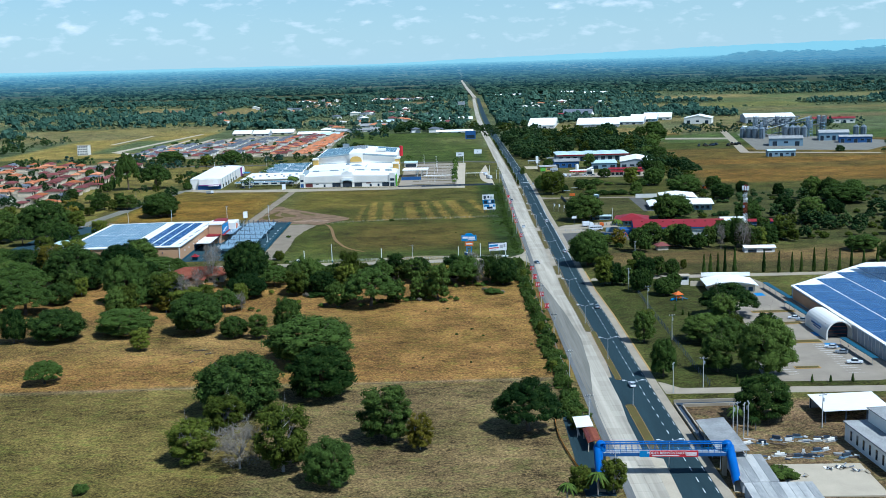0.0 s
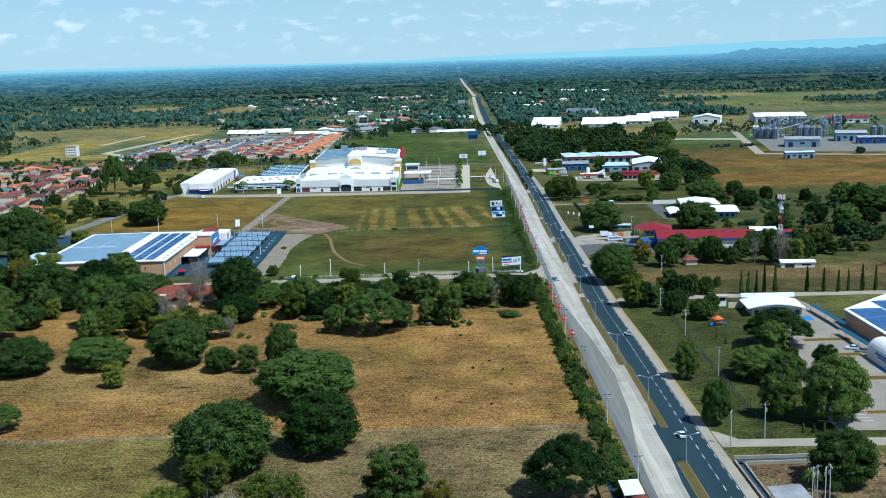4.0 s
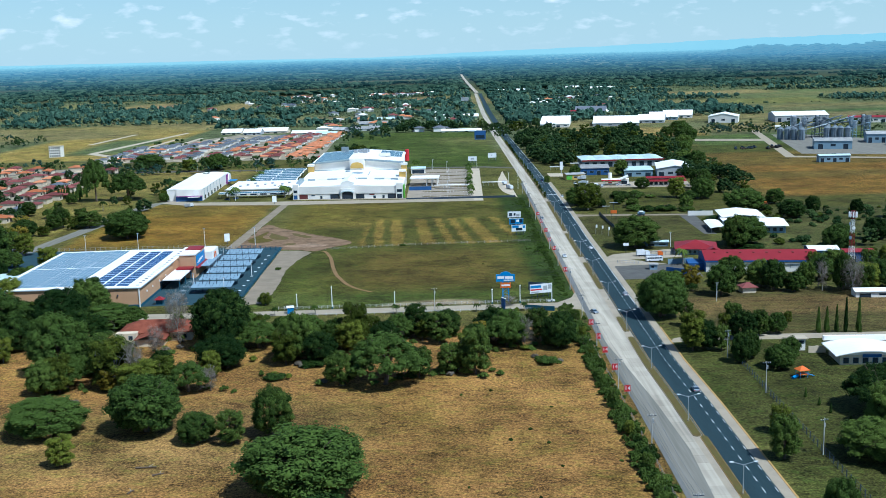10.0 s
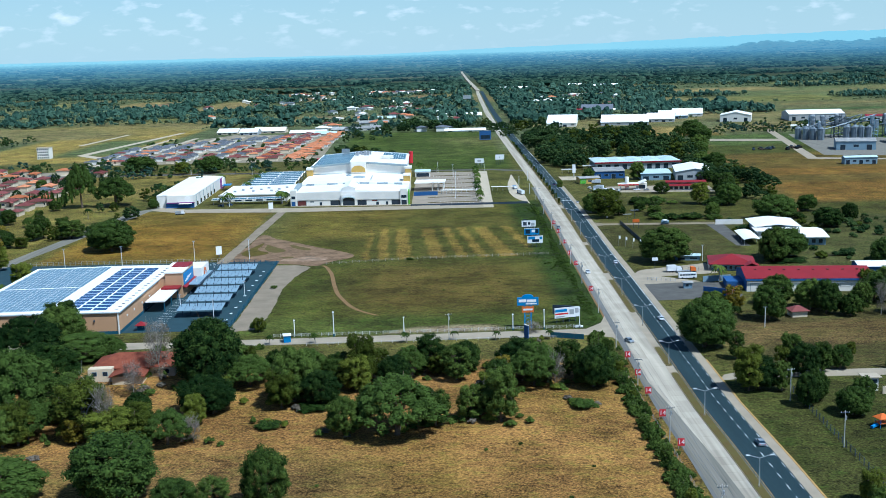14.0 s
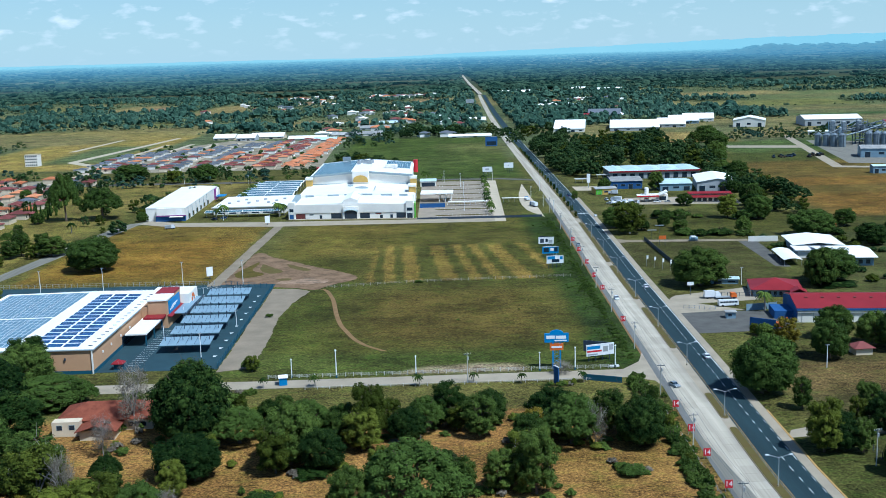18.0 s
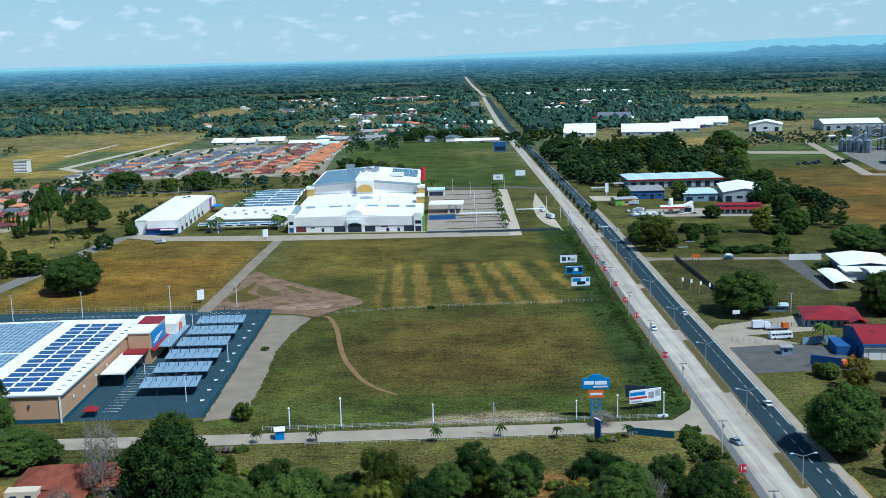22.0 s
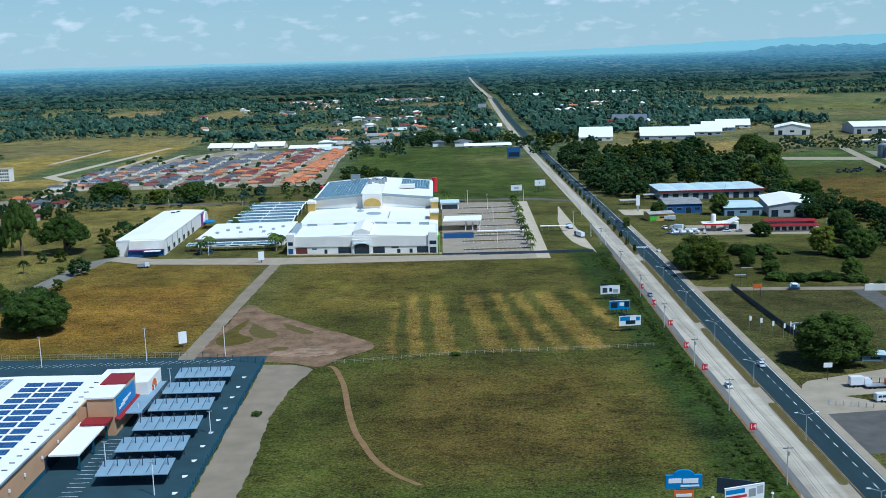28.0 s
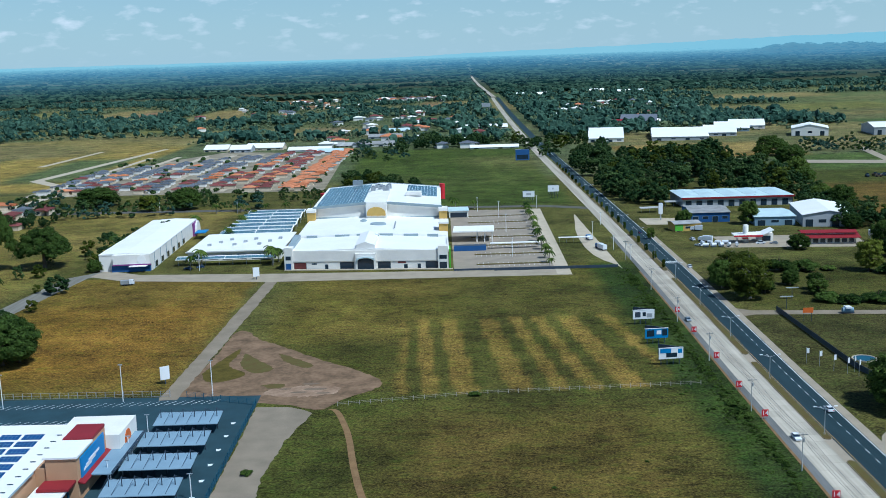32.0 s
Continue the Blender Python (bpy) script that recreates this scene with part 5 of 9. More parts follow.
def solar_field(parent, name, x0, x1, y0, y1, z_of, cols, rows, gap=0.5, label="", material=None, ygap=None):
    """Panel tables laid on a roof; each table is a part."""
    obs = []
    for i in range(cols):
        for j in range(rows):
            a, b = x0 + (x1 - x0) * i / cols, x0 + (x1 - x0) * (i + 1) / cols - gap
            c, d = y0 + (y1 - y0) * j / rows, y0 + (y1 - y0) * (j + 1) / rows - (gap if ygap is None else ygap)
            za, zb, zc, zd = z_of(a, c), z_of(b, c), z_of(b, d), z_of(a, d)
            m = Mesh().add([(a, c, za + 0.12), (b, c, zb + 0.12), (b, d, zc + 0.34), (a, d, zd + 0.34), (a, c, za + 0.04), (b, c, zb + 0.04), (b, d, zc + 0.24), (a, d, zd + 0.24)],
                           [(0, 1, 2, 3), (7, 6, 5, 4), (0, 4, 5, 1), (2, 6, 7, 3), (1, 5, 6, 2), (3, 7, 4, 0)])
            obs.append(part(name, m, material or PANEL, parent, label if not obs else ""))
    return obs


# ---- shopping mall ----
mall = thing("shopping_mall", -82.4, 926.5, 0.0, "large white-roofed shopping mall with a high hall and a green corner", "mall")
part("front_wall", Mesh().box(-42, 0.6, 0, 42, 118, 8.6), WALL_W, mall)
fx = lambda z: (z - 75) * 0.0983 - 43
shop = Mesh().box(-42, 0, 4.3, 42, 0.6, 9.9)
part("fascia", shop, WALL_W, mall)
for name, a, b, z0, z1, mt in (("shop_window", 125, 190, 0.3, 3.6, ROOF_MAROON), ("window", 220, 246, 2.6, 3.3, GLASS), ("door", 290, 306, 0, 2.6, GLASS), ("shop_window", 370, 442, 0.2, 3.8, GLASS),
                               ("shop_window", 570, 636, 0.2, 3.8, GLASS), ("sign_board", 676, 716, 2.9, 3.9, ROOF_MAROON), ("door", 707, 725, 0, 2.4, GLASS), ("door", 778, 794, 0, 2.6, GLASS), ("shop_window", 820, 888, 0.2, 3.8, GLASS)):
    front_opening(mall, name, fx(a), fx(b), z0, z1, 0.6, mt)
part("side_parapet", Mesh().box(-42.5, 0.2, 8.6, -41.6, 60, 10.2), WALL_W, mall)
part("side_parapet", Mesh().box(41.4, 0.2, 8.6, 42.3, 118, 10.2), WALL_W, mall)
part("low_roof", Mesh().profile_y([(-41.6, 8.7), (41.4, 8.7), (41.4, 9.5), (0, 11.0), (-41.6, 9.5)], 0.6, 62), ROOF_W, mall, "bright white roof membrane")
part("low_roof", Mesh().profile_y([(-41.6, 8.7), (41.4, 8.7), (41.4, 10.4), (0, 12.2), (-41.6, 10.4)], 62, 118), ROOF_W, mall)
for a, b in ((-36, -30), (-20, -12), (-8, -3), (5, 12), (18, 26), (31, 37)):
    part("roof_step", Mesh().box(a, 61.2, 9.2, b, 62.0, 11.0 + 0.9 * (1 - abs(a) / 42)), TRIM_GREY, mall)
# vaulted entrance
va = []
for k in range(13):
    w = math.pi * k / 12
    va.append((-0.6 + 4.9 * math.cos(w), 6.2 + 2.3 * math.sin(w)))
part("entrance_front", Mesh().box(-5.9, -1.2, 0, 4.7, 1.2, 8.4), WALL_W, mall)
vault = part("entrance_vault", Mesh().profile_y([(-5.5, 6.0)] + va[::-1] + [(4.3, 6.0)], -1.4, 55).profile_y([(-5.5, 7.0), (4.3, 7.0), (4.3, 12.6), (-0.6, 14.2), (-5.5, 12.6)], 1.0, 56), ROOF_W, mall)
gate = [(-0.6 + 4.2 * math.cos(math.pi * k / 12), 4.4 + 1.6 * math.sin(math.pi * k / 12)) for k in range(13)]
n = len(gate) + 2
pts = [(-4.8, 0.05)] + gate[::-1] + [(3.6, 0.05)]
part("entrance_glazing", Mesh().profile_y(pts[::-1], -1.28, -1.1), GLASS, mall)
part("entrance_canopy", Mesh().profile_y(([(x * 1.06, z + 0.2) for x, z in gate] + [(x * 1.14, z + 0.7) for x, z in gate[::-1]]), -2.2, -1.2), ROOF_AQUA, mall)
# high hall
part("high_wall", Mesh().profile_y([(-38.5, 0), (38.5, 0), (38.5, 17.2), (0, 20.4), (-38.5, 17.2)], 118, 203), WALL_W, mall)
part("high_roof", Mesh().profile_y([(-39.3, 17.1), (-39.3, 17.9), (0, 21.1), (39.3, 17.9), (39.3, 17.1), (0, 20.3)][::-1], 117, 204), ROOF_W, mall)
part("roof_edge", Mesh().profile_y([(-39.6, 16.6), (-39.6, 18.2), (0, 21.5), (39.6, 18.2), (39.6, 16.6), (0, 19.9)][::-1], 116.4, 117.0), TRIM_GREY, mall)
part("roof_edge", Mesh().profile_y([(-39.6, 16.6), (-39.6, 18.2), (0, 21.5), (39.6, 18.2), (39.6, 16.6), (0, 19.9)][::-1], 204, 204.6), TRIM_GREY, mall)
part("wall_base_band", Mesh().box(-38.6, 117.4, 10.0, -7, 118.0, 11.6).box(7, 117.4, 10.0, 38.6, 118.0, 11.6), TRIM_GREY, mall)
centre = part("centre_bay", Mesh().box(-6.2, 110, 8.7, 6.2, 160, 21.6), WALL_W, mall)
arch = [(5.6 * math.cos(math.pi * k / 10), 15.2 + 3.6 * math.sin(math.pi * k / 10)) for k in range(11)]
part("arched_sign", Mesh().profile_y([(5.6, 13.6)] + arch + [(-5.6, 13.6)], 109.4, 110.0), YELLOW, mall, "ochre arched panel")
zr = lambda x, y: 21.1 - abs(x) * 3.2 / 39.3
solar_field(mall, "solar_table", -37.5, -8, 119, 199, zr, 3, 4, 0.12, "", PANEL_MID)
solar_field(mall, "solar_table", 17, 37, 154, 199, zr, 3, 3, 0.12, "", PANEL_MID)
part("roof_hatch", Mesh().box(17, 147, 20.0, 27, 152, 22.4), WALL_W, mall)
for x, y, sx, sy, sz in ((-5, 165, 3, 4, 3.4), (0, 172, 4, 4, 2.4), (4.4, 166, 2.4, 5, 3.8), (-2, 180, 5, 3, 2.6), (5, 178, 3, 3, 3.0), (-18, 199, 7, 2, 3.2), (2.5, 160.5, 2, 2, 4.2)):
    u = part("air_handler", Mesh().box(x - sx / 2, y - sy / 2, 20.2, x + sx / 2, y + sy / 2, 20.6 + sz), STEEL, mall)
    part("fan_guard", Mesh().cone_stack(x, y, [(min(sx, sy) * 0.36, 20.6 + sz), (min(sx, sy) * 0.36, 20.85 + sz)], 12), STEEL_DK, u)
for s in (-1, 1):
    part("ochre_bay", Mesh().box(s * 40.2 - 2.4, 112, 8.7, s * 40.2 + 2.4, 120, 15.4), YELLOW, mall, "ochre corner bay")
    part("bay_cap", Mesh().box(s * 40.2 - 2.8, 111.6, 15.4, s * 40.2 + 2.8, 121, 17.0), WALL_W, mall)
part("ochre_bay", Mesh().box(37.5, 74, 9.5, 42.6, 84, 14.6), YELLOW, mall)
part("bay_cap", Mesh().box(37.0, 73.5, 14.6, 43, 84.5, 15.6), WALL_W, mall)
part("corner_tower", Mesh().box(36.6, -0.8, 0, 41.8, 6, 11.8), WALL_W, mall)
front_opening(mall, "window", 37.4, 41.0, 5.2, 7.2, -0.8)
front_opening(mall, "door", 37.4, 41.0, 0.1, 3.6, -0.8)
part("corner_tower", Mesh().box(-43, -0.8, 0, -38.6, 8, 11.6), WALL_W, mall)
front_opening(mall, "window", -42.2, -39.6, 5.2, 7.2, -0.8)
front_opening(mall, "door", -42.2, -39.6, 0.1, 3.4, -0.8, WALL_BLUE)
part("green_wall", Mesh().box(42.3, -1.0, 0, 43.1, 14, 10.2), GREEN, mall, "bright green corner wall")
part("side_stair", Mesh().profile_x([(8, 8.6), (58, 8.6), (58, 12.2), (8, 10.0)], -42.4, -39.0), TRIM_GREY, mall)
part("red_drum", Mesh().cone_stack(40.5, 199, [(1.9, 10), (1.9, 20.5), (1.7, 20.5)], 20), RED, mall, "red cylinder tower")
part("red_drum", Mesh().cone_stack(-41.0, 190, [(2.6, 10), (2.6, 16.5), (2.3, 16.5)], 20), RED, mall)
for x, y, r in ((2.2, 90, 5.0), (-7, 101, 2.2), (3, 48, 2.0)):
    part("roof_vent", Mesh().cone_stack(x, y, [(r, 11.9), (r * 0.9, 12.5), (r * 0.15, 13.2)], 16), TRIM_GREY, mall)
part("roof_pipe", Mesh().box(12, 76, 12.0, 12.5, 96, 12.6), STEEL, mall)
part("front_step", Mesh().box(-43, -2.4, 0, 44, 0, 0.35), CONC_PALE, mall)

# its depth and the slant of its front
for ob in mall.children_recursive:
    n = len(ob.data.vertices)
    co = np.empty(n * 3, dtype=np.float32)
    ob.data.vertices.foreach_get("co", co)
    co = co.reshape(-1, 3)
    co[:, 1] = np.where(co[:, 1] < 0, co[:, 1], np.interp(co[:, 1], [0, 62, 118, 205], [0, 41, 106, 203])) - 0.112 * co[:, 0]
    ob.data.vertices.foreach_set("co", co.ravel())
    ob.data.update()

# ---- white store west of the mall ----
ws = thing("white_store", -210.5, 938, 1.5, "long white store with purple band and blue shopfront", "store")
part("wall", Mesh().box(-14, 4, 0, 13.5, 126, 8.7), WALL_W, ws)
part("fascia", Mesh().box(-6, 0.6, 4.0, 13.7, 4.0, 9.2), WALL_W, ws)
part("roof", Mesh().profile_y([(-14.2, 8.7), (13.7, 8.7), (13.7, 9.2), (0, 9.9), (-14.2, 9.2)], 3.8, 126), ROOF_W, ws)
part("shopfront", Mesh().box(-7.0, 1.6, 0.02, 13.0, 4.0, 3.4), WALL_BLUE, ws, "blue glazed shopfront")
part("purple_band", Mesh().box(-6.2, 0.45, 3.6, 13.9, 0.7, 4.3), PURPLE, ws)
part("round_logo", Mesh().tube((9.0, 0.62, 6.6), (9.0, 0.35, 6.6), 2.2, 2.2, 24), ROOF_W, ws)
for k in range(6):
    side_opening(ws, "side_window", 13.5, 12 + k * 14, 17 + k * 14, 0.3, 3.4)
    part("downpipe", Mesh().box(13.4, 10 + k * 14, 0, 13.75, 10.4 + k * 14, 8.8), TRIM_GREY, ws)
part("entrance_canopy", Mesh().box(3, -2.6, 3.3, 12, 0.4, 3.6), ROOF_W, ws)
part("porch_wall", Mesh().box(13.5, 112, 0, 15.0, 126, 8.2), PURPLE, ws)
part("porch_arch", Mesh().profile_x([(112 + 6.5 + 6.5 * math.cos(math.pi * k / 8), 2 + 7.2 * math.sin(math.pi * k / 8)) for k in range(9)], 15.0, 16.0), WALL_W, ws)
part("blue_awning", Mesh().box(17.4, 98, 4.0, 24, 110, 4.4), SIGN_BLUE, ws)

# ---- solar carports and arcade between store and mall ----
arc = thing("arcade_building", -158, 962, 0, "low white flat-roofed arcade between the stores", "building")
part("wall", Mesh().box(-25, 2, 0, 26, 60, 4.6), WALL_W, arc)
part("roof", Mesh().box(-26, 1, 4.6, 27, 62, 5.1), ROOF_W, arc)
part("parapet", Mesh().box(-26, 0.6, 5.0, 27, 1.0, 5.6), WALL_W, arc)
for k in range(9):
    part("roof_unit", Mesh().box(-18 + k * 4.7, 20 + (k % 3) * 9, 5.1, -16 + k * 4.7, 22 + (k % 3) * 9, 6.2), STEEL, arc)
for k in range(6):
    front_opening(arc, "window", -22 + k * 8, -17 + k * 8, 0.5, 3.2, 2.0)


def carport(name, x, y, w, d, h, label, roof, posts=6, tilt=0.7, panels=True, group="carports"):
    ob = thing(name, x, y, 0, label, "carport", group)
    part("roof", Mesh().profile_x([(0, h), (d, h + tilt), (d, h + tilt + 0.18), (0, h + 0.18)][::-1], -w / 2, w / 2), roof, ob)
    if panels:
        solar_field(ob, "panel_table", -w / 2 + 0.4, w / 2 - 0.2, 0.5, d - 0.3, lambda a, b: h + 0.16 + tilt * b / d, 2, 1, 0.6, "", PANEL_MID, 2.2)
    for k in range(posts):
        px = -w / 2 + 0.8 + (w - 1.6) * k / (posts - 1)
        part("post", Mesh().box(px - 0.12, d * 0.45, 0, px + 0.12, d * 0.45 + 0.24, h + tilt * 0.45), STEEL, ob)
    return ob


carport("carport", -160, 949, 53, 6.5, 3.6, "long white carport topped with blue solar panels", ROOF_W, 8)
for k in range(7):
    carport("carport", -157 - (k % 2) * 0.6, 1030 + k * 14.5, 44 - k * 0.8, 8.5, 4.0, "white carport roof covered with blue solar panels", ROOF_W, 6)

# ---- warehouse store ----
st = thing("warehouse_store", -146.6, 579, 0, "tan warehouse store with blue base and solar-panelled white roof", "store")
part("wall", Mesh().box(-66, 0, 0.02, 0, 94, 8.7), WALL_TAN, st)
part("base_band", Mesh().box(-66.1, -0.12, 0.02, 0.12, 60, 1.3), BAND_BLUE, st, "dark teal base band")
zs = lambda x, y: 9.35 - abs(x + 27) * 0.011
part("roof", Mesh().profile_y([(-66.4, 8.7), (0.4, 8.7), (0.4, 9.05), (-27, 9.4), (-66.4, 9.0)], -0.4, 94.4), ROOF_W, st, "white standing-seam roof")
part("gutter", Mesh().box(0.4, -0.4, 8.6, 0.7, 60, 8.95).box(-66.4, -0.6, 8.6, 0.7, -0.4, 8.95), TRIM_GREY, st)
part("downpipe", Mesh().box(-0.5, -0.45, 0.02, 0.0, -0.12, 8.7), WALL_W, st)
for x in (-10, -24):
    part("wall_lamp", Mesh().box(x, -0.5, 5.2, x + 0.5, -0.12, 6.0), STEEL_DK, st)
for y in (10, 20, 32, 44):
    part("wall_lamp", Mesh().box(0.12, y, 4.8, 0.5, y + 0.5, 5.6), ROOF_W, st)
solar_field(st, "solar_table", -23.5, -5.0, 3, 88, zs, 3, 16, 0.9, "dark blue solar panel table", PANEL, 2.0)
solar_field(st, "solar_table", -64, -29.5, 4, 46, zs, 4, 5, 0.3, "", PANEL_LT)
solar_field(st, "solar_table", -64, -29.5, 48, 91, zs, 4, 5, 0.3, "", PANEL_LT)
for k in range(18):
    part("snow_guard", Mesh().box(-2.6, 4 + k * 4.8, 9.06, -1.2, 4.2 + k * 4.8, 9.3), STEEL_DK, st)
tw = part("entrance_tower", Mesh().box(2.9, 62, 0.02, 10.6, 85, 11.4).box(0.05, 62.4, 0.02, 2.9, 84.6, 8.9), WALL_TAN, st)
part("tower_roof", Mesh().box(2.4, 61.6, 11.4, 11.0, 74, 11.9), ROOF_W, tw)
part("tower_roof", Mesh().box(3.2, 74, 11.4, 10.6, 85.3, 12.2), ROOF_RED, tw)
part("sign_panel", Mesh().box(10.6, 64.5, 4.6, 10.9, 83, 10.6), SIGN_BLUE, tw, "blue sign with white bars")
for k in range(3):
    part("sign_bar", Mesh().box(10.9, 66 + k * 2.0, 6.6 + k * 0.5, 11.0, 72 + k * 3.2, 7.2 + k * 0.5), SIGN_WHITE, tw)
part("red_awning", Mesh().profile_y([(10.6, 5.0), (12.3, 4.6), (12.3, 4.9), (10.6, 5.4)][::-1], 62, 87), ROOF_RED, tw)
part("red_awning", Mesh().box(2.4, 56, 5.3, 10.2, 61.9, 5.9), ROOF_RED, st)
part("canopy", Mesh().box(1.2, 34, 4.6, 9.4, 60, 5.1), ROOF_W, st, "white flat loading canopy")
for k in range(3):
    part("canopy_post", Mesh().box(8.6, 35 + k * 12.0, 0.05, 9.1, 35.5 + k * 12.0, 4.6), BAND_BLUE, st)
part("dark_bay", Mesh().box(0.05, 34, 0.05, 0.3, 58, 4.2), GLASS, st)
part("rear_block", Mesh().box(-3, 85, 0.02, 14.4, 101, 9.0), WALL_W, st)
part("orange_logo", Mesh().tube((14.4, 92, 5.5), (14.6, 92, 5.5), 2.6, 2.6, 20), ORANGE, st)
part("grey_canopy", Mesh().box(9.0, 67.5, 4.7, 17.0, 99, 5.0), CARPORT, st, "blue-grey translucent entrance canopy")
for k in range(4):
    part("canopy_post", Mesh().tube((16.6, 68.5 + k * 9.6, 0.05), (16.6, 68.5 + k * 9.6, 4.7), 0.18), STEEL, st)
part("truss", Mesh().tube((17.2, 68, 4.6), (17.2, 99, 4.6), 0.12).tube((17.2, 68, 5.4), (17.2, 99, 5.4), 0.12), STEEL_DK, st)
annex = thing("store_annex", -222, 590, 0, "low white annex with pale blue roof beside the store", "annex")
part("wall", Mesh().box(-12, 0, 0.02, 8, 50, 4.4), WALL_W, annex)
part("roof", Mesh().profile_y([(-13, 4.4), (9, 4.8), (9, 5.1), (-13, 4.7)], -1, 51), ROOF_AQUA, annex)
kiosk = thing("kiosk", -139.5, 584, 0, "small teal kiosk with red hipped roof", "kiosk")
part("wall", Mesh().box(-1.4, -1.2, 0.05, 1.4, 1.2, 2.2), BAND_BLUE, kiosk)
part("roof", Mesh().hip(-2.2, -2, 2.2, 2, 2.2, 1.3), ROOF_RED, kiosk)
for k in range(6):
    ob = thing("store_carport", -120.2, 601.5 + 17.0 * k, 0, "blue-grey sheet carport with masts and dark struts", "carport", "carports of the store")
    part("roof", Mesh().profile_x([(0, 3.2), (9.0, 4.1), (9.0, 4.28), (0, 3.38)][::-1], -9.4, 9.4), CARPORT, ob)
    part("valance", Mesh().box(-9.4, 8.9, 3.5, 9.4, 9.1, 4.3), STEEL_DK, ob)
    for j in range(6):
        x = -8.2 + j * 3.3
        mast = part("mast", Mesh().tube((x, 5.2, 0.05), (x, 5.2, 6.6), 0.16, 0.12), STEEL_DK, ob)
        part("stay", Mesh().tube((x, 5.2, 6.4), (x - 1.4, 0.6, 3.5), 0.06).tube((x, 5.2, 6.4), (x + 1.3, 8.6, 4.3), 0.06), STEEL_DK, mast)
lot = bpy.data.objects["paving_store_lot"]
for k in range(34):
    o = part("bay_line", Mesh().box(-0.07, 0, 0, 0.07, 5.0, 0.012), PAINT_W, lot)
    o.matrix_basis = pose(-212 + k * 2.8, 715, 0.052, 0, 0, -38)
for k in range(16):
    o = part("bay_line", Mesh().box(-0.07, 0, 0, 0.07, 5.0, 0.012), PAINT_W, lot)
    o.matrix_basis = pose(-200 + k * 2.8, 699, 0.052, 0, 0, -38)
for k in range(18):
    part("bay_line", Mesh().box(-137.5, 588.0 + 2.9 * k, 0.05, -132.5, 588.15 + 2.9 * k, 0.064), PAINT_W, lot)
for k in range(10):
    part("lane_arrow", Mesh().prism([(-108.6, 596 + 11 * k), (-107.8, 596 + 11 * k), (-107.4, 597.6 + 11 * k), (-109.0, 597.6 + 11 * k)], 0.05, 0.064), PAINT_W, lot)

# ---- roadside things ----
lamp0 = None
for k in range(19):
    y = 258.5 + 51.5 * k
    x = (57.2 if y < 400 else 55.8) + rs(y)
    if lamp0 is None:
        lamp0 = thing("street_lamp", x, y, 0, "grey steel twin-arm street lamp in the median", "street lamp", "median street lamps")
        part("pole", Mesh().tube((0, 0, 0.2), (0, 0, 7.6), 0.13, 0.08, 8), STEEL, lamp0)
        for s in (-1, 1):
            a = part("arm", Mesh().tube((0, 0, 7.5), (s * 2.6, 0, 8.3), 0.06, 0.05), STEEL, lamp0)
            part("lantern", Mesh().box(s * 2.5 - 0.45 + s * 0.4, -0.18, 8.22, s * 2.5 + 0.45 + s * 0.4, 0.18, 8.42), SIGN_WHITE, a)
        part("base", Mesh().cone_stack(0, 0, [(0.3, 0.2), (0.3, 0.5), (0.14, 0.8)], 10), CONCRETE, lamp0)
    else:
        copy_thing(lamp0, pose(x, y, 0))

# power line on the west verge
pole_y = [246, 292, 340, 392, 445, 491, 537, 590, 646, 692, 745, 800, 858, 930]
poles = []
p0 = None
for y in pole_y:
    x = 41.2 + rs(y) * 0.9 + (0.8 if y > 560 else 0)
    if p0 is None:
        p0 = thing("utility_pole", x, y, 0, "pale concrete power pole with crossarm and insulators", "utility pole", "power poles of the west verge")
        part("pole", Mesh().tube((0, 0, 0), (0, 0, 10.2), 0.17, 0.10, 8), POLE, p0)
        ca = part("crossarm", Mesh().box(-1.2, -0.06, 9.5, 1.2, 0.06, 9.65), STEEL_DK, p0)
        for q in (-1.1, -0.4, 0.4, 1.1):
            part("insulator", Mesh().cone_stack(q, 0, [(0.06, 9.65), (0.09, 9.8), (0.05, 9.95)], 6), WALL_W, ca)
        part("transformer", Mesh().cone_stack(0.35, 0.2, [(0.25, 7.6), (0.27, 8.6), (0.1, 8.7)], 8), STEEL, p0)
    else:
        copy_thing(p0, pose(x, y, 0))
    poles.append((x, y))
wires = Mesh()
for (x0, y0), (x1, y1) in zip(poles[:-1], poles[1:]):
    for off in (-1.1, -0.4, 1.1):
        prev = None
        for k in range(7):
            u = k / 6
            p = (x0 + (x1 - x0) * u + off, y0 + (y1 - y0) * u, 9.9 - 4 * 0.9 * u * (1 - u))
            if prev:
                wires.tube(prev, p, 0.03, 0.03, 3, False)
            prev = p
solid("power_line", wires, STEEL_DK, "slack dark power cables between the concrete poles", "cables")

# red number boards along the west verge
board0 = None
for x, y in ((43.3, 439.4), (43.3, 462.7), (43.4, 483.6), (43.8, 502.2), (44.2, 523.0), (46.9, 626.5), (48.0, 684.5), (48.3, 712), (49.8, 744.7), (50.5, 780), (51.5, 812)):
    if board0 is None:
        board0 = thing("number_board", x, y, 0, "red roadside board with a white number on two posts", "sign", "red number boards")
        part("panel", Mesh().box(-0.95, -0.05, 0.9, 0.95, 0.05, 3.0), RED, board0)
        part("post", Mesh().box(-0.8, 0.05, 0, -0.7, 0.15, 2.9), STEEL, board0)
        part("post", Mesh().box(0.7, 0.05, 0, 0.8, 0.15, 2.9), STEEL, board0)
        letters(board0, "14", 1.9, (0, -0.07, 1.95), (90, 0, 0), SIGN_WHITE)
    else:
        copy_thing(board0, pose(x, y, 0))

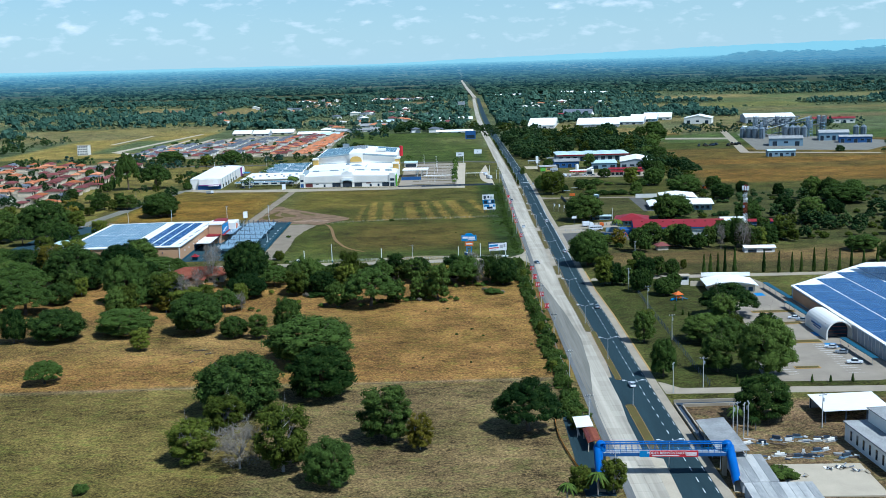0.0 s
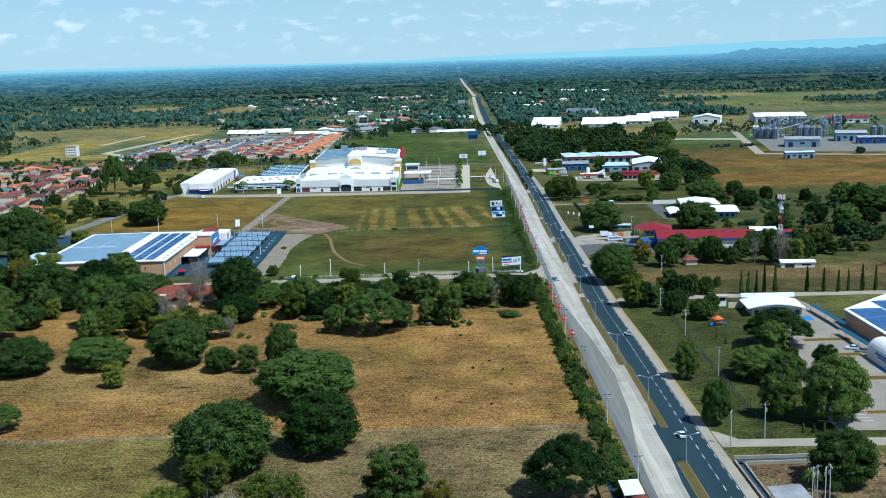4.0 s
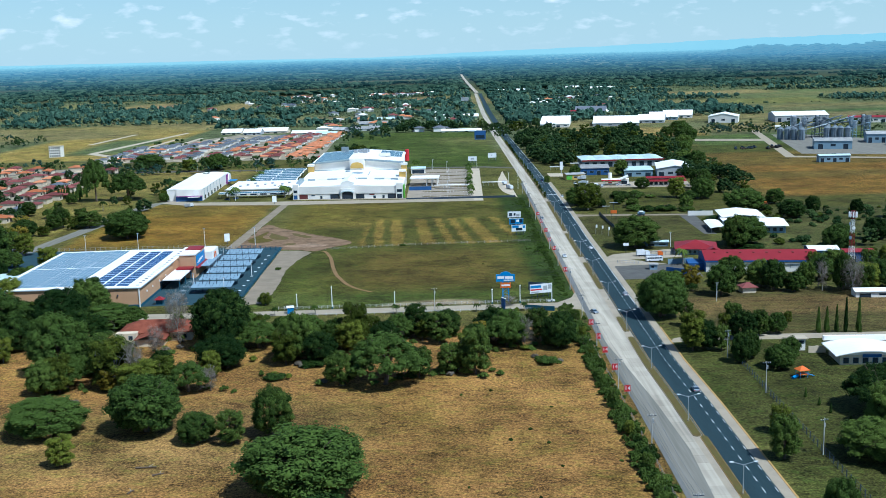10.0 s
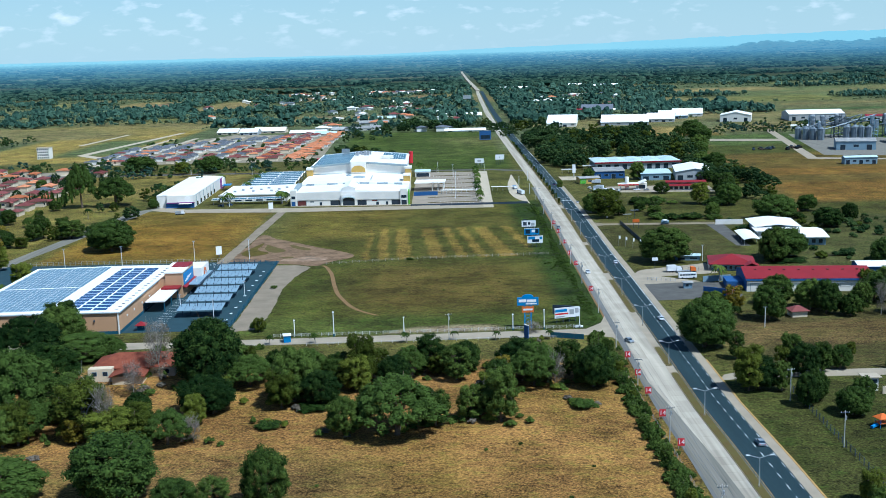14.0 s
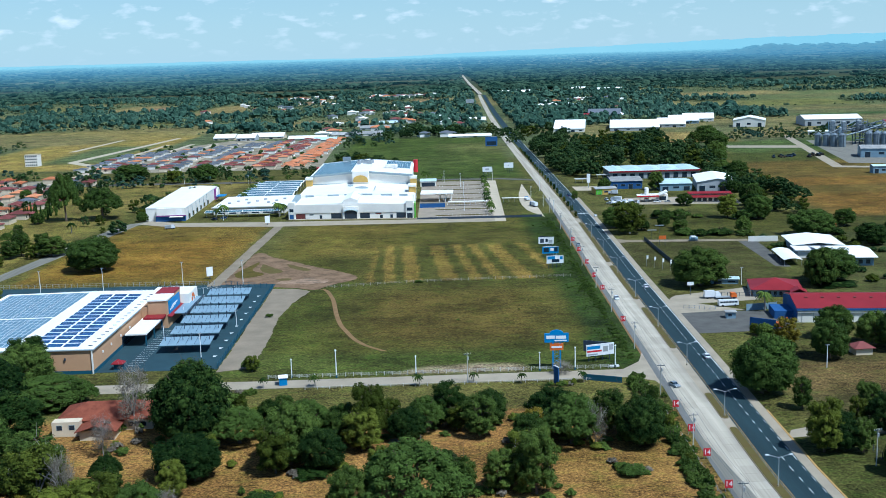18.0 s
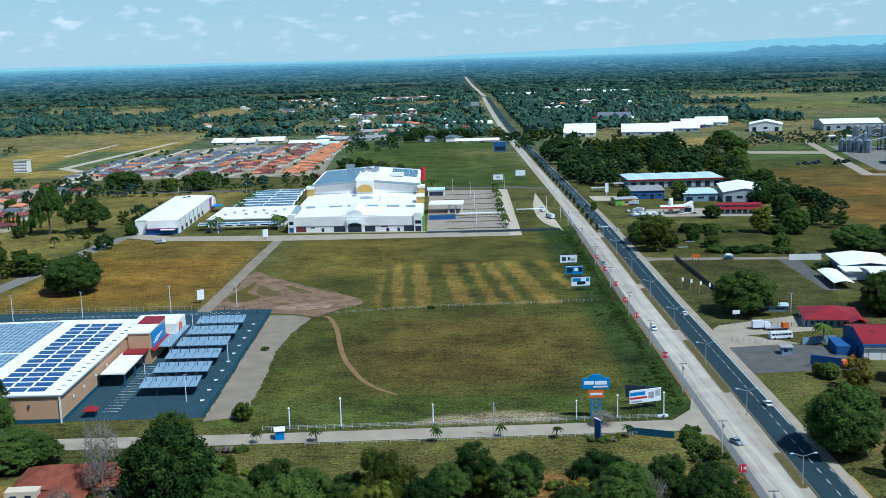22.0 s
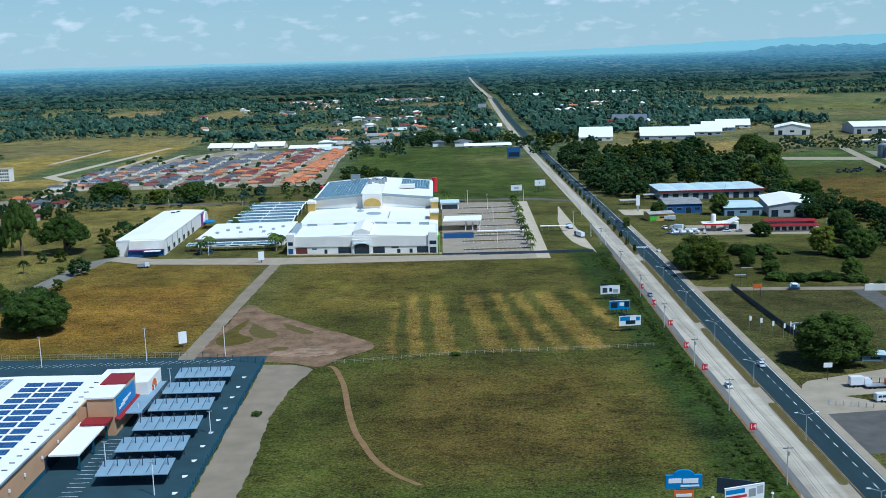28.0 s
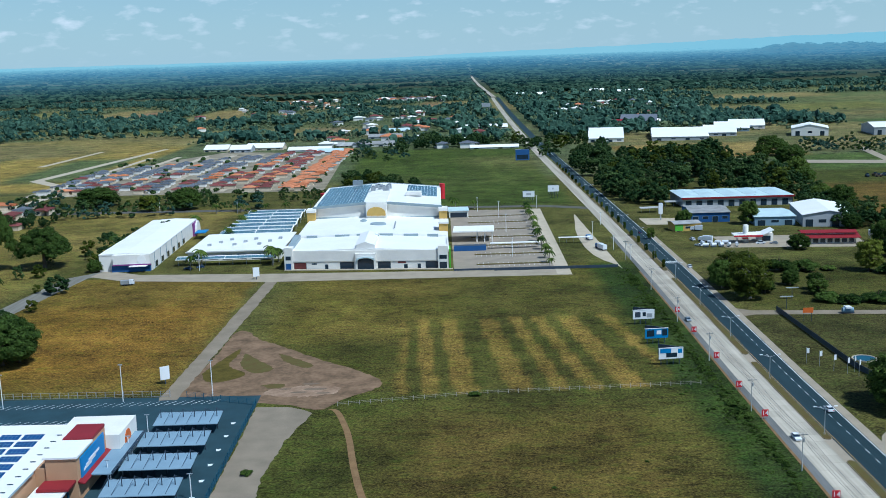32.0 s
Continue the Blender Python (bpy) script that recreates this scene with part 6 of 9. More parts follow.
# pylon sign by the side road
py = thing("pylon_sign", 14.0, 569, 0, "tall pylon sign, blue board over orange board on blue lattice legs", "sign")
part("board", Mesh().box(-4.1, -0.35, 9.2, 4.1, 0.35, 12.3).profile_y([(2.3 * math.cos(math.pi * k / 12), 12.3 + 1.2 * math.sin(math.pi * k / 12)) for k in range(13)], -0.35, 0.35), SIGN_BLUE, py, "blue board with white bars")
for a, b, z0, z1 in ((-3.5, -0.6, 10.5, 11.6), (-0.3, 3.2, 10.4, 11.5), (-0.8, 3.4, 9.6, 10.0)):
    part("sign_bar", Mesh().box(a, -0.42, z0, b, -0.35, z1), SIGN_WHITE, py)
part("lower_board", Mesh().box(-2.3, -0.3, 6.4, 2.3, 0.3, 8.7), ORANGE, py, "orange board with white bars")
part("sign_bar", Mesh().box(-1.8, -0.37, 7.2, 1.8, -0.3, 7.9), SIGN_WHITE, py)
for s in (-1, 1):
    part("leg", Mesh().box(s * 1.25 - 0.25, -0.25, 0, s * 1.25 + 0.25, 0.25, 9.2), SIGN_BLUE, py)
for k in range(4):
    part("brace", Mesh().tube((-1.25, 0, 0.4 + 1.5 * k), (1.25, 0, 1.9 + 1.5 * k), 0.07).tube((1.25, 0, 0.4 + 1.5 * k), (-1.25, 0, 1.9 + 1.5 * k), 0.07), SIGN_BLUE, py)


def billboard(x, y, yaw, w, h, z, label, face, marks, open_angle=38):
    ob = thing("billboard", x, y, yaw, label, "billboard", "billboards by the highway")
    for s in (0, 1):
        rot = Matrix.Rotation(radians(0 if s == 0 else 180 - open_angle), 4, "Z")
        pn = part("panel" if s == 0 else "rear_panel", Mesh().box(0, -0.12, z, w, 0.12, z + h), face if s == 0 else STEEL_DK, ob)
        pn.matrix_basis = (Matrix.Translation((0, 0, 0)) if s == 0 else Matrix.Translation((w * 0.98, 0.5, 0)) @ Matrix.Rotation(radians(180 - open_angle), 4, "Z"))
        if s == 0:
            for a, b, c, d, mt in marks:
                part("picture_block", Mesh().box(a * w, -0.16, z + c * h, b * w, -0.12, z + d * h), mt, pn)
            part("top_rail", Mesh().box(-0.1, -0.2, z + h, w + 0.1, 0.2, z + h + 0.15), SIGN_WHITE, pn)
        else:
            for k in range(5):
                part("rib", Mesh().box(w * (k + 0.5) / 5 - 0.08, -0.3, z * 0.5, w * (k + 0.5) / 5 + 0.08, -0.12, z + h), STEEL, pn)
    for k in range(4):
        part("post", Mesh().tube((w * (k + 0.4) / 4, 0.25, 0), (w * (k + 0.4) / 4, 0.25, z + h * 0.9), 0.14), STEEL_DK, ob)
    return ob


billboard(25.0, 575.0, 16, 10.4, 3.9, 2.0, "white billboard with red and blue picture beside the junction", SIGN_WHITE, [(0.02, 0.5, 0.62, 0.9, SIGN_BLUE), (0.02, 0.55, 0.34, 0.5, RED), (0.6, 0.78, 0.3, 0.8, STEEL), (0.82, 0.97, 0.4, 0.9, WALL_GREY), (0.05, 0.4, 0.08, 0.2, STEEL)])
billboard(30.5, 797, 4, 8.6, 3.6, 2.2, "white billboard with dark figures", SIGN_WHITE, [(0.1, 0.35, 0.2, 0.8, STEEL_DK), (0.45, 0.6, 0.3, 0.75, GLASS), (0.65, 0.9, 0.15, 0.6, STEEL)])
billboard(29.6, 768, 4, 8.6, 3.6, 2.2, "light blue billboard with dark pictures", SIGN_BLUE, [(0.08, 0.4, 0.2, 0.85, GLASS), (0.5, 0.7, 0.4, 0.8, SIGN_WHITE), (0.74, 0.95, 0.25, 0.9, GLASS)])
billboard(29.0, 741, 6, 8.6, 3.8, 2.2, "white and blue billboard with a dark car picture", SIGN_WHITE, [(0.05, 0.5, 0.55, 0.95, SIGN_BLUE), (0.3, 0.75, 0.15, 0.55, GLASS), (0.78, 0.95, 0.5, 0.9, SIGN_BLUE)])
billboard(16.5, 1154, 0, 8.5, 4.2, 4.5, "white billboard on tall posts", SIGN_WHITE, [(0.3, 0.7, 0.3, 0.7, WALL_GREY)])
billboard(37, 1176, 6, 8.5, 4.6, 5.0, "white billboard on tall posts beside the highway", SIGN_WHITE, [(0.4, 0.5, 0.35, 0.6, STEEL)])
billboard(41.5, 2395, 0, 16, 7, 12, "grey billboard high over the far trees", WALL_GREY, [(0.1, 0.9, 0.2, 0.8, STEEL)])
billboard(34.5, 1462, 0, 14, 11, 1.2, "dark blue panel board by the highway", WALL_BLUE, [(0.1, 0.9, 0.1, 0.5, GLASS)])
blue_board = thing("info_board", 11.8, 551, -60, "dark blue upright info board beside the lane", "sign")
part("panel", Mesh().box(-1.3, -0.15, 0.3, 1.3, 0.15, 6.0), WALL_BLUE, blue_board)
part("frame", Mesh().box(-1.4, -0.2, 6.0, 1.4, 0.2, 6.2), SIGN_WHITE, blue_board)
gs = thing("gate_sign", -139, 738, 30, "upright white sign beside the gravel road", "sign")
part("panel", Mesh().box(-1.6, -0.15, 1.6, 1.6, 0.15, 6.2), SIGN_WHITE, gs)
part("post", Mesh().tube((0, 0, 0), (0, 0, 1.6), 0.2), STEEL_DK, gs)
gs2 = copy_thing(gs, pose(-136.5, 909, 0, 0, 0, 20))

# lamp posts round the store and along the lane
post0 = None
for x, y, h in ((-148.2, 720.2, 12.5), (-185.2, 716, 11.5), (-214, 713, 11.5), (-120, 723.5, 12), (-131.8, 651, 7), (-131.4, 668.5, 7), (-130.9, 686, 7), (-131.6, 617, 7), (-113, 596, 9), (-108, 640, 7)):
    if post0 is None:
        post0 = thing("lamp_post", x, y, 0, "tall pale lamp post with small twin heads", "lamp post", "car park lamp posts")
        part("pole", Mesh().tube((0, 0, 0), (0, 0, 0.985), 0.16, 0.11, 8), SIGN_WHITE, post0)
        part("head", Mesh().box(-0.7, -0.15, 0.975, 0.7, 0.15, 1.0), STEEL, post0)
        post0.matrix_basis = at(x, y, 0, 1.0, h)
    else:
        o = copy_thing(post0, pose(x, y, 0))
        o.matrix_basis = at(x, y, 0, 1.0, h)
wp0 = None
for x, y, h in ((-76.2, 568, 6.5), (-34, 567.5, 6.5), (8.0, 567, 6.5), (-60.8, 565.5, 10), (20.0, 566.8, 8), (33.8, 568, 8)):
    if wp0 is None:
        wp0 = thing("lane_post", x, y, 0, "white lamp post with a lantern cap along the lane", "lamp post", "lane lamp posts")
        part("pole", Mesh().tube((0, 0, 0.06), (0, 0, 0.93), 0.2, 0.16, 8), SIGN_WHITE, wp0)
        part("base", Mesh().cone_stack(0, 0, [(0.32, 0), (0.32, 0.08), (0.2, 0.1)], 8), BAND_BLUE, wp0)
        part("lantern", Mesh().cone_stack(0, 0, [(0.15, 0.93), (0.4, 0.95), (0.1, 1.0)], 8), SIGN_WHITE, wp0)
        wp0.matrix_basis = at(x, y, 0, 1.0, h)
    else:
        o = copy_thing(wp0, pose(x, y, 0))
        o.matrix_basis = at(x, y, 0, 1.0, h)
up = copy_thing(p0, pose(-16.8, 556.0, 0, 0, 0, 20))
white_bin = thing("concrete_planter", 33.6, 568.6, 10, "white concrete trough at the foot of the lane post", "planter")
part("trough", Mesh().box(-1.6, -0.5, 0, 1.6, 0.5, 0.6), SIGN_WHITE, white_bin)

# fences
def fence(name, pts, step, h, label, post, rails, board=None):
    ob = thing(name, 0, 0, 0, label, "fence")
    me = Mesh().box(-0.09, -0.09, 0, 0.09, 0.09, h).data("post", post)
    for (x0, y0), (x1, y1) in zip(pts[:-1], pts[1:]):
        ln = math.hypot(x1 - x0, y1 - y0)
        n = max(1, int(ln / step))
        for k in range(n + 1):
            o = part("post", me, None, ob)
            o.matrix_basis = pose(x0 + (x1 - x0) * k / n, y0 + (y1 - y0) * k / n, 0)
        m = Mesh()
        for z in rails:
            m.tube((x0, y0, z), (x1, y1, z), 0.035, 0.035, 4)
        part("wire" if board is None else "mesh_panel", m, post, ob)
        if board:
            d = ((y1 - y0) / ln * 0.03, -(x1 - x0) / ln * 0.03)
            part("screen", Mesh().prism([(x0 - d[0], y0 - d[1]), (x1 - d[0], y1 - d[1]), (x1 + d[0], y1 + d[1]), (x0 + d[0], y0 + d[1])], 0.1, h * 0.92), board, ob)
    return ob


fence("lane_fence", [(-84, 566.5), (34, 567.5)], 2.6, 1.4, "low pale concrete post fence along the meadow", POLE, (0.5, 0.9, 1.25))
fence("lane_guard", [(-70, 553.6), (30, 554.4)], 4.0, 1.0, "low pale rail fence on the south side of the lane", POLE, (0.5, 0.85))
fence("meadow_fence", [(-78, 709), (-34, 716), (38, 719)], 3.2, 1.4, "old wooden post fence between the two meadows", BARK_PALE, (0.6, 1.1))
fence("store_fence", [(-104, 581), (-104, 712), (-128, 722)], 3.0, 2.2, "dark green mesh fence round the store's car park", BAND_BLUE, (0.1, 0.5, 0.9, 1.3, 1.7, 2.1))
fence("store_rear_fence", [(-134, 724), (-262, 729)], 3.0, 2.0, "steel mesh fence behind the store", STEEL, (0.1, 1.0, 1.9))
fence("pasture_fence", [(40.5, 340), (40.8, 430), (40.6, 545)], 3.0, 1.3, "thin wooden post fence between pasture and highway", BARK_PALE, (0.6, 1.1))
fence("park_fence", [(88, 486), (86.5, 437), (85.4, 385), (84.6, 340), (84.6, 328)], 3.0, 2.0, "dark chain-link fence through the park", STEEL_DK, (0.1, 1.0, 1.9))
fence("depot_fence", [(92, 812), (92.4, 733), (96, 700)], 3.0, 2.2, "dark steel picket fence of the display yard", STEEL_DK, (0.2, 1.2, 2.1), STEEL_DK)
fence("mall_front_fence", [(-38, 912.5), (44, 911)], 3.0, 1.6, "low dark railing below the mall's car park", STEEL_DK, (0.15, 0.8, 1.5), STEEL_DK)
part("plinth", Mesh().box(-38, 912.1, 0, 44, 912.4, 0.5), CONC_PALE, bpy.data.objects["mall_front_fence"])
screen = thing("screen_fence", 27, 553, -22, "low dark green screen fence at the lane's mouth", "fence")
part("screen", Mesh().box(-6.5, -0.06, 0, 6.5, 0.06, 2.0), BAND_BLUE, screen)

# ---- footbridge over the highway ----
fb = thing("footbridge", 54.5, 255.5, -4.2, "blue-sheeted footbridge over the highway with a red banner", "footbridge")
part("deck", Mesh().box(-15.8, -1.1, 5.6, 15.8, 1.1, 6.2), WALL_GREY, fb, "concrete deck")
for s in (-1, 1):
    part("girder", Mesh().box(-15.8, s * 1.15 - 0.08, 5.4, 15.8, s * 1.15 + 0.08, 6.3), WALL_BLUE, fb)
    part("rail", Mesh().tube((-15.8, s * 1.1, 7.3), (15.8, s * 1.1, 7.3), 0.05).tube((-15.8, s * 1.1, 6.8), (15.8, s * 1.1, 6.8), 0.04), SIGN_BLUE, fb)
    part("top_tube", Mesh().tube((-15.8, s * 0.75, 8.6), (15.8, s * 0.75, 8.6), 0.22, 0.22, 8), PLASTIC_BLUE, fb)
for k in range(22):
    x = -15.4 + k * 1.467
    part("hoop", Mesh().tube((x, -1.1, 6.2), (x, -1.0, 8.0), 0.05).tube((x, -1.0, 8.0), (x, -0.4, 8.7), 0.05).tube((x, -0.4, 8.7), (x, 0.4, 8.7), 0.05).tube((x, 0.4, 8.7), (x, 1.0, 8.0), 0.05).tube((x, 1.0, 8.0), (x, 1.1, 6.2), 0.05), PLASTIC_BLUE, fb)
bn = part("banner", Mesh().box(-6.2, -1.42, 5.3, 8.4, -1.36, 7.0), RED, fb, "red and blue banner with white lettering")
part("banner_left", Mesh().box(-6.3, -1.46, 5.3, -3.8, -1.40, 7.0), SIGN_BLUE, bn)
letters(bn, "PODER REINVENTARTE", 0.95, (0.5, -1.48, 6.35), (90, 0, 0), SIGN_WHITE)
part("small_print", Mesh().box(-3.2, -1.48, 5.55, 3.6, -1.43, 5.75), SIGN_WHITE, bn)
part("small_print", Mesh().box(5.4, -1.48, 6.2, 8.0, -1.43, 6.5).box(5.4, -1.48, 5.7, 8.0, -1.43, 5.95), SIGN_WHITE, bn)
for s in (-1, 1):
    part("pier", Mesh().box(s * 15.2 - 0.5, -0.8, 0, s * 15.2 + 0.5, 0.8, 5.5), CONCRETE, fb)
    part("stair_flight", Mesh().profile_y([(s * 15.9, 5.6), (s * 15.9, 6.1), (s * 17.2, 6.1), (s * 17.2, 5.6)] if s > 0 else [(s * 17.2, 5.6), (s * 17.2, 6.1), (s * 15.9, 6.1), (s * 15.9, 5.6)], -1.1, 1.1), CONCRETE, fb)
    fl = Mesh().profile_x([(0.8, 6.1), (0.8, 5.6), (-10.5, 0.1), (-11.2, 0.1)], s * 16.6 - 1.0, s * 16.6 + 1.0)
    part("stair", fl, CONCRETE, fb)
    tb = Mesh()
    for k in range(10):
        u = k / 9
        c = (s * 16.6, 0.9 - u * 10.8, 7.1 - u * 5.6)
        ring = [(c[0] + 1.15 * math.cos(math.pi * j / 8), c[1], c[2] + 1.35 * math.sin(math.pi * j / 8) - 0.3) for j in range(9)]
        tb.v.extend(ring)
        if k:
            tb.f.extend([(9 * k - 9 + j, 9 * k - 8 + j, 9 * k + 1 + j, 9 * k + j) for j in range(8)])
    part("stair_cover", tb, PLASTIC_BLUE, fb, "blue plastic sheeting over hoops", True)
    dr = Mesh().cone_stack(s * 15.9, 0.6, [(1.25, 4.2), (1.35, 6.0), (1.3, 8.2), (0.7, 8.9)], 12)
    part("tower_cover", dr, PLASTIC_BLUE, fb, "", True)

sh = thing("bus_shelter", 38.2, 283.3, 0, "bus shelter with a white sheet roof beside the lay-by", "bus shelter")
part("roof", Mesh().profile_y([(-2.4, 3.2), (2.4, 3.5), (2.4, 3.65), (-2.4, 3.35)], 0, 9.0), ROOF_W, sh)
for a in (-2.0, 2.0):
    for b in (0.8, 8.0):
        part("post", Mesh().tube((a, b, 0), (a, b, 3.25), 0.08), STEEL, sh)
part("bench", Mesh().box(-1.6, 1.5, 0.4, -1.1, 7.5, 0.5).box(-1.5, 2, 0, -1.3, 2.2, 0.4).box(-1.5, 7, 0, -1.3, 7.2, 0.4), POLE, sh)
tiled = thing("tiled_shelter", 39.4, 272.5, 0, "shelter roofed with weathered red tiles", "bus shelter")
part("roof", Mesh().gable_y(-1.9, 0, 1.9, 11, 2.6, 0.7, 0.2), ROOF_RUST, tiled)
part("tile_band", (lambda m: [m.box(-1.9 + 0.1, 0.3 + 0.75 * k, 2.85, -0.1, 0.55 + 0.75 * k, 3.3) for k in range(14)] and m)(Mesh()), ROOF_MAROON, tiled)
for a in (-1.6, 1.6):
    for b in (0.6, 10.2):
        part("post", Mesh().box(a - 0.12, b - 0.12, 0, a + 0.12, b + 0.12, 2.65), WALL_CREAM, tiled)
bar = thing("barrier_net", 0, 0, 0, "sagging orange plastic net round the lay-by", "barrier")
net = [(33.2, 322), (33.6, 310), (31.2, 296), (31.0, 284), (32.0, 272), (33.2, 262), (35.6, 254), (38.4, 250), (41.0, 249)]
for (ax, ay), (bx, by) in zip(net[:-1], net[1:]):
    part("net_panel", Mesh().add([(ax, ay, 0.1), (bx, by, 0.1), (bx, by, 1.0), ((ax + bx) / 2, (ay + by) / 2, 0.8), (ax, ay, 1.0), (ax + 0.05, ay, 0.1), (bx + 0.05, by, 0.1), (bx + 0.05, by, 1.0), ((ax + bx) / 2 + 0.05, (ay + by) / 2, 0.8), (ax + 0.05, ay, 1.0)],
                                 [(0, 1, 2, 3, 4), (9, 8, 7, 6, 5), (4, 3, 8, 9), (3, 2, 7, 8)]), NET, bar)
    part("stake", Mesh().tube((bx, by, 0), (bx, by, 1.15), 0.05), BARK, bar)
canopy = thing("roadside_canopy", 72.6, 257, 0, "wide grey sheet canopy on posts beside the highway", "canopy")
part("roof", Mesh().profile_y([(-3.6, 4.6), (4.2, 5.2), (4.2, 5.4), (-3.6, 4.8)], 0, 25.5), ROOF_GREY, canopy)
for a in (-3.0, 3.6):
    for b in (1, 9, 17, 24):
        part("post", Mesh().tube((a, b, 0), (a, b, 4.65), 0.12), STEEL, canopy)
part("rear_wall", Mesh().box(4.0, 0.4, 0, 4.2, 25, 3.0), WALL_GREY, canopy)
canal = thing("drain_channel", 69.5, 288, 0, "dark concrete drain beside the side road", "drain", kind="structure")
part("channel_wall", Mesh().box(-0.4, -12, 0, 0.0, 22, 0.7).box(1.6, -12, 0, 2.0, 20, 0.7), CONCRETE, canal)
part("channel_bed", Mesh().box(0.0, -12, 0.0, 1.6, 22, 0.03), STEEL_DK, canal)
part("channel_wall", Mesh().box(2.0, 20, 0, 26, 20.5, 0.9).box(0, 24, 0, 26, 24.5, 0.9), CONCRETE, canal)
part("channel_bed", Mesh().box(0.0, 20.5, 0.0, 26, 24.0, 0.03), STEEL_DK, canal)

# ---- vehicles ----
VEH = {}


def car(x, y, yaw, paint, label, kind="car", z=0.1):
    key = (kind, paint.name)
    m = pose(x, y, z, 0, 0, yaw)
    if key in VEH:
        o = copy_thing(VEH[key], m)
        o["label"] = label
        return o
    ob = thing("car" if kind != "truck" else "truck", x, y, yaw, label, "car" if kind != "truck" else "truck", "parked and passing vehicles", z)
    L, W = (4.4, 1.75) if kind == "car" else (5.2, 1.85)
    b = L / 2
    if kind == "car":
        prof = [(-b, 0.35), (b, 0.35), (b, 0.75), (b - 0.9, 0.92), (-b + 0.25, 0.98), (-b, 0.8)]
        cab = [(b - 1.3, 0.92), (b - 2.0, 1.45), (-b + 1.0, 1.47), (-b + 0.3, 0.98)]
    else:
        prof = [(-b, 0.45), (b, 0.45), (b, 0.95), (b - 1.2, 1.08), (-b, 1.05)]
        cab = [(b - 1.3, 1.05), (b - 1.9, 1.75), (b - 3.4, 1.77), (b - 3.7, 1.05)]
    part("body", Mesh().profile_x(prof[::-1], -W / 2, W / 2), paint, ob)
    part("cabin", Mesh().profile_x([(y_, z_ - 0.04) for y_, z_ in cab][::-1], -W / 2 + 0.1, W / 2 - 0.1), GLASS, ob)
    rf = [(cab[1][0] + 0.05, cab[1][1] - 0.05), (cab[2][0] - 0.05, cab[2][1] - 0.05), (cab[2][0], cab[2][1] + 0.04), (cab[1][0], cab[1][1] + 0.04)]
    part("roof", Mesh().profile_x(rf, -W / 2 + 0.12, W / 2 - 0.12), paint, ob)
    for sx in (-1, 1):
        for sy in (-1, 1):
            wy = sy * b * 0.62
            wh = part("wheel", Mesh().tube((sx * (W / 2 - 0.2), wy, 0.32), (sx * (W / 2 + 0.01), wy, 0.32), 0.32, 0.32, 12), TYRE, ob)
            part("rim", Mesh().tube((sx * (W / 2 + 0.01), wy, 0.32), (sx * (W / 2 + 0.03), wy, 0.32), 0.19, 0.19, 8), STEEL, wh)
        part("headlight", Mesh().box(sx * 0.62 - 0.2, b - 0.02, 0.58, sx * 0.62 + 0.2, b + 0.02, 0.72), SIGN_WHITE, ob)
        part("tail_light", Mesh().box(sx * 0.66 - 0.16, -b - 0.02, 0.62, sx * 0.66 + 0.16, -b + 0.02, 0.8), RED, ob)
    VEH[key] = ob
    return ob


for x, y, yaw, p, lb, k in ((59.9, 330, 0, CAR_W, "white saloon car driving on the dark carriageway", "car"), (64.9, 441, 0, CAR_S, "silver saloon car on the dark carriageway", "car"),
                            (67.0, 576, 0, CAR_W, "white saloon car on the dark carriageway", "car"), (48.8, 545, 200, CAR_S, "silver car turning out of the side road", "car"),
                            (68.5, 690, 0, CAR_W, "white car on the dark carriageway", "car"), (78.5, 905, 0, CAR_W, "white car on the dark carriageway near the crossing", "car"),
                            (129.8, 410, 80, CAR_W, "white pickup parked in the park's lot", "truck"), (139.5, 412, 75, CAR_W, "white car parked in the park's lot", "car"), (141.5, 408, 75, CAR_S, "silver car parked in the park's lot", "car"),
                            (138.4, 368, 70, CAR_W, "white car parked near the vaulted entrance", "car"), (139.5, 361, 70, CAR_S, "silver car parked near the vaulted entrance", "car"), (139.2, 348, 80, CAR_W, "white pickup parked near the walkway", "truck"),
                            (152, 803, 80, CAR_W, "white pickup parked before the clinic", "truck"), (97, 962, 40, CAR_W, "white car parked by the wayside yard", "car"), (131, 962, 90, CAR_W, "white pickup at the filling station", "truck"),
                            (138, 961, 70, CAR_S, "silver car at the filling station", "car"), (166, 958, 85, CAR_S, "silver car parked by the red-roofed building", "car"), (-172, 944, 90, CAR_B, "dark blue car parked by the arcade", "car"),
                            (-178, 941, 80, CAR_B, "dark car parked by the white store", "car"), (100, 700, 20, CAR_S, "silver pickup parked under the tree", "truck"), (51.5, 668, 180, CAR_W, "white car on the concrete carriageway", "car"),
                            (53.0, 800, 180, CAR_S, "grey car on the concrete carriageway", "car"), (74, 1010, 0, CAR_B, "dark car on the asphalt carriageway", "car"), (98, 980, 10, CAR_W, "white pickup at the wayside yard", "truck")):
    car(x, y, yaw, p, lb, k)


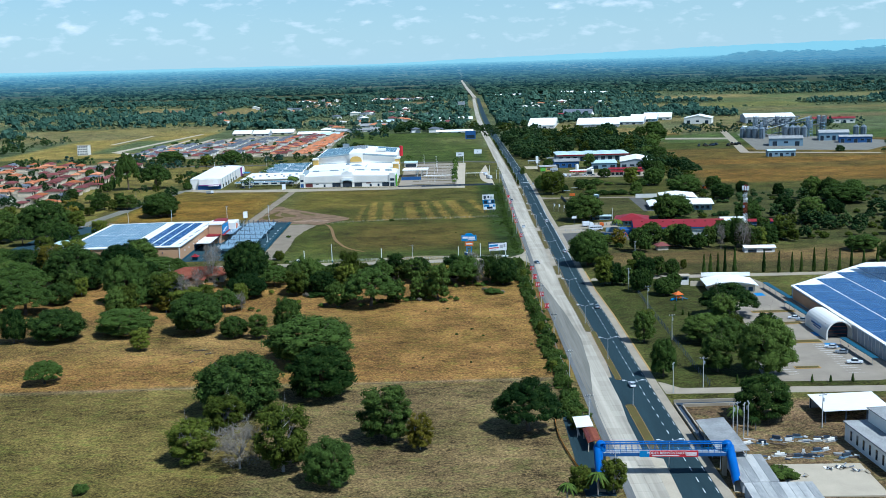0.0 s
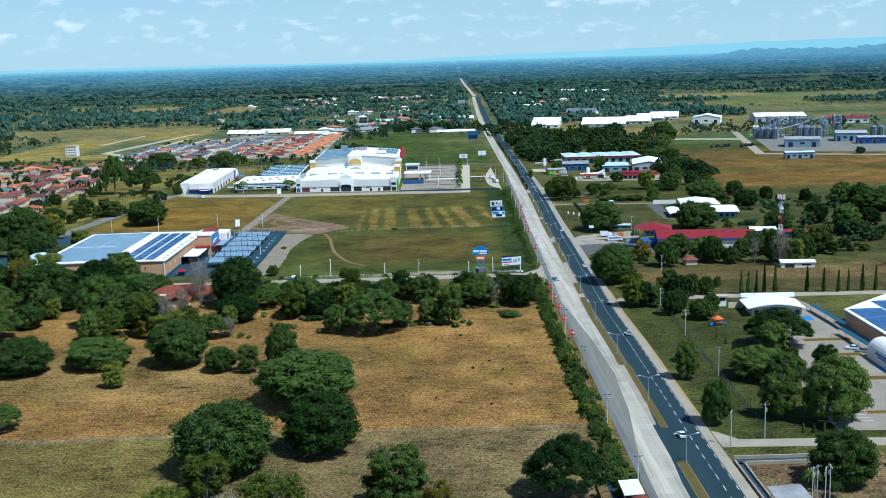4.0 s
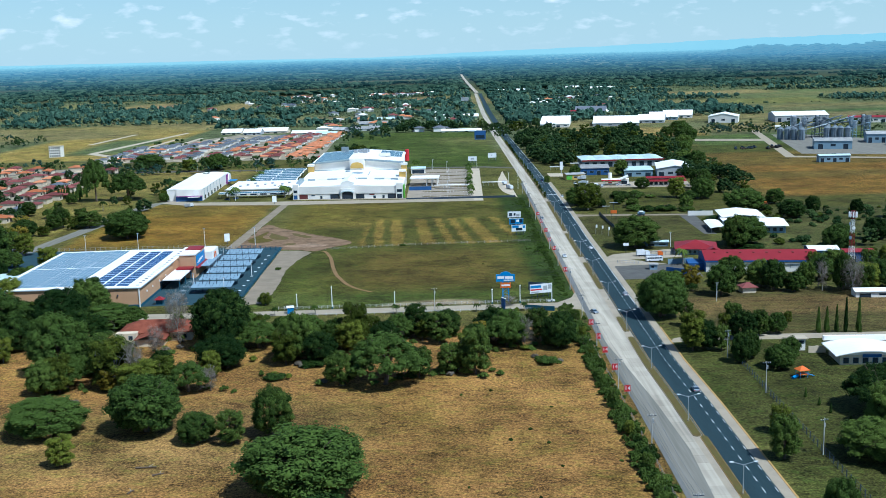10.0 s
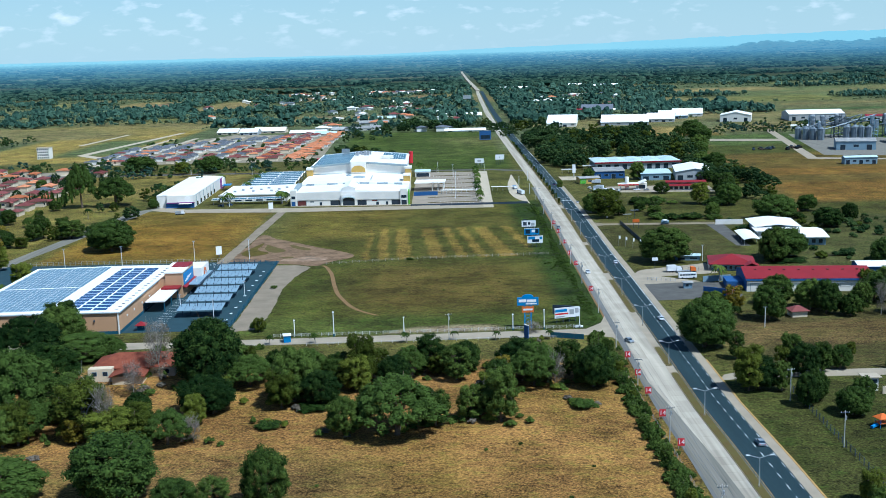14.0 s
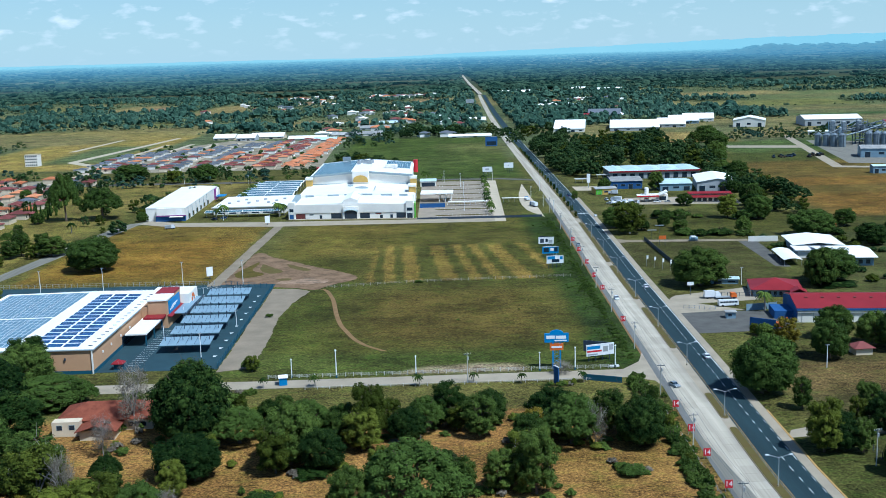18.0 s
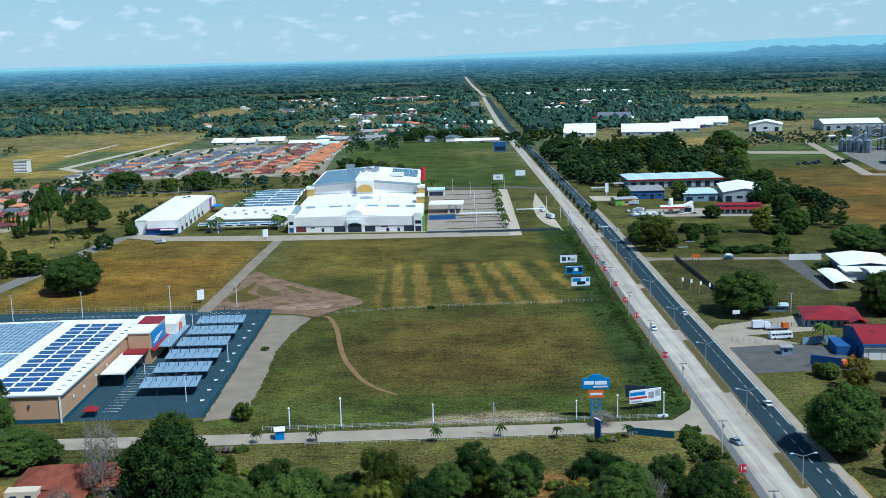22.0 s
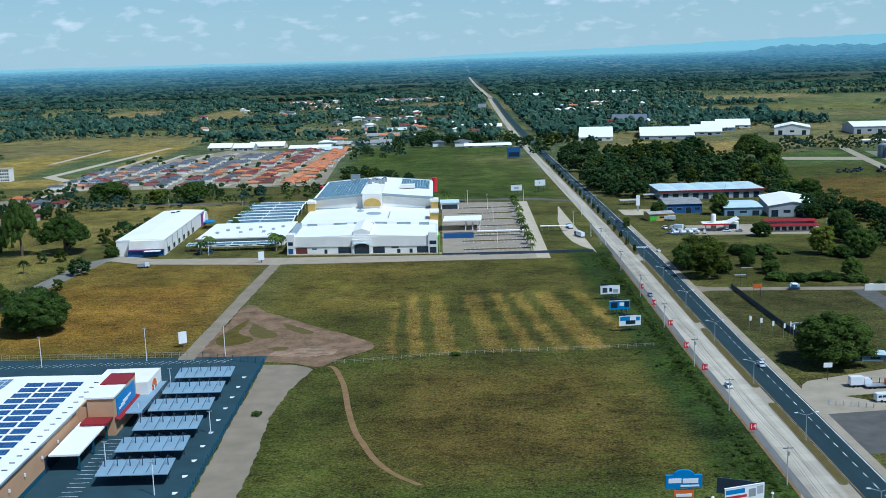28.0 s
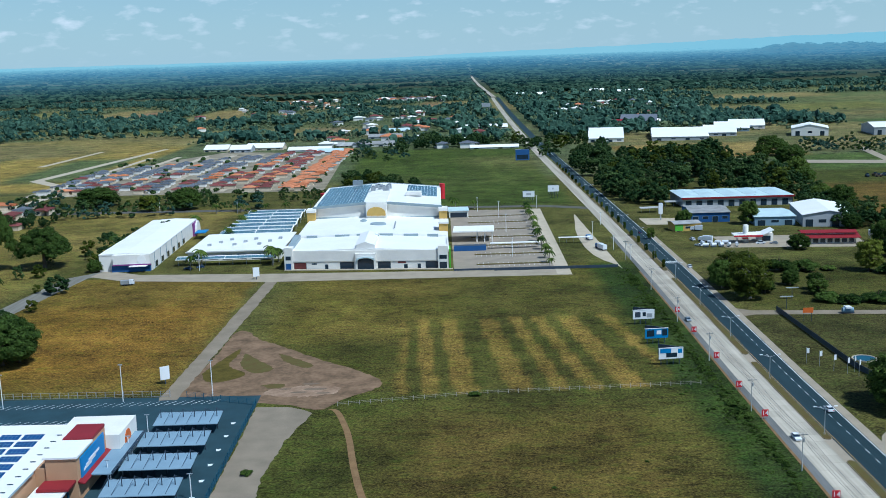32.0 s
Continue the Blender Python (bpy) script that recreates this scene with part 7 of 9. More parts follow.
def lorry(x, y, yaw, cab, box, label, length=9.0, bed=False, h=3.4):
    ob = thing("lorry", x, y, yaw, label, "lorry")
    part("chassis", Mesh().box(-1.1, -length / 2, 0.5, 1.1, length / 2, 0.8), STEEL_DK, ob)
    cb = part("cab", Mesh().profile_x([(length / 2 - 2.4, 0.8), (length / 2, 0.8), (length / 2, 1.9), (length / 2 - 0.5, 2.7), (length / 2 - 2.4, 2.8)][::-1], -1.15, 1.15), cab, ob)
    part("windscreen", Mesh().box(-1.0, length / 2 - 0.3, 1.9, 1.0, length / 2 - 0.1, 2.5), GLASS, cb)
    part("flat_bed" if bed else "box_body", Mesh().box(-1.2, -length / 2, 0.8, 1.2, length / 2 - 2.7, 1.1 if bed else h), box, ob)
    for sx in (-1, 1):
        for wy in (-length / 2 + 1.2, -length / 2 + 2.5, length / 2 - 1.2):
            part("wheel", Mesh().tube((sx * 0.85, wy, 0.5), (sx * 1.17, wy, 0.5), 0.5, 0.5, 12), TYRE, ob)
    return ob


lorry(97.5, 663, -88, ORANGE, STEEL, "orange flatbed lorry parked at the depot gate", 9, True)
lorry(92.2, 665, -88, CAR_W, CAR_W, "white box lorry parked at the depot gate", 7)
lorry(104, 975, 60, CAR_W, CAR_W, "white tanker lorry by the filling station", 8)
lorry(108, 1012, 70, CAR_W, CAR_W, "white lorry by the blue building", 7)
lorry(-199.5, 905, -80, CAR_W, STEEL, "white lorry on the service road", 6.5, False, 2.6)
bus = thing("minibus", 95.0, 650, -86, "white minibus with dark windows parked in the yard", "bus")
part("body", Mesh().profile_x([(-4.2, 0.5), (4.2, 0.5), (4.2, 1.6), (3.8, 2.7), (-4.2, 2.8)][::-1], -1.1, 1.1), CAR_W, bus)
for k in range(6):
    for s in (-1, 1):
        part("window", Mesh().box(s * 1.1 - 0.02, -3.8 + 1.25 * k, 1.6, s * 1.1 + 0.02, -2.75 + 1.25 * k, 2.3), GLASS, bus)
for s in (-1, 1):
    for y in (-2.7, 2.7):
        part("wheel", Mesh().tube((s * 0.8, y, 0.45), (s * 1.12, y, 0.45), 0.45, 0.45, 12), TYRE, bus)

# ---- south-east compound beside the footbridge ----
floor_ = thing("bare_floor_slab", 94.5, 248.5, -2, "stained pale concrete floor of a removed building", "floor slab")
part("slab", Mesh().box(-11, -10, 0, 11, 10.5, 0.35), CONC_PALE, floor_)
rub = random.Random(9)
for x, y, n in ((-5.5, 2.6, 3), (2.2, 6.8, 9), (5.6, 7.2, 14), (8.6, 5.0, 8)):
    for k in range(n):
        w, d = rub.uniform(0.4, 1.6), rub.uniform(0.2, 0.8)
        o = part("rubble_piece", Mesh().box(-w / 2, -d / 2, 0, w / 2, d / 2, rub.uniform(0.06, 0.35)), (STEEL_DK, WALL_GREY, CONCRETE, WALL_W, TYRE)[k % 5], floor_)
        o.matrix_basis = pose(x + rub.gauss(0, 0.9), y + rub.gauss(0, 0.7), 0.36 + rub.uniform(0, 0.5), rub.uniform(-25, 25), rub.uniform(-25, 25), rub.uniform(0, 180))


def tin_shed(name, x, y, w, d, h, label, yaw=-2):
    ob = thing(name, x, y, yaw, label, "shed")
    part("wall", Mesh().box(-w / 2, 0, 0, w / 2, d, h), WALL_GREY, ob)
    n = int(w / 2.0)
    for k in range(n):
        a = -w / 2 - 0.3 + (w + 0.6) * k / n
        part("roof_sheet", Mesh().profile_x([(-0.4, h), (d + 0.4, h + 0.35), (d + 0.4, h + 0.43), (-0.4, h + 0.08)][::-1], a, a + (w + 0.6) / n - 0.08), TIN, ob)
    front_opening(ob, "door", -0.6, 0.6, 0, 2.0, 0.0)
    return ob


tin_shed("tin_shed", 75.3, 242.5, 8.6, 16.5, 2.9, "grey tin-roofed shed beside the footbridge stair")
tin_shed("tin_shed", 78.5, 228, 16, 12.5, 2.9, "wide shed with weathered corrugated roof sheets")
scrap_r = random.Random(4)
for k in range(64):
    x, y = scrap_r.uniform(81, 107), scrap_r.choice((scrap_r.gauss(265, 1.6), scrap_r.gauss(276, 1.5)))
    w, d = scrap_r.uniform(0.8, 4.2), scrap_r.uniform(0.3, 1.1)
    ob = thing("scrap_sheet", x, y, scrap_r.uniform(-30, 30), "loose metal and board offcut lying in the scrap yard", "scrap", "scrap of the yard")
    part("sheet", Mesh().box(-w / 2, -d / 2, 0.02, w / 2, d / 2, scrap_r.uniform(0.06, 0.35)), (TIN, ROOF_GREY, STEEL_DK, CARPORT, CONC_PALE, BARK)[k % 6], ob)
    if k % 3 == 0:
        part("pile", Mesh().box(-w / 3, -d / 3, 0.4, w / 3, d / 4, scrap_r.uniform(0.7, 1.3)), (WALL_W, STEEL_DK)[k % 2], ob)
wc = thing("white_canopy_hall", 117, 289, -2, "open hall with a broad white sheet roof", "shed")
part("roof", Mesh().profile_y([(-9.5, 3.7), (9.5, 4.3), (9.5, 4.5), (-9.5, 3.9)], 0, 15.5), ROOF_W, wc)
for a in (-8.8, -3, 3, 8.8):
    for b in (0.8, 14.5):
        part("post", Mesh().box(a - 0.15, b - 0.15, 0, a + 0.15, b + 0.15, 3.9), STEEL_DK, wc)
part("rear_wall", Mesh().box(-9, 14.7, 0, 9, 15.0, 3.4), WALL_GREY, wc)
bw = thing("blue_white_building", 118.5, 249, 4, "long pale blue building with tall narrow windows", "building")
part("wall", Mesh().box(-8, 0, 0, 8, 28, 5.0), WALL_W, bw)
part("roof", Mesh().box(-8.4, -0.4, 5.0, 8.4, 28.4, 5.4), ROOF_GREY, bw)
part("upper_storey", Mesh().box(-2, 14, 5.0, 10, 27, 9.0), WALL_W, bw)
part("upper_roof", Mesh().box(-2.4, 13.6, 9.0, 10.4, 27.4, 9.3), ROOF_GREY, bw)
for k in range(7):
    side_opening(bw, "window", -8.0, 2 + k * 3.6, 3.0 + k * 3.6, 1.2, 3.9)
for k in range(4):
    o = copy_thing(p0, pose(79 + k * 1.5, 280.5 + (k % 2) * 1.2, 0, 0, 0, 30 * k))
for x, y, r in ((106.1, 286.8, 10), (82.2, 326.8, 0), (71.4, 321.6, 60), (84.5, 475.6, 15), (85.9, 437.1, 0), (84.8, 385, 20)):
    copy_thing(p0, pose(x, y, 0, 0, 0, r))

# ---- roadside park and the solar-roofed hall ----
slab("paving_park_lot", [(104, 331), (140, 329), (150.5, 332), (150.5, 470), (146, 494), (138, 494), (136, 452), (122, 440), (118, 400), (108, 372)], 0.045, PAVE, "worn concrete car park beside the roadside park", "paving")
pk = bpy.data.objects["paving_park_lot"]
for k in range(14):
    part("bay_line", Mesh().box(112, 338 + 2.7 * k, 0.045, 117, 338.12 + 2.7 * k, 0.06), PAINT_W, pk)
    part("bay_line", Mesh().box(133.5, 338 + 2.7 * k, 0.045, 138.5, 338.12 + 2.7 * k, 0.06), PAINT_W, pk)
for x0, y0, x1, y1 in ((121, 376, 138, 379.5), (124, 404, 140, 407), (118, 344, 126, 346), (127, 424, 144, 427)):
    ob = solid("parking_island", Mesh().box(x0, y0, 0, x1, y1, 0.25), VERGE, "planted parking island with an orange kerb", "kerb island", "structure")
    part("kerb_ring", Mesh().box(x0 - 0.3, y0 - 0.3, 0, x1 + 0.3, y0, 0.22).box(x0 - 0.3, y1, 0, x1 + 0.3, y1 + 0.3, 0.22).box(x0 - 0.3, y0, 0, x0, y1, 0.22).box(x1, y0, 0, x1 + 0.3, y1, 0.22), PAINT_Y, ob)
for x0, y0, y1 in ((146.8, 438, 470), (143.8, 408, 432), (145.0, 345, 372)):
    ob = thing("walkway_canopy", x0, y0, 2, "narrow dark blue canopy over a walkway", "canopy")
    part("roof", Mesh().box(-1.1, 0, 2.6, 1.1, y1 - y0, 2.8), BAND_BLUE, ob)
    for k in range(5):
        part("post", Mesh().tube((-0.9, 0.5 + k * (y1 - y0 - 1) / 4, 0), (-0.9, 0.5 + k * (y1 - y0 - 1) / 4, 2.6), 0.07), STEEL, ob)
for x, y in ((139.5, 458), (141, 388), (140.2, 372)):
    solid("painted_bay", Mesh().box(x - 2, y - 3, 0.05, x + 2, y + 3, 0.064), SIGN_BLUE, "light blue painted parking bay", "road marking", "structure")
sh_ = thing("solar_hall", 150.6, 300, 0, "large hall roofed with dark blue solar sheets in a white grid", "hall")
hall_poly = [(0, 0), (110, 0), (110, 194), (50.5, 194), (0, 148)]
part("wall", Mesh().prism(hall_poly, 0, 5.4), WALL_GREY, sh_)
part("tan_wall", Mesh().box(-0.15, 105, 0.5, -0.02, 146, 4.8), WALL_TAN, sh_)
for k in range(24):
    part("wall_rib", Mesh().box(-0.12, 1 + k * 3.2, 0.2, -0.02, 1.3 + k * 3.2, 5.3), WALL_W, sh_)
part("roof_base", Mesh().prism([(x * 1.004 - 0.4, y + (0.4 if y > 1 else 0)) for x, y in hall_poly], 5.4, 5.8), ROOF_W, sh_)
for i in range(8):
    for j in range(11):
        x0, y0 = 1.2 + i * 13.5, 2.0 + j * 16.5
        x1, y1 = min(x0 + 12.8, 108), y0 + 15.9
        lim = lambda x: 147 + x * 0.905
        if y1 > min(lim(x0), 193):
            y1 = min(lim(x0), 193) - 0.3
            if y1 - y0 < 3:
                continue
        t_ = part("solar_sheet", Mesh().box(x0, y0, 5.8, x1, y1, 5.95), PANEL, sh_)
vt = thing("vaulted_entrance", 145.6, 379, 0, "white barrel-vaulted entrance hall with a dark glazed end", "entrance")
prof = [(4.9 * math.cos(math.pi * k / 14), 2.6 + 4.6 * math.sin(math.pi * k / 14)) for k in range(15)]
inner = [(x * 0.9, 2.6 + (z - 2.6) * 0.9) for x, z in prof]
part("shell", Mesh().profile_y([(4.9, 0)] + prof + [(-4.9, 0), (-4.4, 0)] + inner[::-1] + [(4.4, 0)], 0, 23), WALL_W, vt)
part("end_wall", Mesh().profile_y([(4.4, 0)] + inner + [(-4.4, 0)], 4, 4.3), GLASS, vt)
for k in range(4):
    part("mullion", Mesh().box(-4.2, 3.85, 1.2 + k * 1.4, 4.2, 4.0, 1.35 + k * 1.4), ROOF_MAROON, vt)
part("sign_bars", Mesh().box(-5.0, 6, 3.2, -4.9, 16, 3.8).box(-5.0, 7, 2.4, -4.9, 14, 2.8), WALL_BLUE, vt)
tower_b = thing("tower_block", 213.5, 446, 0, "pale nine-storey tower block behind the solar hall", "tower block")
part("wall", Mesh().box(-11.5, 0, 0, 13, 22, 33), WALL_W, tower_b)
part("roof", Mesh().box(-12, -0.4, 33, 13.4, 22.4, 33.8), CONCRETE, tower_b)
for f_ in range(8):
    for k in range(5):
        w_ = front_opening(tower_b, "window", -9.8 + k * 4.6, -7.8 + k * 4.6, 7.4 + f_ * 3.1, 9.2 + f_ * 3.1, 0.0, GLASS, False)
    for k in range(3):
        side_opening(tower_b, "window", -11.5, 3 + k * 6, 5 + k * 6, 7.4 + f_ * 3.1, 9.2 + f_ * 3.1)
arch_b = thing("arched_pavilion", 128.5, 462, -4, "white pavilion under a gently arched white roof", "pavilion")
part("wall", Mesh().box(-9.5, 1.5, 0, 10.5, 14, 3.4), WALL_CREAM, arch_b)
rp = [(-11.5 + 23 * k / 16, 3.3 + 1.7 * math.sin(math.pi * k / 16)) for k in range(17)]
part("roof", Mesh().profile_y(rp + [(x, z + 0.3) for x, z in rp[::-1]], -0.5, 16.5), ROOF_W, arch_b)
part("gable_panel", Mesh().profile_y([(x, z - 0.02) for x, z in rp[2:15]] + [(8, 3.3), (-8, 3.3)], 1.3, 1.5), WALL_W, arch_b)
part("blue_sign", Mesh().box(-2.2, 1.1, 2.6, 4.0, 1.3, 3.6), WALL_BLUE, arch_b)
for k in range(6):
    front_opening(arch_b, "window", -8.4 + k * 3.2, -6.6 + k * 3.2, 0.4, 2.4, 1.5)
part("rear_fin", Mesh().box(-11, 15.5, 4.6, 11, 16.8, 6.2), ROOF_W, arch_b)
gh = thing("gatehouse", 111.8, 484, 0, "white two-storey gatehouse with an overhanging roof", "gatehouse")
part("wall", Mesh().box(-2, -1.6, 0, 2, 1.6, 4.2), WALL_W, gh)
part("roof", Mesh().box(-2.8, -2.3, 4.2, 2.8, 2.3, 4.5), CONC_PALE, gh)
front_opening(gh, "window", -1.4, 1.4, 2.4, 3.6, -1.6)
part("yard_wall", Mesh().box(2, -5, 0, 8, -4.6, 2.4), WALL_CREAM, gh)
play = thing("play_frame", 102, 451.5, 15, "small playground frame in orange and blue plastic", "playground")
for a in (-1.4, 1.4):
    for b in (-1.2, 1.2):
        part("post", Mesh().tube((a, b, 0), (a, b, 2.6), 0.1), SIGN_BLUE, play)
part("platform", Mesh().box(-1.5, -1.3, 1.2, 1.5, 1.3, 1.35), ORANGE, play)
part("canopy", Mesh().hip(-1.9, -1.7, 1.9, 1.7, 2.6, 1.2), ORANGE, play)
part("slide", Mesh().profile_y([(1.5, 1.1), (4.4, 0.1), (4.4, 0.3), (1.5, 1.35)], -0.5, 0.5), SIGN_BLUE, play)
part("tunnel", Mesh().tube((-1.5, 0, 0.8), (-3.8, -0.6, 0.5), 0.5, 0.5, 10), SIGN_BLUE, play)
for x in (126.5, 129.8, 133.3, 136.6, 141.2, 156, 163, 169, 174, 180, 186, 192, 198, 204, 211):
    tree("cyp", x, 504.5 + rng.uniform(-1.5, 1.5), rng.uniform(9.5, 13.5), rng.uniform(2.6, 3.6), "cypress row behind the park")
for x, y, h in ((96.5, 432, 3.0), (97.8, 424, 2.6), (98.6, 417, 3.2), (101, 408, 2.4), (94, 330, 3), (97, 330, 2.6), (100, 330.5, 3.2), (103, 330, 2.4), (106, 331, 2.8), (118, 329, 2.6), (124, 329, 2.2), (131, 328.5, 2.8)):
    tree("cyp", x, y, h, 1.7, "clipped young conifers")
shk = thing("red_roof_hut", 121, 573.5, 5, "small cream hut with a maroon tile roof", "hut")
part("wall", Mesh().box(-3, 0, 0, 3, 5, 2.4), WALL_CREAM, shk)
part("roof", Mesh().hip(-3.8, -0.8, 3.8, 5.8, 2.4, 1.8), ROOF_MAROON, shk)
shed("white_shed", 170, 559, -4, 16, 6, 2.6, 0.8, WALL_W, ROOF_W, "low white shed below the radio mast", "shed", bays=2)

# ---- radio mast ----
mast = thing("radio_mast", 168.2, 581.6, 12, "red and white steel lattice radio mast with white antennas", "radio mast")
lev = [(0, 1.3), (6, 1.1), (12, 0.95), (18, 0.8), (24, 0.7), (30, 0.6), (34, 0.55)]
for k, ((z0, r0), (z1, r1)) in enumerate(zip(lev[:-1], lev[1:])):
    m = Mesh()
    c0 = [(r0 * a, r0 * b, z0) for a, b in ((-1, -1), (1, -1), (1, 1), (-1, 1))]
    c1 = [(r1 * a, r1 * b, z1) for a, b in ((-1, -1), (1, -1), (1, 1), (-1, 1))]
    for i in range(4):
        m.tube(c0[i], c1[i], 0.085)
        for s in range(3):
            u, v = s / 3, (s + 1) / 3
            mixp = lambda p, q, t: tuple(a + (b - a) * t for a, b in zip(p, q))
            j = (i + 1) % 4
            m.tube(mixp(c0[i], c1[i], u), mixp(c0[j], c1[j], v), 0.035, 0.035, 4, False)
            m.tube(mixp(c0[j], c1[j], u), mixp(c0[i], c1[i], v), 0.035, 0.035, 4, False)
            m.tube(mixp(c0[i], c1[i], v), mixp(c0[j], c1[j], v), 0.035, 0.035, 4, False)
    part("section", m, (SIGN_WHITE, ROOF_RED)[k % 2], mast)
for k in range(9):
    w = 2 * math.pi * k / 9
    part("antenna", Mesh().box(1.7 * math.cos(w) - 0.16, 1.7 * math.sin(w) - 0.16, 31.0, 1.7 * math.cos(w) + 0.16, 1.7 * math.sin(w) + 0.16, 33.4), SIGN_WHITE, mast)
part("platform", Mesh().cone_stack(0, 0, [(1.7, 31.4), (1.7, 31.6)], 12), STEEL, mast)
for z, w in ((26, 0.6), (28, 2.2), (22, 3.6)):
    part("dish", Mesh().tube((0.9 * math.cos(w), 0.9 * math.sin(w), z), (1.4 * math.cos(w), 1.4 * math.sin(w), z), 0.3, 0.8, 12), SIGN_WHITE, mast)

# ---- depot ----
dp = shed("red_roofed_depot", 140, 617, -6.5, 53, 26, 5.8, 2.6, WALL_W, ROOF_RED, "long depot with red sheet roof, white front and blue gable", "depot", bays=7, door=WALL_W)
part("blue_gable", Mesh().profile_x([(0.1, 0.1), (25.9, 0.1), (25.9, 5.5), (13, 8.1), (0.1, 5.5)][::-1], -26.75, -26.52), WALL_BLUE, dp, "dark blue gable wall")
part("blue_fascia", Mesh().box(-27.1, -0.9, 4.9, 27.1, -0.65, 5.7), WALL_BLUE, dp)
for k in range(8):
    part("roof_vent", Mesh().box(-22 + k * 6.2, 8.4, 7.2, -21 + k * 6.2, 9.2, 8.2), ROOF_MAROON, dp)
part("porch", Mesh().box(-34, 6, 0, -27, 18, 3.2), WALL_BLUE, dp)
shed("mono_roof_shed", 178, 640, -6, 14, 13, 5.2, 1.2, WALL_BLUE, ROOF_W, "blue shed with a white sloping roof", "shed", bays=2)
shed("red_roof_annex", 193, 634, -6, 14, 9, 5.0, 0.8, WALL_BLUE, ROOF_RED, "blue annex with a narrow red roof", "shed", bays=2)
hq = thing("hip_roofed_office", 119.5, 663, -12, "office with a red hipped roof and pale blue veranda", "office")
part("wall", Mesh().box(-9.5, 1, 0, 9.5, 20, 3.2), CARPORT, hq)
part("roof", Mesh().hip(-11, -0.6, 11, 21.5, 3.2, 3.2), ROOF_RED, hq)
part("porch_roof", Mesh().gable_y(5, -5, 12, 2, 3.2, 1.6), ROOF_RED, hq)
part("porch_wall", Mesh().box(6, -4.2, 0, 11, 1, 3.0), WALL_CREAM, hq)
for k in range(6):
    front_opening(hq, "window", -8.5 + k * 2.4, -7.2 + k * 2.4, 0.9, 2.4, 1.0)
for k in range(5):
    part("veranda_post", Mesh().box(-11 + 0.1, 1 + k * 4.4, 0, -10.6, 1.3 + k * 4.4, 3.2), WALL_W, hq)
shed("blue_sheet_shed", 105, 692, -10, 12, 5, 2.4, 0.5, CARPORT, ROOF_AQUA, "small shed with pale blue sheet roof", "shed", bays=2)
bt = thing("gate_booth", 90.5, 630.5, -5, "small pale gate booth with flat roof", "booth")
part("wall", Mesh().box(-1.8, -1.5, 0, 1.8, 1.5, 2.6), CARPORT, bt)
part("roof", Mesh().box(-2.3, -2, 2.6, 2.3, 2, 2.8), ROOF_GREY, bt)
front_opening(bt, "window", -1.2, 0.2, 1.0, 2.0, -1.5)
fence("depot_gate", [(76, 648), (88, 644)], 2.0, 1.6, "low gate rail at the depot entrance", STEEL, (0.6, 1.5))
fence("depot_screen", [(100, 641), (113, 643)], 2.2, 3.0, "blue-grey sheet fence before the depot", CARPORT, (0.2, 2.8), CARPORT)
fence("office_fence", [(97, 668), (112, 666), (131, 660)], 2.4, 1.8, "dark steel fence before the office", STEEL_DK, (0.2, 1.7))
bl = thing("low_blue_board", 97.5, 611.5, -35, "low blue board behind the yard wall", "sign")
part("panel", Mesh().box(-5, -0.15, 0.8, 5, 0.15, 4.2), WALL_BLUE, bl)
for k in range(3):
    part("post", Mesh().box(-4 + 4 * k, 0.15, 0, -3.8 + 4 * k, 0.35, 4), STEEL_DK, bl)
dg = thing("digger", 104, 612, 20, "orange excavator parked behind the blue board", "excavator")
part("tracks", Mesh().box(-1.6, -1.6, 0, 1.6, -0.9, 0.9).box(-1.6, 0.9, 0, 1.6, 1.6, 0.9), STEEL_DK, dg)
part("house", Mesh().box(-1.7, -1.2, 0.9, 1.2, 1.2, 2.6), ORANGE, dg)
part("boom", Mesh().tube((1.0, 0, 2.0), (3.4, 0, 4.0), 0.25).tube((3.4, 0, 4.0), (5.0, 0, 1.4), 0.2), ORANGE, dg)
ob0 = thing("orange_board", 98.5, 794, 0, "small orange billboard beside the clinic lane", "sign")
part("panel", Mesh().box(-2, -0.1, 3.4, 2, 0.1, 5.4), ORANGE, ob0)
for s in (-1.5, 1.5):
    part("post", Mesh().tube((s, 0.2, 0), (s, 0.2, 3.6), 0.1), STEEL_DK, ob0)
for k, (x, y) in enumerate(((78.5, 738), (81.5, 734), (84.5, 729), (87.5, 725), (90.3, 722.5), (90.6, 727))):
    o = thing("flag_banner", x, y, 10 * k, "white vertical banner on a pole in the display yard", "banner", "display yard banners")
    part("pole", Mesh().tube((0, 0, 0), (0, 0, 5.6), 0.07), STEEL, o)
    part("cloth", Mesh().box(0.06, -0.03, 3.6, 0.95, 0.03, 5.4), SIGN_WHITE, o)
pz = thing("fountain_ring", 99.5, 741, 0, "round pale-rimmed ornamental basin on the lawn", "basin")
part("rim", Mesh().cone_stack(0, 0, [(4.2, 0), (4.2, 0.4), (3.7, 0.4), (3.7, 0.1)], 24), CONC_PALE, pz)
part("water", Mesh().cone_stack(0, 0, [(3.7, 0.1), (3.7, 0.25)], 24), BAND_BLUE, pz)
wb = thing("yard_sign", 84.5, 672, 0, "small white sign on a post under the trees", "sign")
part("panel", Mesh().box(-1.4, -0.1, 4.4, 1.4, 0.1, 5.9), SIGN_WHITE, wb)
part("post", Mesh().tube((0, 0.1, 0), (0, 0.1, 4.6), 0.12), STEEL_DK, wb)
tk = thing("blue_tank_trailer", 118, 804, 90, "blue and white tank trailer parked on the lane", "trailer")
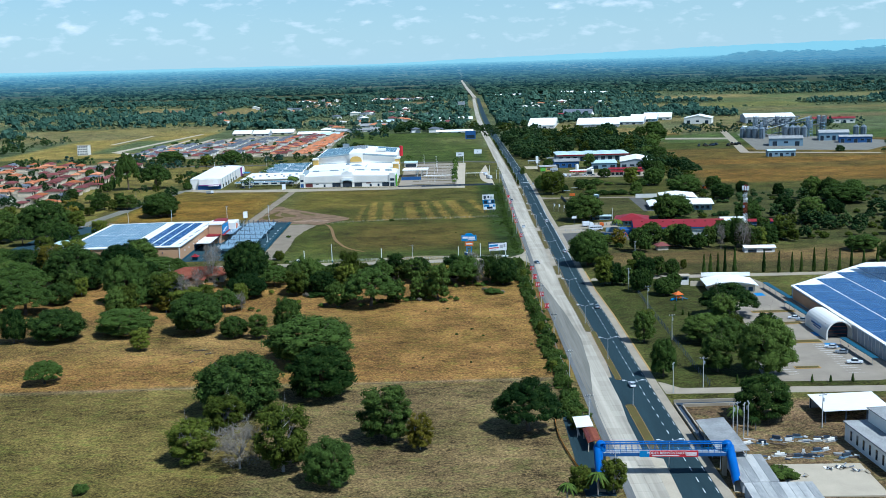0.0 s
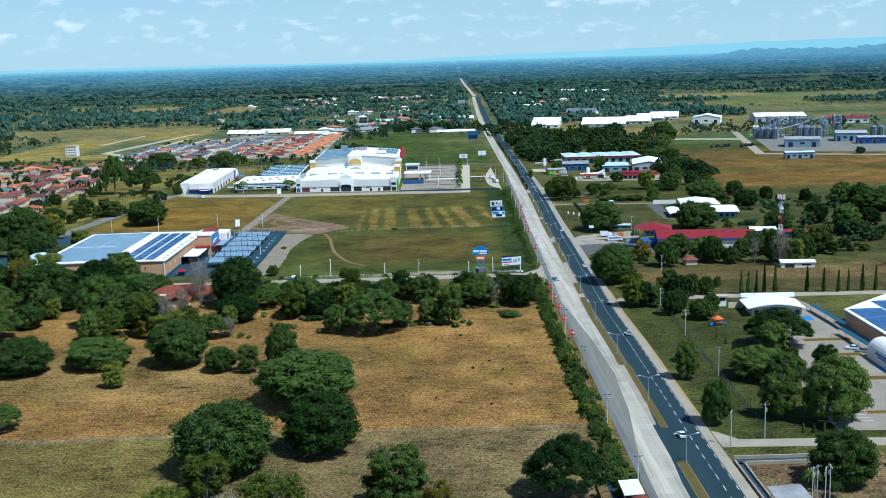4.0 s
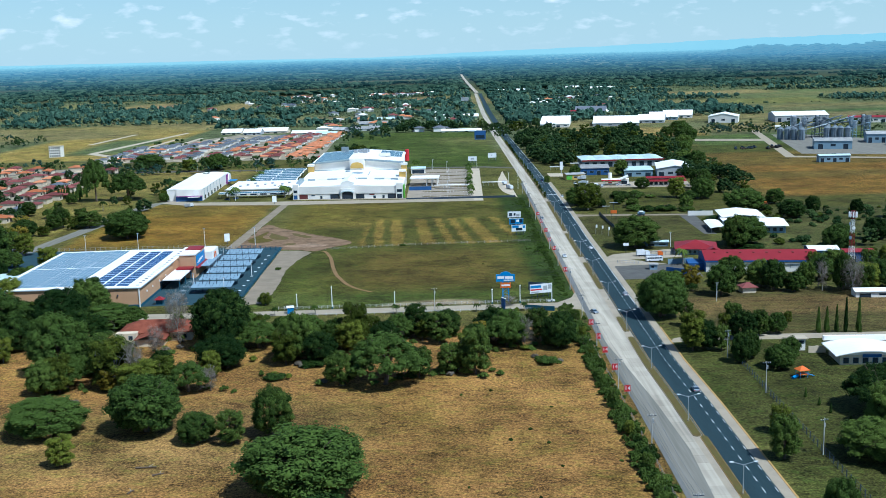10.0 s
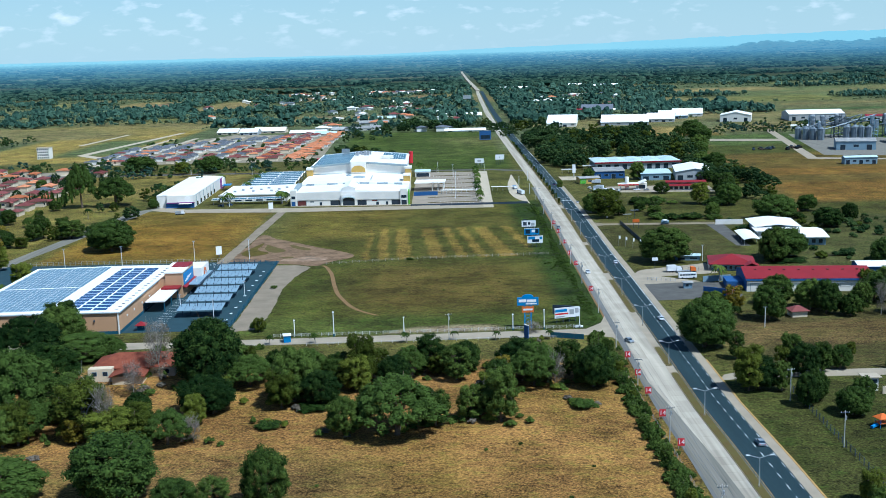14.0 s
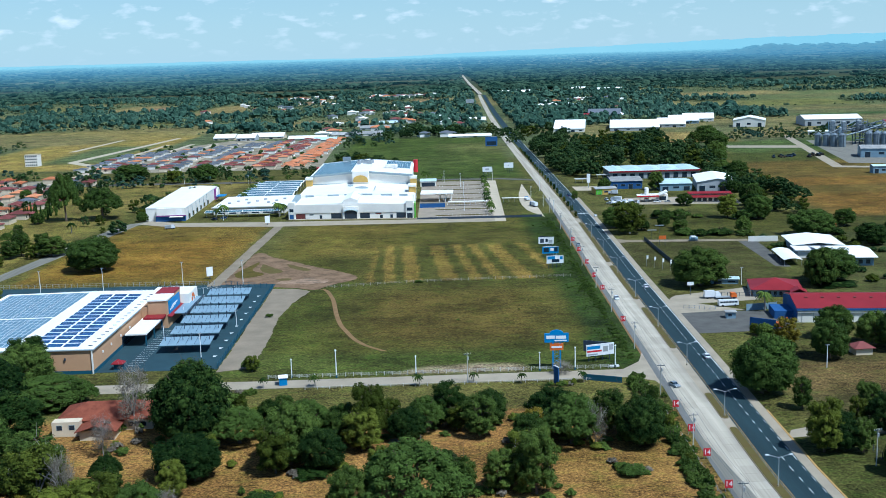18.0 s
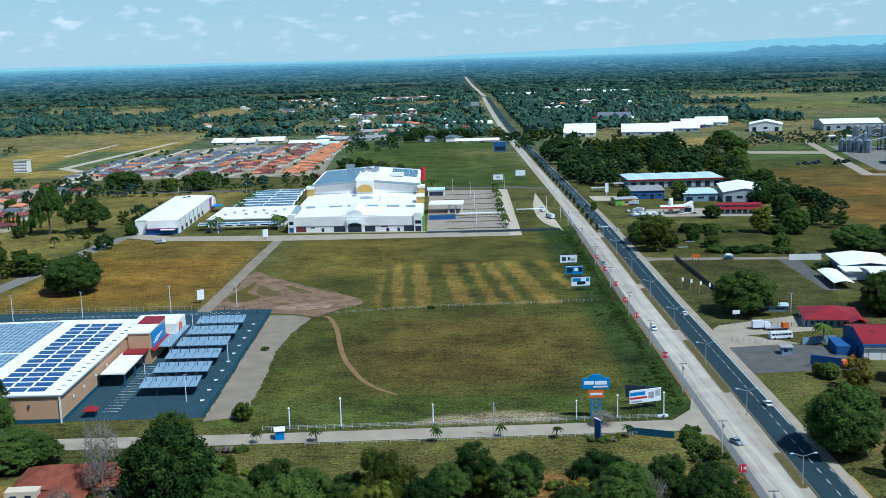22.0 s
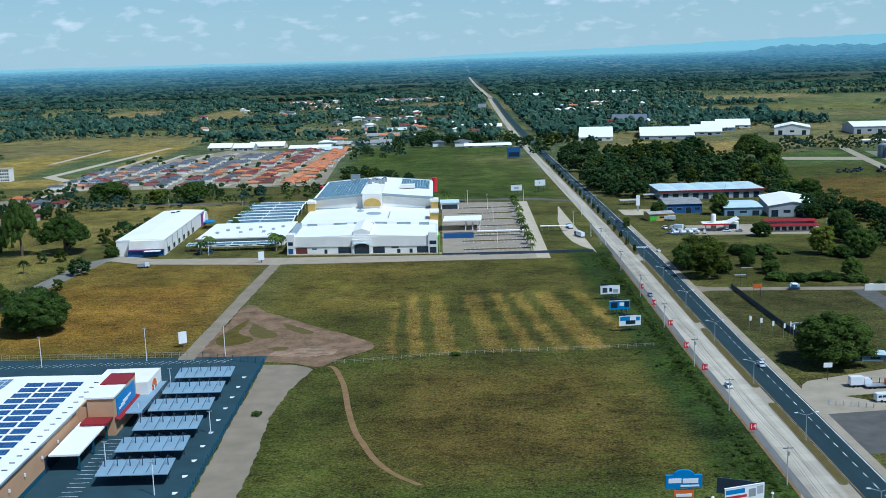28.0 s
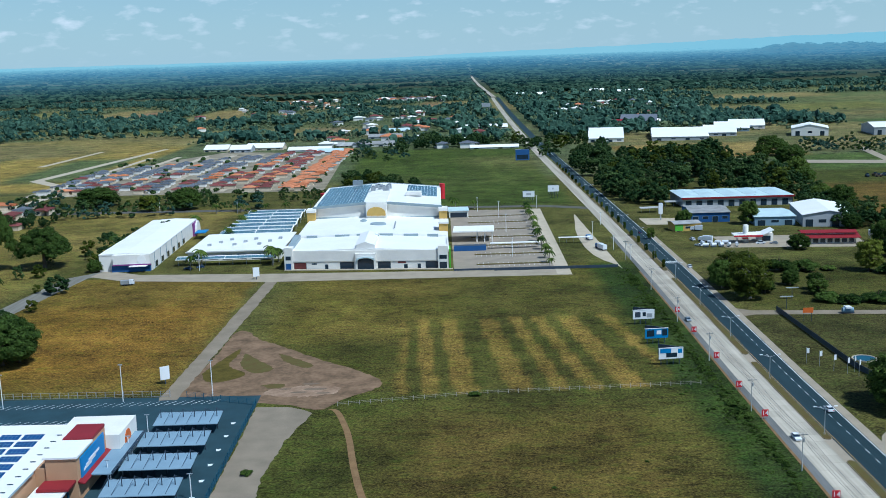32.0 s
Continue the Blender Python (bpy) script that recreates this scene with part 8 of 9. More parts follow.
part("tank", Mesh().tube((0, -2.2, 1.5), (0, 2.2, 1.5), 1.1, 1.1, 12), CARPORT, tk)
part("frame", Mesh().box(-0.9, -2.4, 0.4, 0.9, 2.4, 0.6), STEEL_DK, tk)
part("cap", Mesh().box(-1.6, -1.2, 2.4, 1.6, 1.2, 2.9), SIGN_WHITE, tk)

# ---- clinic with white roofs ----
cl = thing("white_roofed_clinic", 172, 724, -7, "clinic with joined bright white roofs and blue-grey walls", "clinic")
part("wall", Mesh().box(-9, 1, 0, 14, 30, 4.4), CARPORT, cl)
part("roof", Mesh().gable_x(-10.5, -1, 15.5, 31, 4.2, 1.6, 0.3), ROOF_W, cl)
part("wing_wall", Mesh().box(-16, 32, 0, 6, 60, 4.6), CARPORT, cl)
part("wing_roof", Mesh().gable_y(-18, 31, 8, 62, 4.6, 1.4, 0.3), ROOF_W, cl)
part("link_roof", Mesh().box(-19, 20, 4.0, -6, 34, 4.4), ROOF_W, cl)
part("link_wall", Mesh().box(-17.5, 21, 0, -8, 33, 4.0), WALL_W, cl)
for k in range(6):
    front_opening(cl, "window", -7.6 + k * 3.6, -5.6 + k * 3.6, 1.0, 3.0, 1.0)
cpv = thing("clinic_carport", 148.5, 728, -6, "carport with an arched white sheet roof", "carport")
cprof = [(-4.5 + 9 * k / 10, 2.8 + 0.9 * math.sin(math.pi * k / 10)) for k in range(11)]
part("roof", Mesh().profile_y(cprof + [(x, z + 0.15) for x, z in cprof[::-1]], 0, 30), ROOF_W, cpv)
for b in (1, 10, 20, 29):
    for a in (-4, 4):
        part("post", Mesh().tube((a, b, 0), (a, b, 3.0), 0.1), STEEL, cpv)
bxw = thing("boundary_wall", 155, 797, -5, "plain white boundary wall by the clinic lane", "wall")
part("wall", Mesh().box(-8, 0, 0, 8, 0.4, 3.0), WALL_W, bxw)
for k in range(10):
    o = thing("parked_machine", 196 + rng.uniform(-4, 22), 842 + rng.uniform(-8, 8), rng.uniform(0, 180), "rusty orange farm machine parked in the field", "machine", "machines in the field")
    part("frame", Mesh().box(-2.2, -0.9, 0.5, 2.2, 0.9, 1.0), ROOF_RUST, o)
    part("hopper", Mesh().cone_stack(0.4, 0, [(0.5, 1.0), (1.1, 2.2), (1.1, 2.4)], 8), ORANGE if k % 2 else STEEL_DK, o)
    for s in (-1, 1):
        part("wheel", Mesh().tube((0.2, s * 0.9, 0.6), (0.2, s * 1.15, 0.6), 0.6, 0.6, 10), TYRE, o)

# ---- car park, forecourt and bus bay of the mall ----
lotm = bpy.data.objects["paving_mall_lot"]
for r in range(7):
    y = 928 + r * 28
    isl = part("planted_strip", Mesh().box(-26, y, 0.05, 11.5, y + 2.0, 0.3), VERGE, lotm)
    for k in range(15):
        part("bay_line", Mesh().box(-25 + k * 2.6, y - 5, 0.05, -24.88 + k * 2.6, y - 0.1, 0.064), PAINT_W, lotm)
        part("bay_line", Mesh().box(-25 + k * 2.6, y + 2.1, 0.05, -24.88 + k * 2.6, y + 7, 0.064), PAINT_W, lotm)
gc = thing("white_canopy", -25, 998, -3, "high flat white drive-through canopy on slim columns", "canopy")
part("roof", Mesh().box(-12, -2, 6.0, 12, 18, 6.7), ROOF_W, gc)
for a in (2.0, 6.4, 10.8):
    for b in (0, 15):
        part("column", Mesh().box(a - 0.35, b - 0.35, 0, a + 0.35, b + 0.35, 6.0), WALL_W, gc)
lw = thing("covered_walk", -16.6, 972.5, 0.5, "long low white covered walk across the car park", "canopy")
part("roof", Mesh().box(0, 0, 3.0, 28, 3.2, 3.3), ROOF_W, lw)
for k in range(8):
    part("post", Mesh().box(0.5 + k * 3.8, 2.2, 0, 0.7 + k * 3.8, 2.4, 3.0), STEEL, lw)
sw = thing("screened_bay", -30, 969, 0, "dark blue screened loading bay by the mall wall", "bay")
part("screen", Mesh().box(-7, 0, 0, 11, 0.4, 2.8), WALL_BLUE, sw)
part("roof", Mesh().box(-7, 0.4, 2.6, 11, 5, 2.8), STEEL_DK, sw)
ub = thing("utility_block", -32, 1095, 0, "small white utility building with pale blue roof", "building")
part("wall", Mesh().box(-6, 0, 0, 7, 18, 4.2), WALL_W, ub)
part("roof", Mesh().box(-6.5, -0.5, 4.2, 7.5, 18.5, 4.6), ROOF_AQUA, ub)
front_opening(ub, "door", -5, 6, 0, 3.2, 0.0)
bs_ = thing("bus_bay_shelter", 34.5, 984, -4, "long white flat-roofed bus bay shelter", "bus shelter")
part("roof", Mesh().box(-12, -1.2, 3.2, 6, 1.2, 3.5), ROOF_W, bs_)
for k in range(5):
    part("post", Mesh().tube((-11 + k * 4, 0.8, 0), (-11 + k * 4, 0.8, 3.2), 0.1), STEEL, bs_)
lorry(43.5, 962, 14, WALL_BLUE, CAR_W, "white and dark blue coach parked in the bus bay", 11, False, 3.2)
lorry(41.5, 993, 10, SIGN_BLUE, CAR_W, "light blue minibus parked in the bus bay", 6.5, False, 2.6)
solid("zebra_crossing", (lambda m: [strip(m, 56 + 0.0 + k * 0.0 + 59.3 - 56 + k * 0.95, 59.8 + k * 0.95, 918, 922, 0.10, 0.112) for k in range(7)] and m)(Mesh()), PAINT_W, "white zebra crossing bars on the asphalt", "road marking", "structure")
for x, y, h in ((-6, 948, 10), (-4, 1030, 11), (-5, 1088, 11), (-18, 1120, 10), (24, 1128, 9), (46, 1010, 8), (50, 960, 8), (54, 930, 8), (-171, 937, 9), (56, 1045, 8), (-190, 1150, 8), (-250, 1165, 8), (-110, 1145, 8), (-60, 1140, 8), (103, 560, 8), (112, 690, 8)):
    o = copy_thing(post0, pose(x, y, 0))
    o.matrix_basis = at(x, y, 0, 1.0, h)

# ---- palms ----
def palm_parts():
    t = Mesh()
    for k in range(5):
        t.tube((0.05 * k * k * 0.1, 0, 0.17 * k), (0.05 * (k + 1) ** 2 * 0.1, 0, 0.17 * (k + 1)), 0.035 - 0.003 * k, 0.032 - 0.003 * k, 7, False)
    top = Vector((0.125, 0, 0.85))
    c = Mesh()
    for k in range(16):
        w = 2 * math.pi * k / 16 + rng.uniform(-0.1, 0.1)
        lift = rng.uniform(-0.05, 0.22)
        prev = None
        for j in range(5):
            u = j / 4
            p = top + Vector((math.cos(w) * 0.42 * u, math.sin(w) * 0.42 * u, lift * u * 1.6 - 0.38 * u * u))
            s = Vector((-math.sin(w), math.cos(w), 0)) * 0.07 * (1 - 0.75 * u * u)
            drop = Vector((0, 0, -0.05))
            cur = (p + s + drop, p, p - s + drop)
            if prev:
                c.add([tuple(q) for q in prev + cur], [(0, 1, 4, 3), (1, 2, 5, 4)])
            prev = cur
    return t.data("trunk", BARK_PALE), c.data("crown", LEAF)


PT, PC = palm_parts()
palm0 = None


def palm(x, y, h, label="palm with arching green fronds", group="palms"):
    global palm0
    m = Matrix.LocRotScale((x, y, 0), Euler((0, 0, rng.uniform(0, 6.28))), (h, h, h))
    if palm0 is None:
        palm0 = thing("palm_tree", 0, 0, 0, label, "palm", group)
        part("trunk", PT, None, palm0)
        part("crown", PC, None, palm0)
        palm0.matrix_basis = m
        return palm0
    o = copy_thing(palm0, pose(0, 0, 0))
    o.matrix_basis = m
    return o


for k in range(16):
    palm(11 + 0.025 * k * 12 + rng.uniform(-0.8, 0.8), 916 + k * 13, rng.uniform(5.5, 8))
for x, y, h in ((-66.9, 556, 4.5), (-32.6, 553.5, 4.5), (-15, 556, 4), (0.5, 553.5, 4), (21, 553, 4), (-84, 556, 4), (107.5, 641, 9), (-176, 938, 9), (-173, 952, 10), (-134, 946, 10), (-132, 955, 9), (-137, 962, 9), (83, 290, 6), (87, 286, 4.5), (33, 250, 6), (36, 244, 7), (28, 240, 6)):
    palm(x, y, h)
for k in range(12):
    palm(-205 + k * 17 + rng.uniform(-3, 3), 1150 - k * 1.5 + rng.uniform(-3, 3), rng.uniform(7, 10))
for k in range(9):
    palm(-172 + rng.uniform(-3, 3) - k * 0.6, 1030 + k * 13, rng.uniform(6, 8))
for x, y in ((-215, 1000), (-228, 985), (-238, 1010), (-205, 1085), (-226, 1070), (-262, 900), (-285, 870)):
    palm(x, y, rng.uniform(7, 10))

# ---- filling station and workshops ----
aq = thing("aqua_roofed_works", 159, 1107, -1, "long workshop with a row of aqua hipped roof bays", "workshop")
part("wall", Mesh().box(-37, 0, 0, 38, 42, 6.4), WALL_GREY, aq)
part("red_fascia", Mesh().box(-38, -1.2, 5.6, 39, -0.8, 6.8), ROOF_RED, aq)
for k in range(5):
    a = -38 + k * 15.4
    part("roof_bay", Mesh().hip(a, -0.8, a + 15.2, 43, 6.5, 1.3, 0.2), ROOF_AQUA, aq)
for k in range(10):
    front_opening(aq, "bay_door", -35 + k * 7.3, -31 + k * 7.3, 0.1, 4.4, 0.0)
shed("blue_walled_shop", 124, 1042, -3, 24, 32, 6, 1.4, WALL_BLUE, ROOF_GREY, "blue-walled workshop with a grey sheet roof", "workshop", bays=4)
shed("great_white_shed", 187, 1012, -10, 30, 52, 7, 2.6, WALL_GREY, ROOF_W, "large shed with a broad white sheet roof", "shed", ridge="y", bays=4)
shed("pale_aqua_shed", 158, 1022, -4, 24, 34, 5.4, 1.2, CARPORT, ROOF_AQUA, "shed with a pale aqua sheet roof", "shed", bays=3)
rb = thing("red_tiered_hall", 167, 956, -6, "white hall under two tiers of red roof", "hall")
part("wall", Mesh().box(-14, 1, 0, 14, 12, 3.4), WALL_W, rb)
part("lower_roof", Mesh().gable_x(-16, -1.5, 16, 13.5, 3.4, 1.4, 0.25), ROOF_RED, rb)
part("clerestory", Mesh().box(-14, 4, 4.4, 14, 9, 5.6), WALL_W, rb)
part("upper_roof", Mesh().gable_x(-15, 2.5, 15, 10.5, 5.6, 1.0, 0.25), ROOF_RED, rb)
for k in range(7):
    front_opening(rb, "window", -12.5 + k * 3.8, -10 + k * 3.8, 0.6, 2.8, 1.0)
gst = thing("filling_station", 129, 968, -5, "filling station with white angled canopy and red edge", "filling station")
part("canopy", Mesh().profile_y([(-11, 4.0), (4, 4.4), (10, 7.0), (10, 7.6), (4, 5.0), (-11, 4.6)], -4, 6), ROOF_W, gst)
part("red_edge", Mesh().box(-11.4, -4.3, 3.8, 4, -4.0, 4.7), RED, gst)
part("shop", Mesh().box(3, 2, 0, 11, 9, 4.6), WALL_W, gst)
front_opening(gst, "window", 5, 9.5, 0.4, 3.2, 2.0)
for a in (-9, -3, 3):
    part("column", Mesh().box(a - 0.3, 0, 0, a + 0.3, 0.6, 4.1), WALL_W, gst)
wt = thing("white_cylinder_tower", 124.7, 969, 0, "tall white cylinder tower of the filling station", "tower")
part("drum", Mesh().cone_stack(0, 0, [(1.5, 0), (1.5, 9.6), (1.2, 9.9)], 18), WALL_W, wt, "", True)
part("band", Mesh().cone_stack(0, 0, [(1.56, 2.0), (1.56, 2.6)], 18), RED, wt)
tk2 = thing("water_tank", 192, 962, 0, "white water tank on a stand", "tank")
part("drum", Mesh().cone_stack(0, 0, [(1.8, 3), (1.8, 6), (0.3, 6.6)], 14), WALL_W, tk2)
part("stand", Mesh().box(-1.2, -1.2, 0, -0.9, -0.9, 3).box(0.9, 0.9, 0, 1.2, 1.2, 3).box(-1.2, 0.9, 0, -0.9, 1.2, 3).box(0.9, -1.2, 0, 1.2, -0.9, 3), STEEL, tk2)
shed("mural_shop", 103, 1012, 8, 16, 12, 4.4, 0.9, YELLOW, ROOF_GREY, "small shop with green and yellow painted walls", "shop", bays=3)
part("green_panel", Mesh().box(-8.1, -0.1, 0.3, -3, 0.0, 4.0), GREEN, bpy.data.objects["mural_shop"])
ps = thing("pylon_board", 96, 1056, 0, "tall white pylon sign by the wayside yard", "sign")
part("panel", Mesh().box(-1.3, -0.4, 4, 1.3, 0.4, 11), SIGN_WHITE, ps)
part("post", Mesh().box(-0.4, -0.3, 0, 0.4, 0.3, 4), STEEL, ps)
for k in range(9):
    o = thing("white_tank", 100 + (k % 5) * 4.2, 958 + (k // 5) * 7, 20 * k, "small white tank or trailer in the yard", "tank", "yard tanks")
    part("body", Mesh().tube((-1.6, 0, 1.4), (1.6, 0, 1.4), 0.9, 0.9, 10), CAR_W, o)
    part("skid", Mesh().box(-1.5, -0.6, 0, 1.5, 0.6, 0.6), STEEL_DK, o)
for k in range(2):
    carport("shade_roof", 96 + (k % 2) * 22, 1088 + k * 26, 13, 6, 3.0, "low grey shade roof by the wayside yard", ROOF_GREY, 3, 0.3, False, "wayside shade roofs")
sl = thing("solar_lamp", 104.6, 831, 0, "solar panel on a dark post in the rough grass", "solar lamp")
part("post", Mesh().tube((0, 0, 0), (0, 0, 5), 0.12), STEEL_DK, sl)
part("panel", Mesh().box(-2.6, -0.5, 5.0, 2.6, 0.7, 5.25), STEEL, sl)
copy_thing(sl, pose(97, 815, 0))

# ---- grain plant ----
silo0 = None
for k, (x, y) in enumerate(((387, 1356), (393.5, 1350), (399.5, 1344), (406, 1338), (440, 1352), (447, 1349), (454, 1346), (461, 1343), (444, 1362), (452, 1359), (522, 1330), (530, 1327))):
    if silo0 is None:
        silo0 = thing("grain_silo", x, y, 0, "ribbed galvanised steel grain silo with conical cap", "silo", "grain silos")
        rings = []
        for j in range(13):
            rings += [(3.7, j * 0.95), (3.62, j * 0.95 + 0.5)]
        part("drum", Mesh().cone_stack(0, 0, rings, 18), STEEL_MID, silo0)
        part("cap", Mesh().cone_stack(0, 0, [(3.9, 12.3), (0.5, 14.6), (0.5, 15.2)], 18), STEEL_MID, silo0)
        part("ladder", Mesh().box(-0.3, -3.85, 0, 0.3, -3.75, 12.4), STEEL_DK, silo0)
    else:
        copy_thing(silo0, pose(x, y, 0))
gp = thing("grain_works", 432, 1362, -15, "steel grain works of towers, legs and conveyors", "works")
w_r = random.Random(11)
for k in range(26):
    x, y = w_r.uniform(-34, 60), w_r.uniform(-12, 30)
    h = w_r.uniform(12, 27)
    q = w_r.uniform(1.2, 3.4)
    lg = Mesh()
    for a in (-1, 1):
        for b in (-1, 1):
            lg.tube((x + a * q, y + b * q, 0), (x + a * q, y + b * q, h), 0.22, 0.22, 4)
    for s in range(int(h / 4)):
        lg.box(x - q - 0.2, y - q - 0.2, 4 * s + 3.6, x + q + 0.2, y + q + 0.2, 3.85 + 4 * s)
        lg.tube((x - q, y - q, 4 * s), (x + q, y - q, 4 * s + 3.6), 0.12, 0.12, 4)
    tw_ = part("steel_tower", lg, (STEEL_MID, STEEL_DK, CARPORT)[k % 3], gp)
    if k % 2:
        part("hopper", Mesh().cone_stack(x, y, [(0.4, h * 0.5), (q, h * 0.65), (q, h * 0.95), (0.3, h)], 10), STEEL, tw_)
for k in range(12):
    x0, y0, x1, y1 = w_r.uniform(-40, 20), w_r.uniform(-10, 25), w_r.uniform(0, 60), w_r.uniform(-10, 25)
    part("conveyor", Mesh().tube((x0, y0, w_r.uniform(4, 15)), (x1, y1, w_r.uniform(14, 25)), 0.6, 0.6, 6), STEEL_MID, gp)
shed("blue_plant_shed", 398, 1219, -16, 37, 30, 8.5, 2.2, CARPORT, ROOF_GREY, "blue-grey plant shed with rounded roof", "shed", bays=3)
shed("long_blue_shed", 353, 1094, -4, 28, 9, 6, 1.0, CARPORT, ROOF_AQUA, "long low blue-grey shed by the plant road", "shed", bays=5)
shed("big_plant_hall", 474, 1275, -16, 34, 30, 9.5, 2.4, CARPORT, ROOF_GREY, "tall blue-grey plant hall", "hall", bays=5)
shed("plant_annex", 485, 1236, -16, 36, 16, 7, 1.6, WALL_BLUE, ROOF_GREY, "dark blue plant annex", "shed", bays=5)
shed("white_grain_store", 403, 1662, -18, 42, 46, 9, 4.5, WALL_W, ROOF_W, "white grain store with a ridged roof", "store", ridge="y", bays=3)
shed("white_grain_store", 510, 1640, -8, 74, 60, 9, 4.5, WALL_GREY, ROOF_W, "wide white-roofed grain store", "store", bays=6)
shed("plant_office", 445, 1500, -18, 34, 10, 4, 1.0, WALL_W, ROOF_W, "low white plant office", "office", bays=5)
shed("red_roof_store", 590, 1590, -15, 60, 22, 7, 2, WALL_W, ROOF_RED, "long white store with red roof", "store", bays=6)
slab("paving_airstrip", [(290, 1366), (366, 1340), (372, 1368), (296, 1394)], 0.05, CONCRETE, "bare concrete apron in the fields", "paving")
# Dark machine forms added in place of small dark clumps that read as cattle.
for k in range(14):
    o = thing("farm_machine", 300 + rng.uniform(0, 60), 1250 + rng.uniform(-12, 12), rng.uniform(0, 180), "dark stand-in block for a cattle-like shape in the pasture", "machine", "machines in the pasture")
    part("body", Mesh().box(-2.5, -1.1, 0.6, 2.5, 1.1, 2.0), (STEEL_DK, BARK, TYRE)[k % 3], o)
    part("cab", Mesh().box(-0.8, -0.9, 2.0, 0.8, 0.9, 3.0), GLASS, o)
    for s in (-1.5, 1.5):
        part("wheel", Mesh().tube((s, -1.2, 0.7), (s, 1.2, 0.7), 0.7, 0.7, 10), TYRE, o)

# ---- warehouses along the highway ----
for x, y, yaw, w, d, h, r, wl_, rf, lb in ((158, 1662, -9, 42, 140, 13, 5, WALL_W, ROOF_W, "white curved-roof warehouse by the highway"), (246, 1655, -10, 66, 120, 12, 4.5, WALL_GREY, ROOF_W, "wide warehouse with white roofs"),
                                           (305, 1700, -14, 40, 90, 12, 4, WALL_GREY, ROOF_W, "white-roofed warehouse in the woods"), (338, 1766, -14, 44, 70, 12, 4, CARPORT, ROOF_W, "warehouse with pale roof and blue front"),
                                           (369, 1805, -14, 46, 70, 12, 4, WALL_W, ROOF_W, "plain white warehouse with ridged roof"), (248, 1930, -12, 52, 70, 14, 6, WALL_GREY, ROOF_SLATE, "grey-roofed warehouse beyond the white sheds"), (196, 1935, -10, 70, 30, 12, 3, WALL_W, ROOF_RED, "long low shed with red roof"),
                                           (176, 2215, 0, 60, 26, 8, 2, WALL_W, ROOF_W, "white store by the far highway"), (215, 2290, 0, 30, 20, 14, 2, CARPORT, ROOF_GREY, "grey feed mill beside the far highway"), (250, 2330, 0, 34, 22, 10, 2, STEEL, ROOF_AQUA, "pale feed mill with aqua roof"),
                                           (215, 3215, 0, 90, 30, 9, 3, WALL_W, ROOF_W, "far white warehouse by the highway"), (395, 3360, 0, 60, 26, 9, 3, WALL_W, ROOF_W, "far white warehouse among trees"), (475, 3230, 0, 70, 26, 9, 3, WALL_W, ROOF_W, "far white warehouse with low roof"),
                                           (22, 1622, -2, 56, 14, 5, 1.5, WALL_W, ROOF_W, "long white roof beyond the green field"), (-55, 1742, 0, 26, 20, 5, 2, WALL_W, ROOF_W, "white building among trees"), (-120, 1705, 0, 44, 22, 8, 2, WALL_W, ROOF_GREY, "pale building among trees"),
                                           (-115, 1840, 0, 46, 24, 6, 2, WALL_GREY, ROOF_GREY, "grey-roofed hall among trees"), (-100, 1960, 0, 30, 20, 5, 2, WALL_GREY, ROOF_AQUA, "pale aqua roof among the trees"), (10, 1985, 0, 50, 16, 6, 2, WALL_W, ROOF_W, "long white roof among trees"),
                                           (38, 1958, 0, 44, 20, 8, 2.5, WALL_CREAM, ROOF_W, "row of white wayside shops"), (-65, 2140, 0, 40, 14, 5, 2, WALL_W, ROOF_W, "small white hall among the trees"), (-160, 1712, 0, 22, 16, 5, 2, WALL_CREAM, ROOF_GREY, "cream house among trees"),
                                           (-318, 1700, -6, 30, 26, 8, 3, WALL_CREAM, ROOF_W, "white school hall with ridged roof"), (-284, 1680, -6, 26, 20, 10, 3, WALL_GREY, ROOF_W, "grey-walled school hall with a white roof"), (-258, 1700, -6, 46, 22, 9, 3, WALL_CREAM, ROOF_W, "white school wing with ridged roof"), (-198, 1660, -6, 52, 18, 6, 2, WALL_W, ROOF_W, "low white school building"), (-170, 1625, -6, 30, 14, 6, 2, WALL_W, ROOF_AQUA, "school pavilion with aqua roof")):
    shed("warehouse" if "ware" in lb or "store" in lb else "building", x, y, yaw, w, d, h * 0.36, r * 1.6, wl_, rf, lb, "warehouse" if "ware" in lb or "store" in lb else "building", bays=4, group="far roofs")
apt = thing("apartment_block", -467, 1382, 0, "small white four-storey apartment block with dark windows", "apartment block")
part("wall", Mesh().box(-7, 0, 0, 7, 11, 12.6), WALL_W, apt)
part("roof", Mesh().box(-7.4, -0.4, 12.6, 7.4, 11.4, 13.1), CONC_PALE, apt)
for f_ in range(4):
    for k in range(6):
        front_opening(apt, "window", -6.4 + k * 2.2, -5.0 + k * 2.2, 0.9 + f_ * 3.1, 2.5 + f_ * 3.1, 0.0, GLASS, False)

# ---- housing estates ----
HOUSE = {}


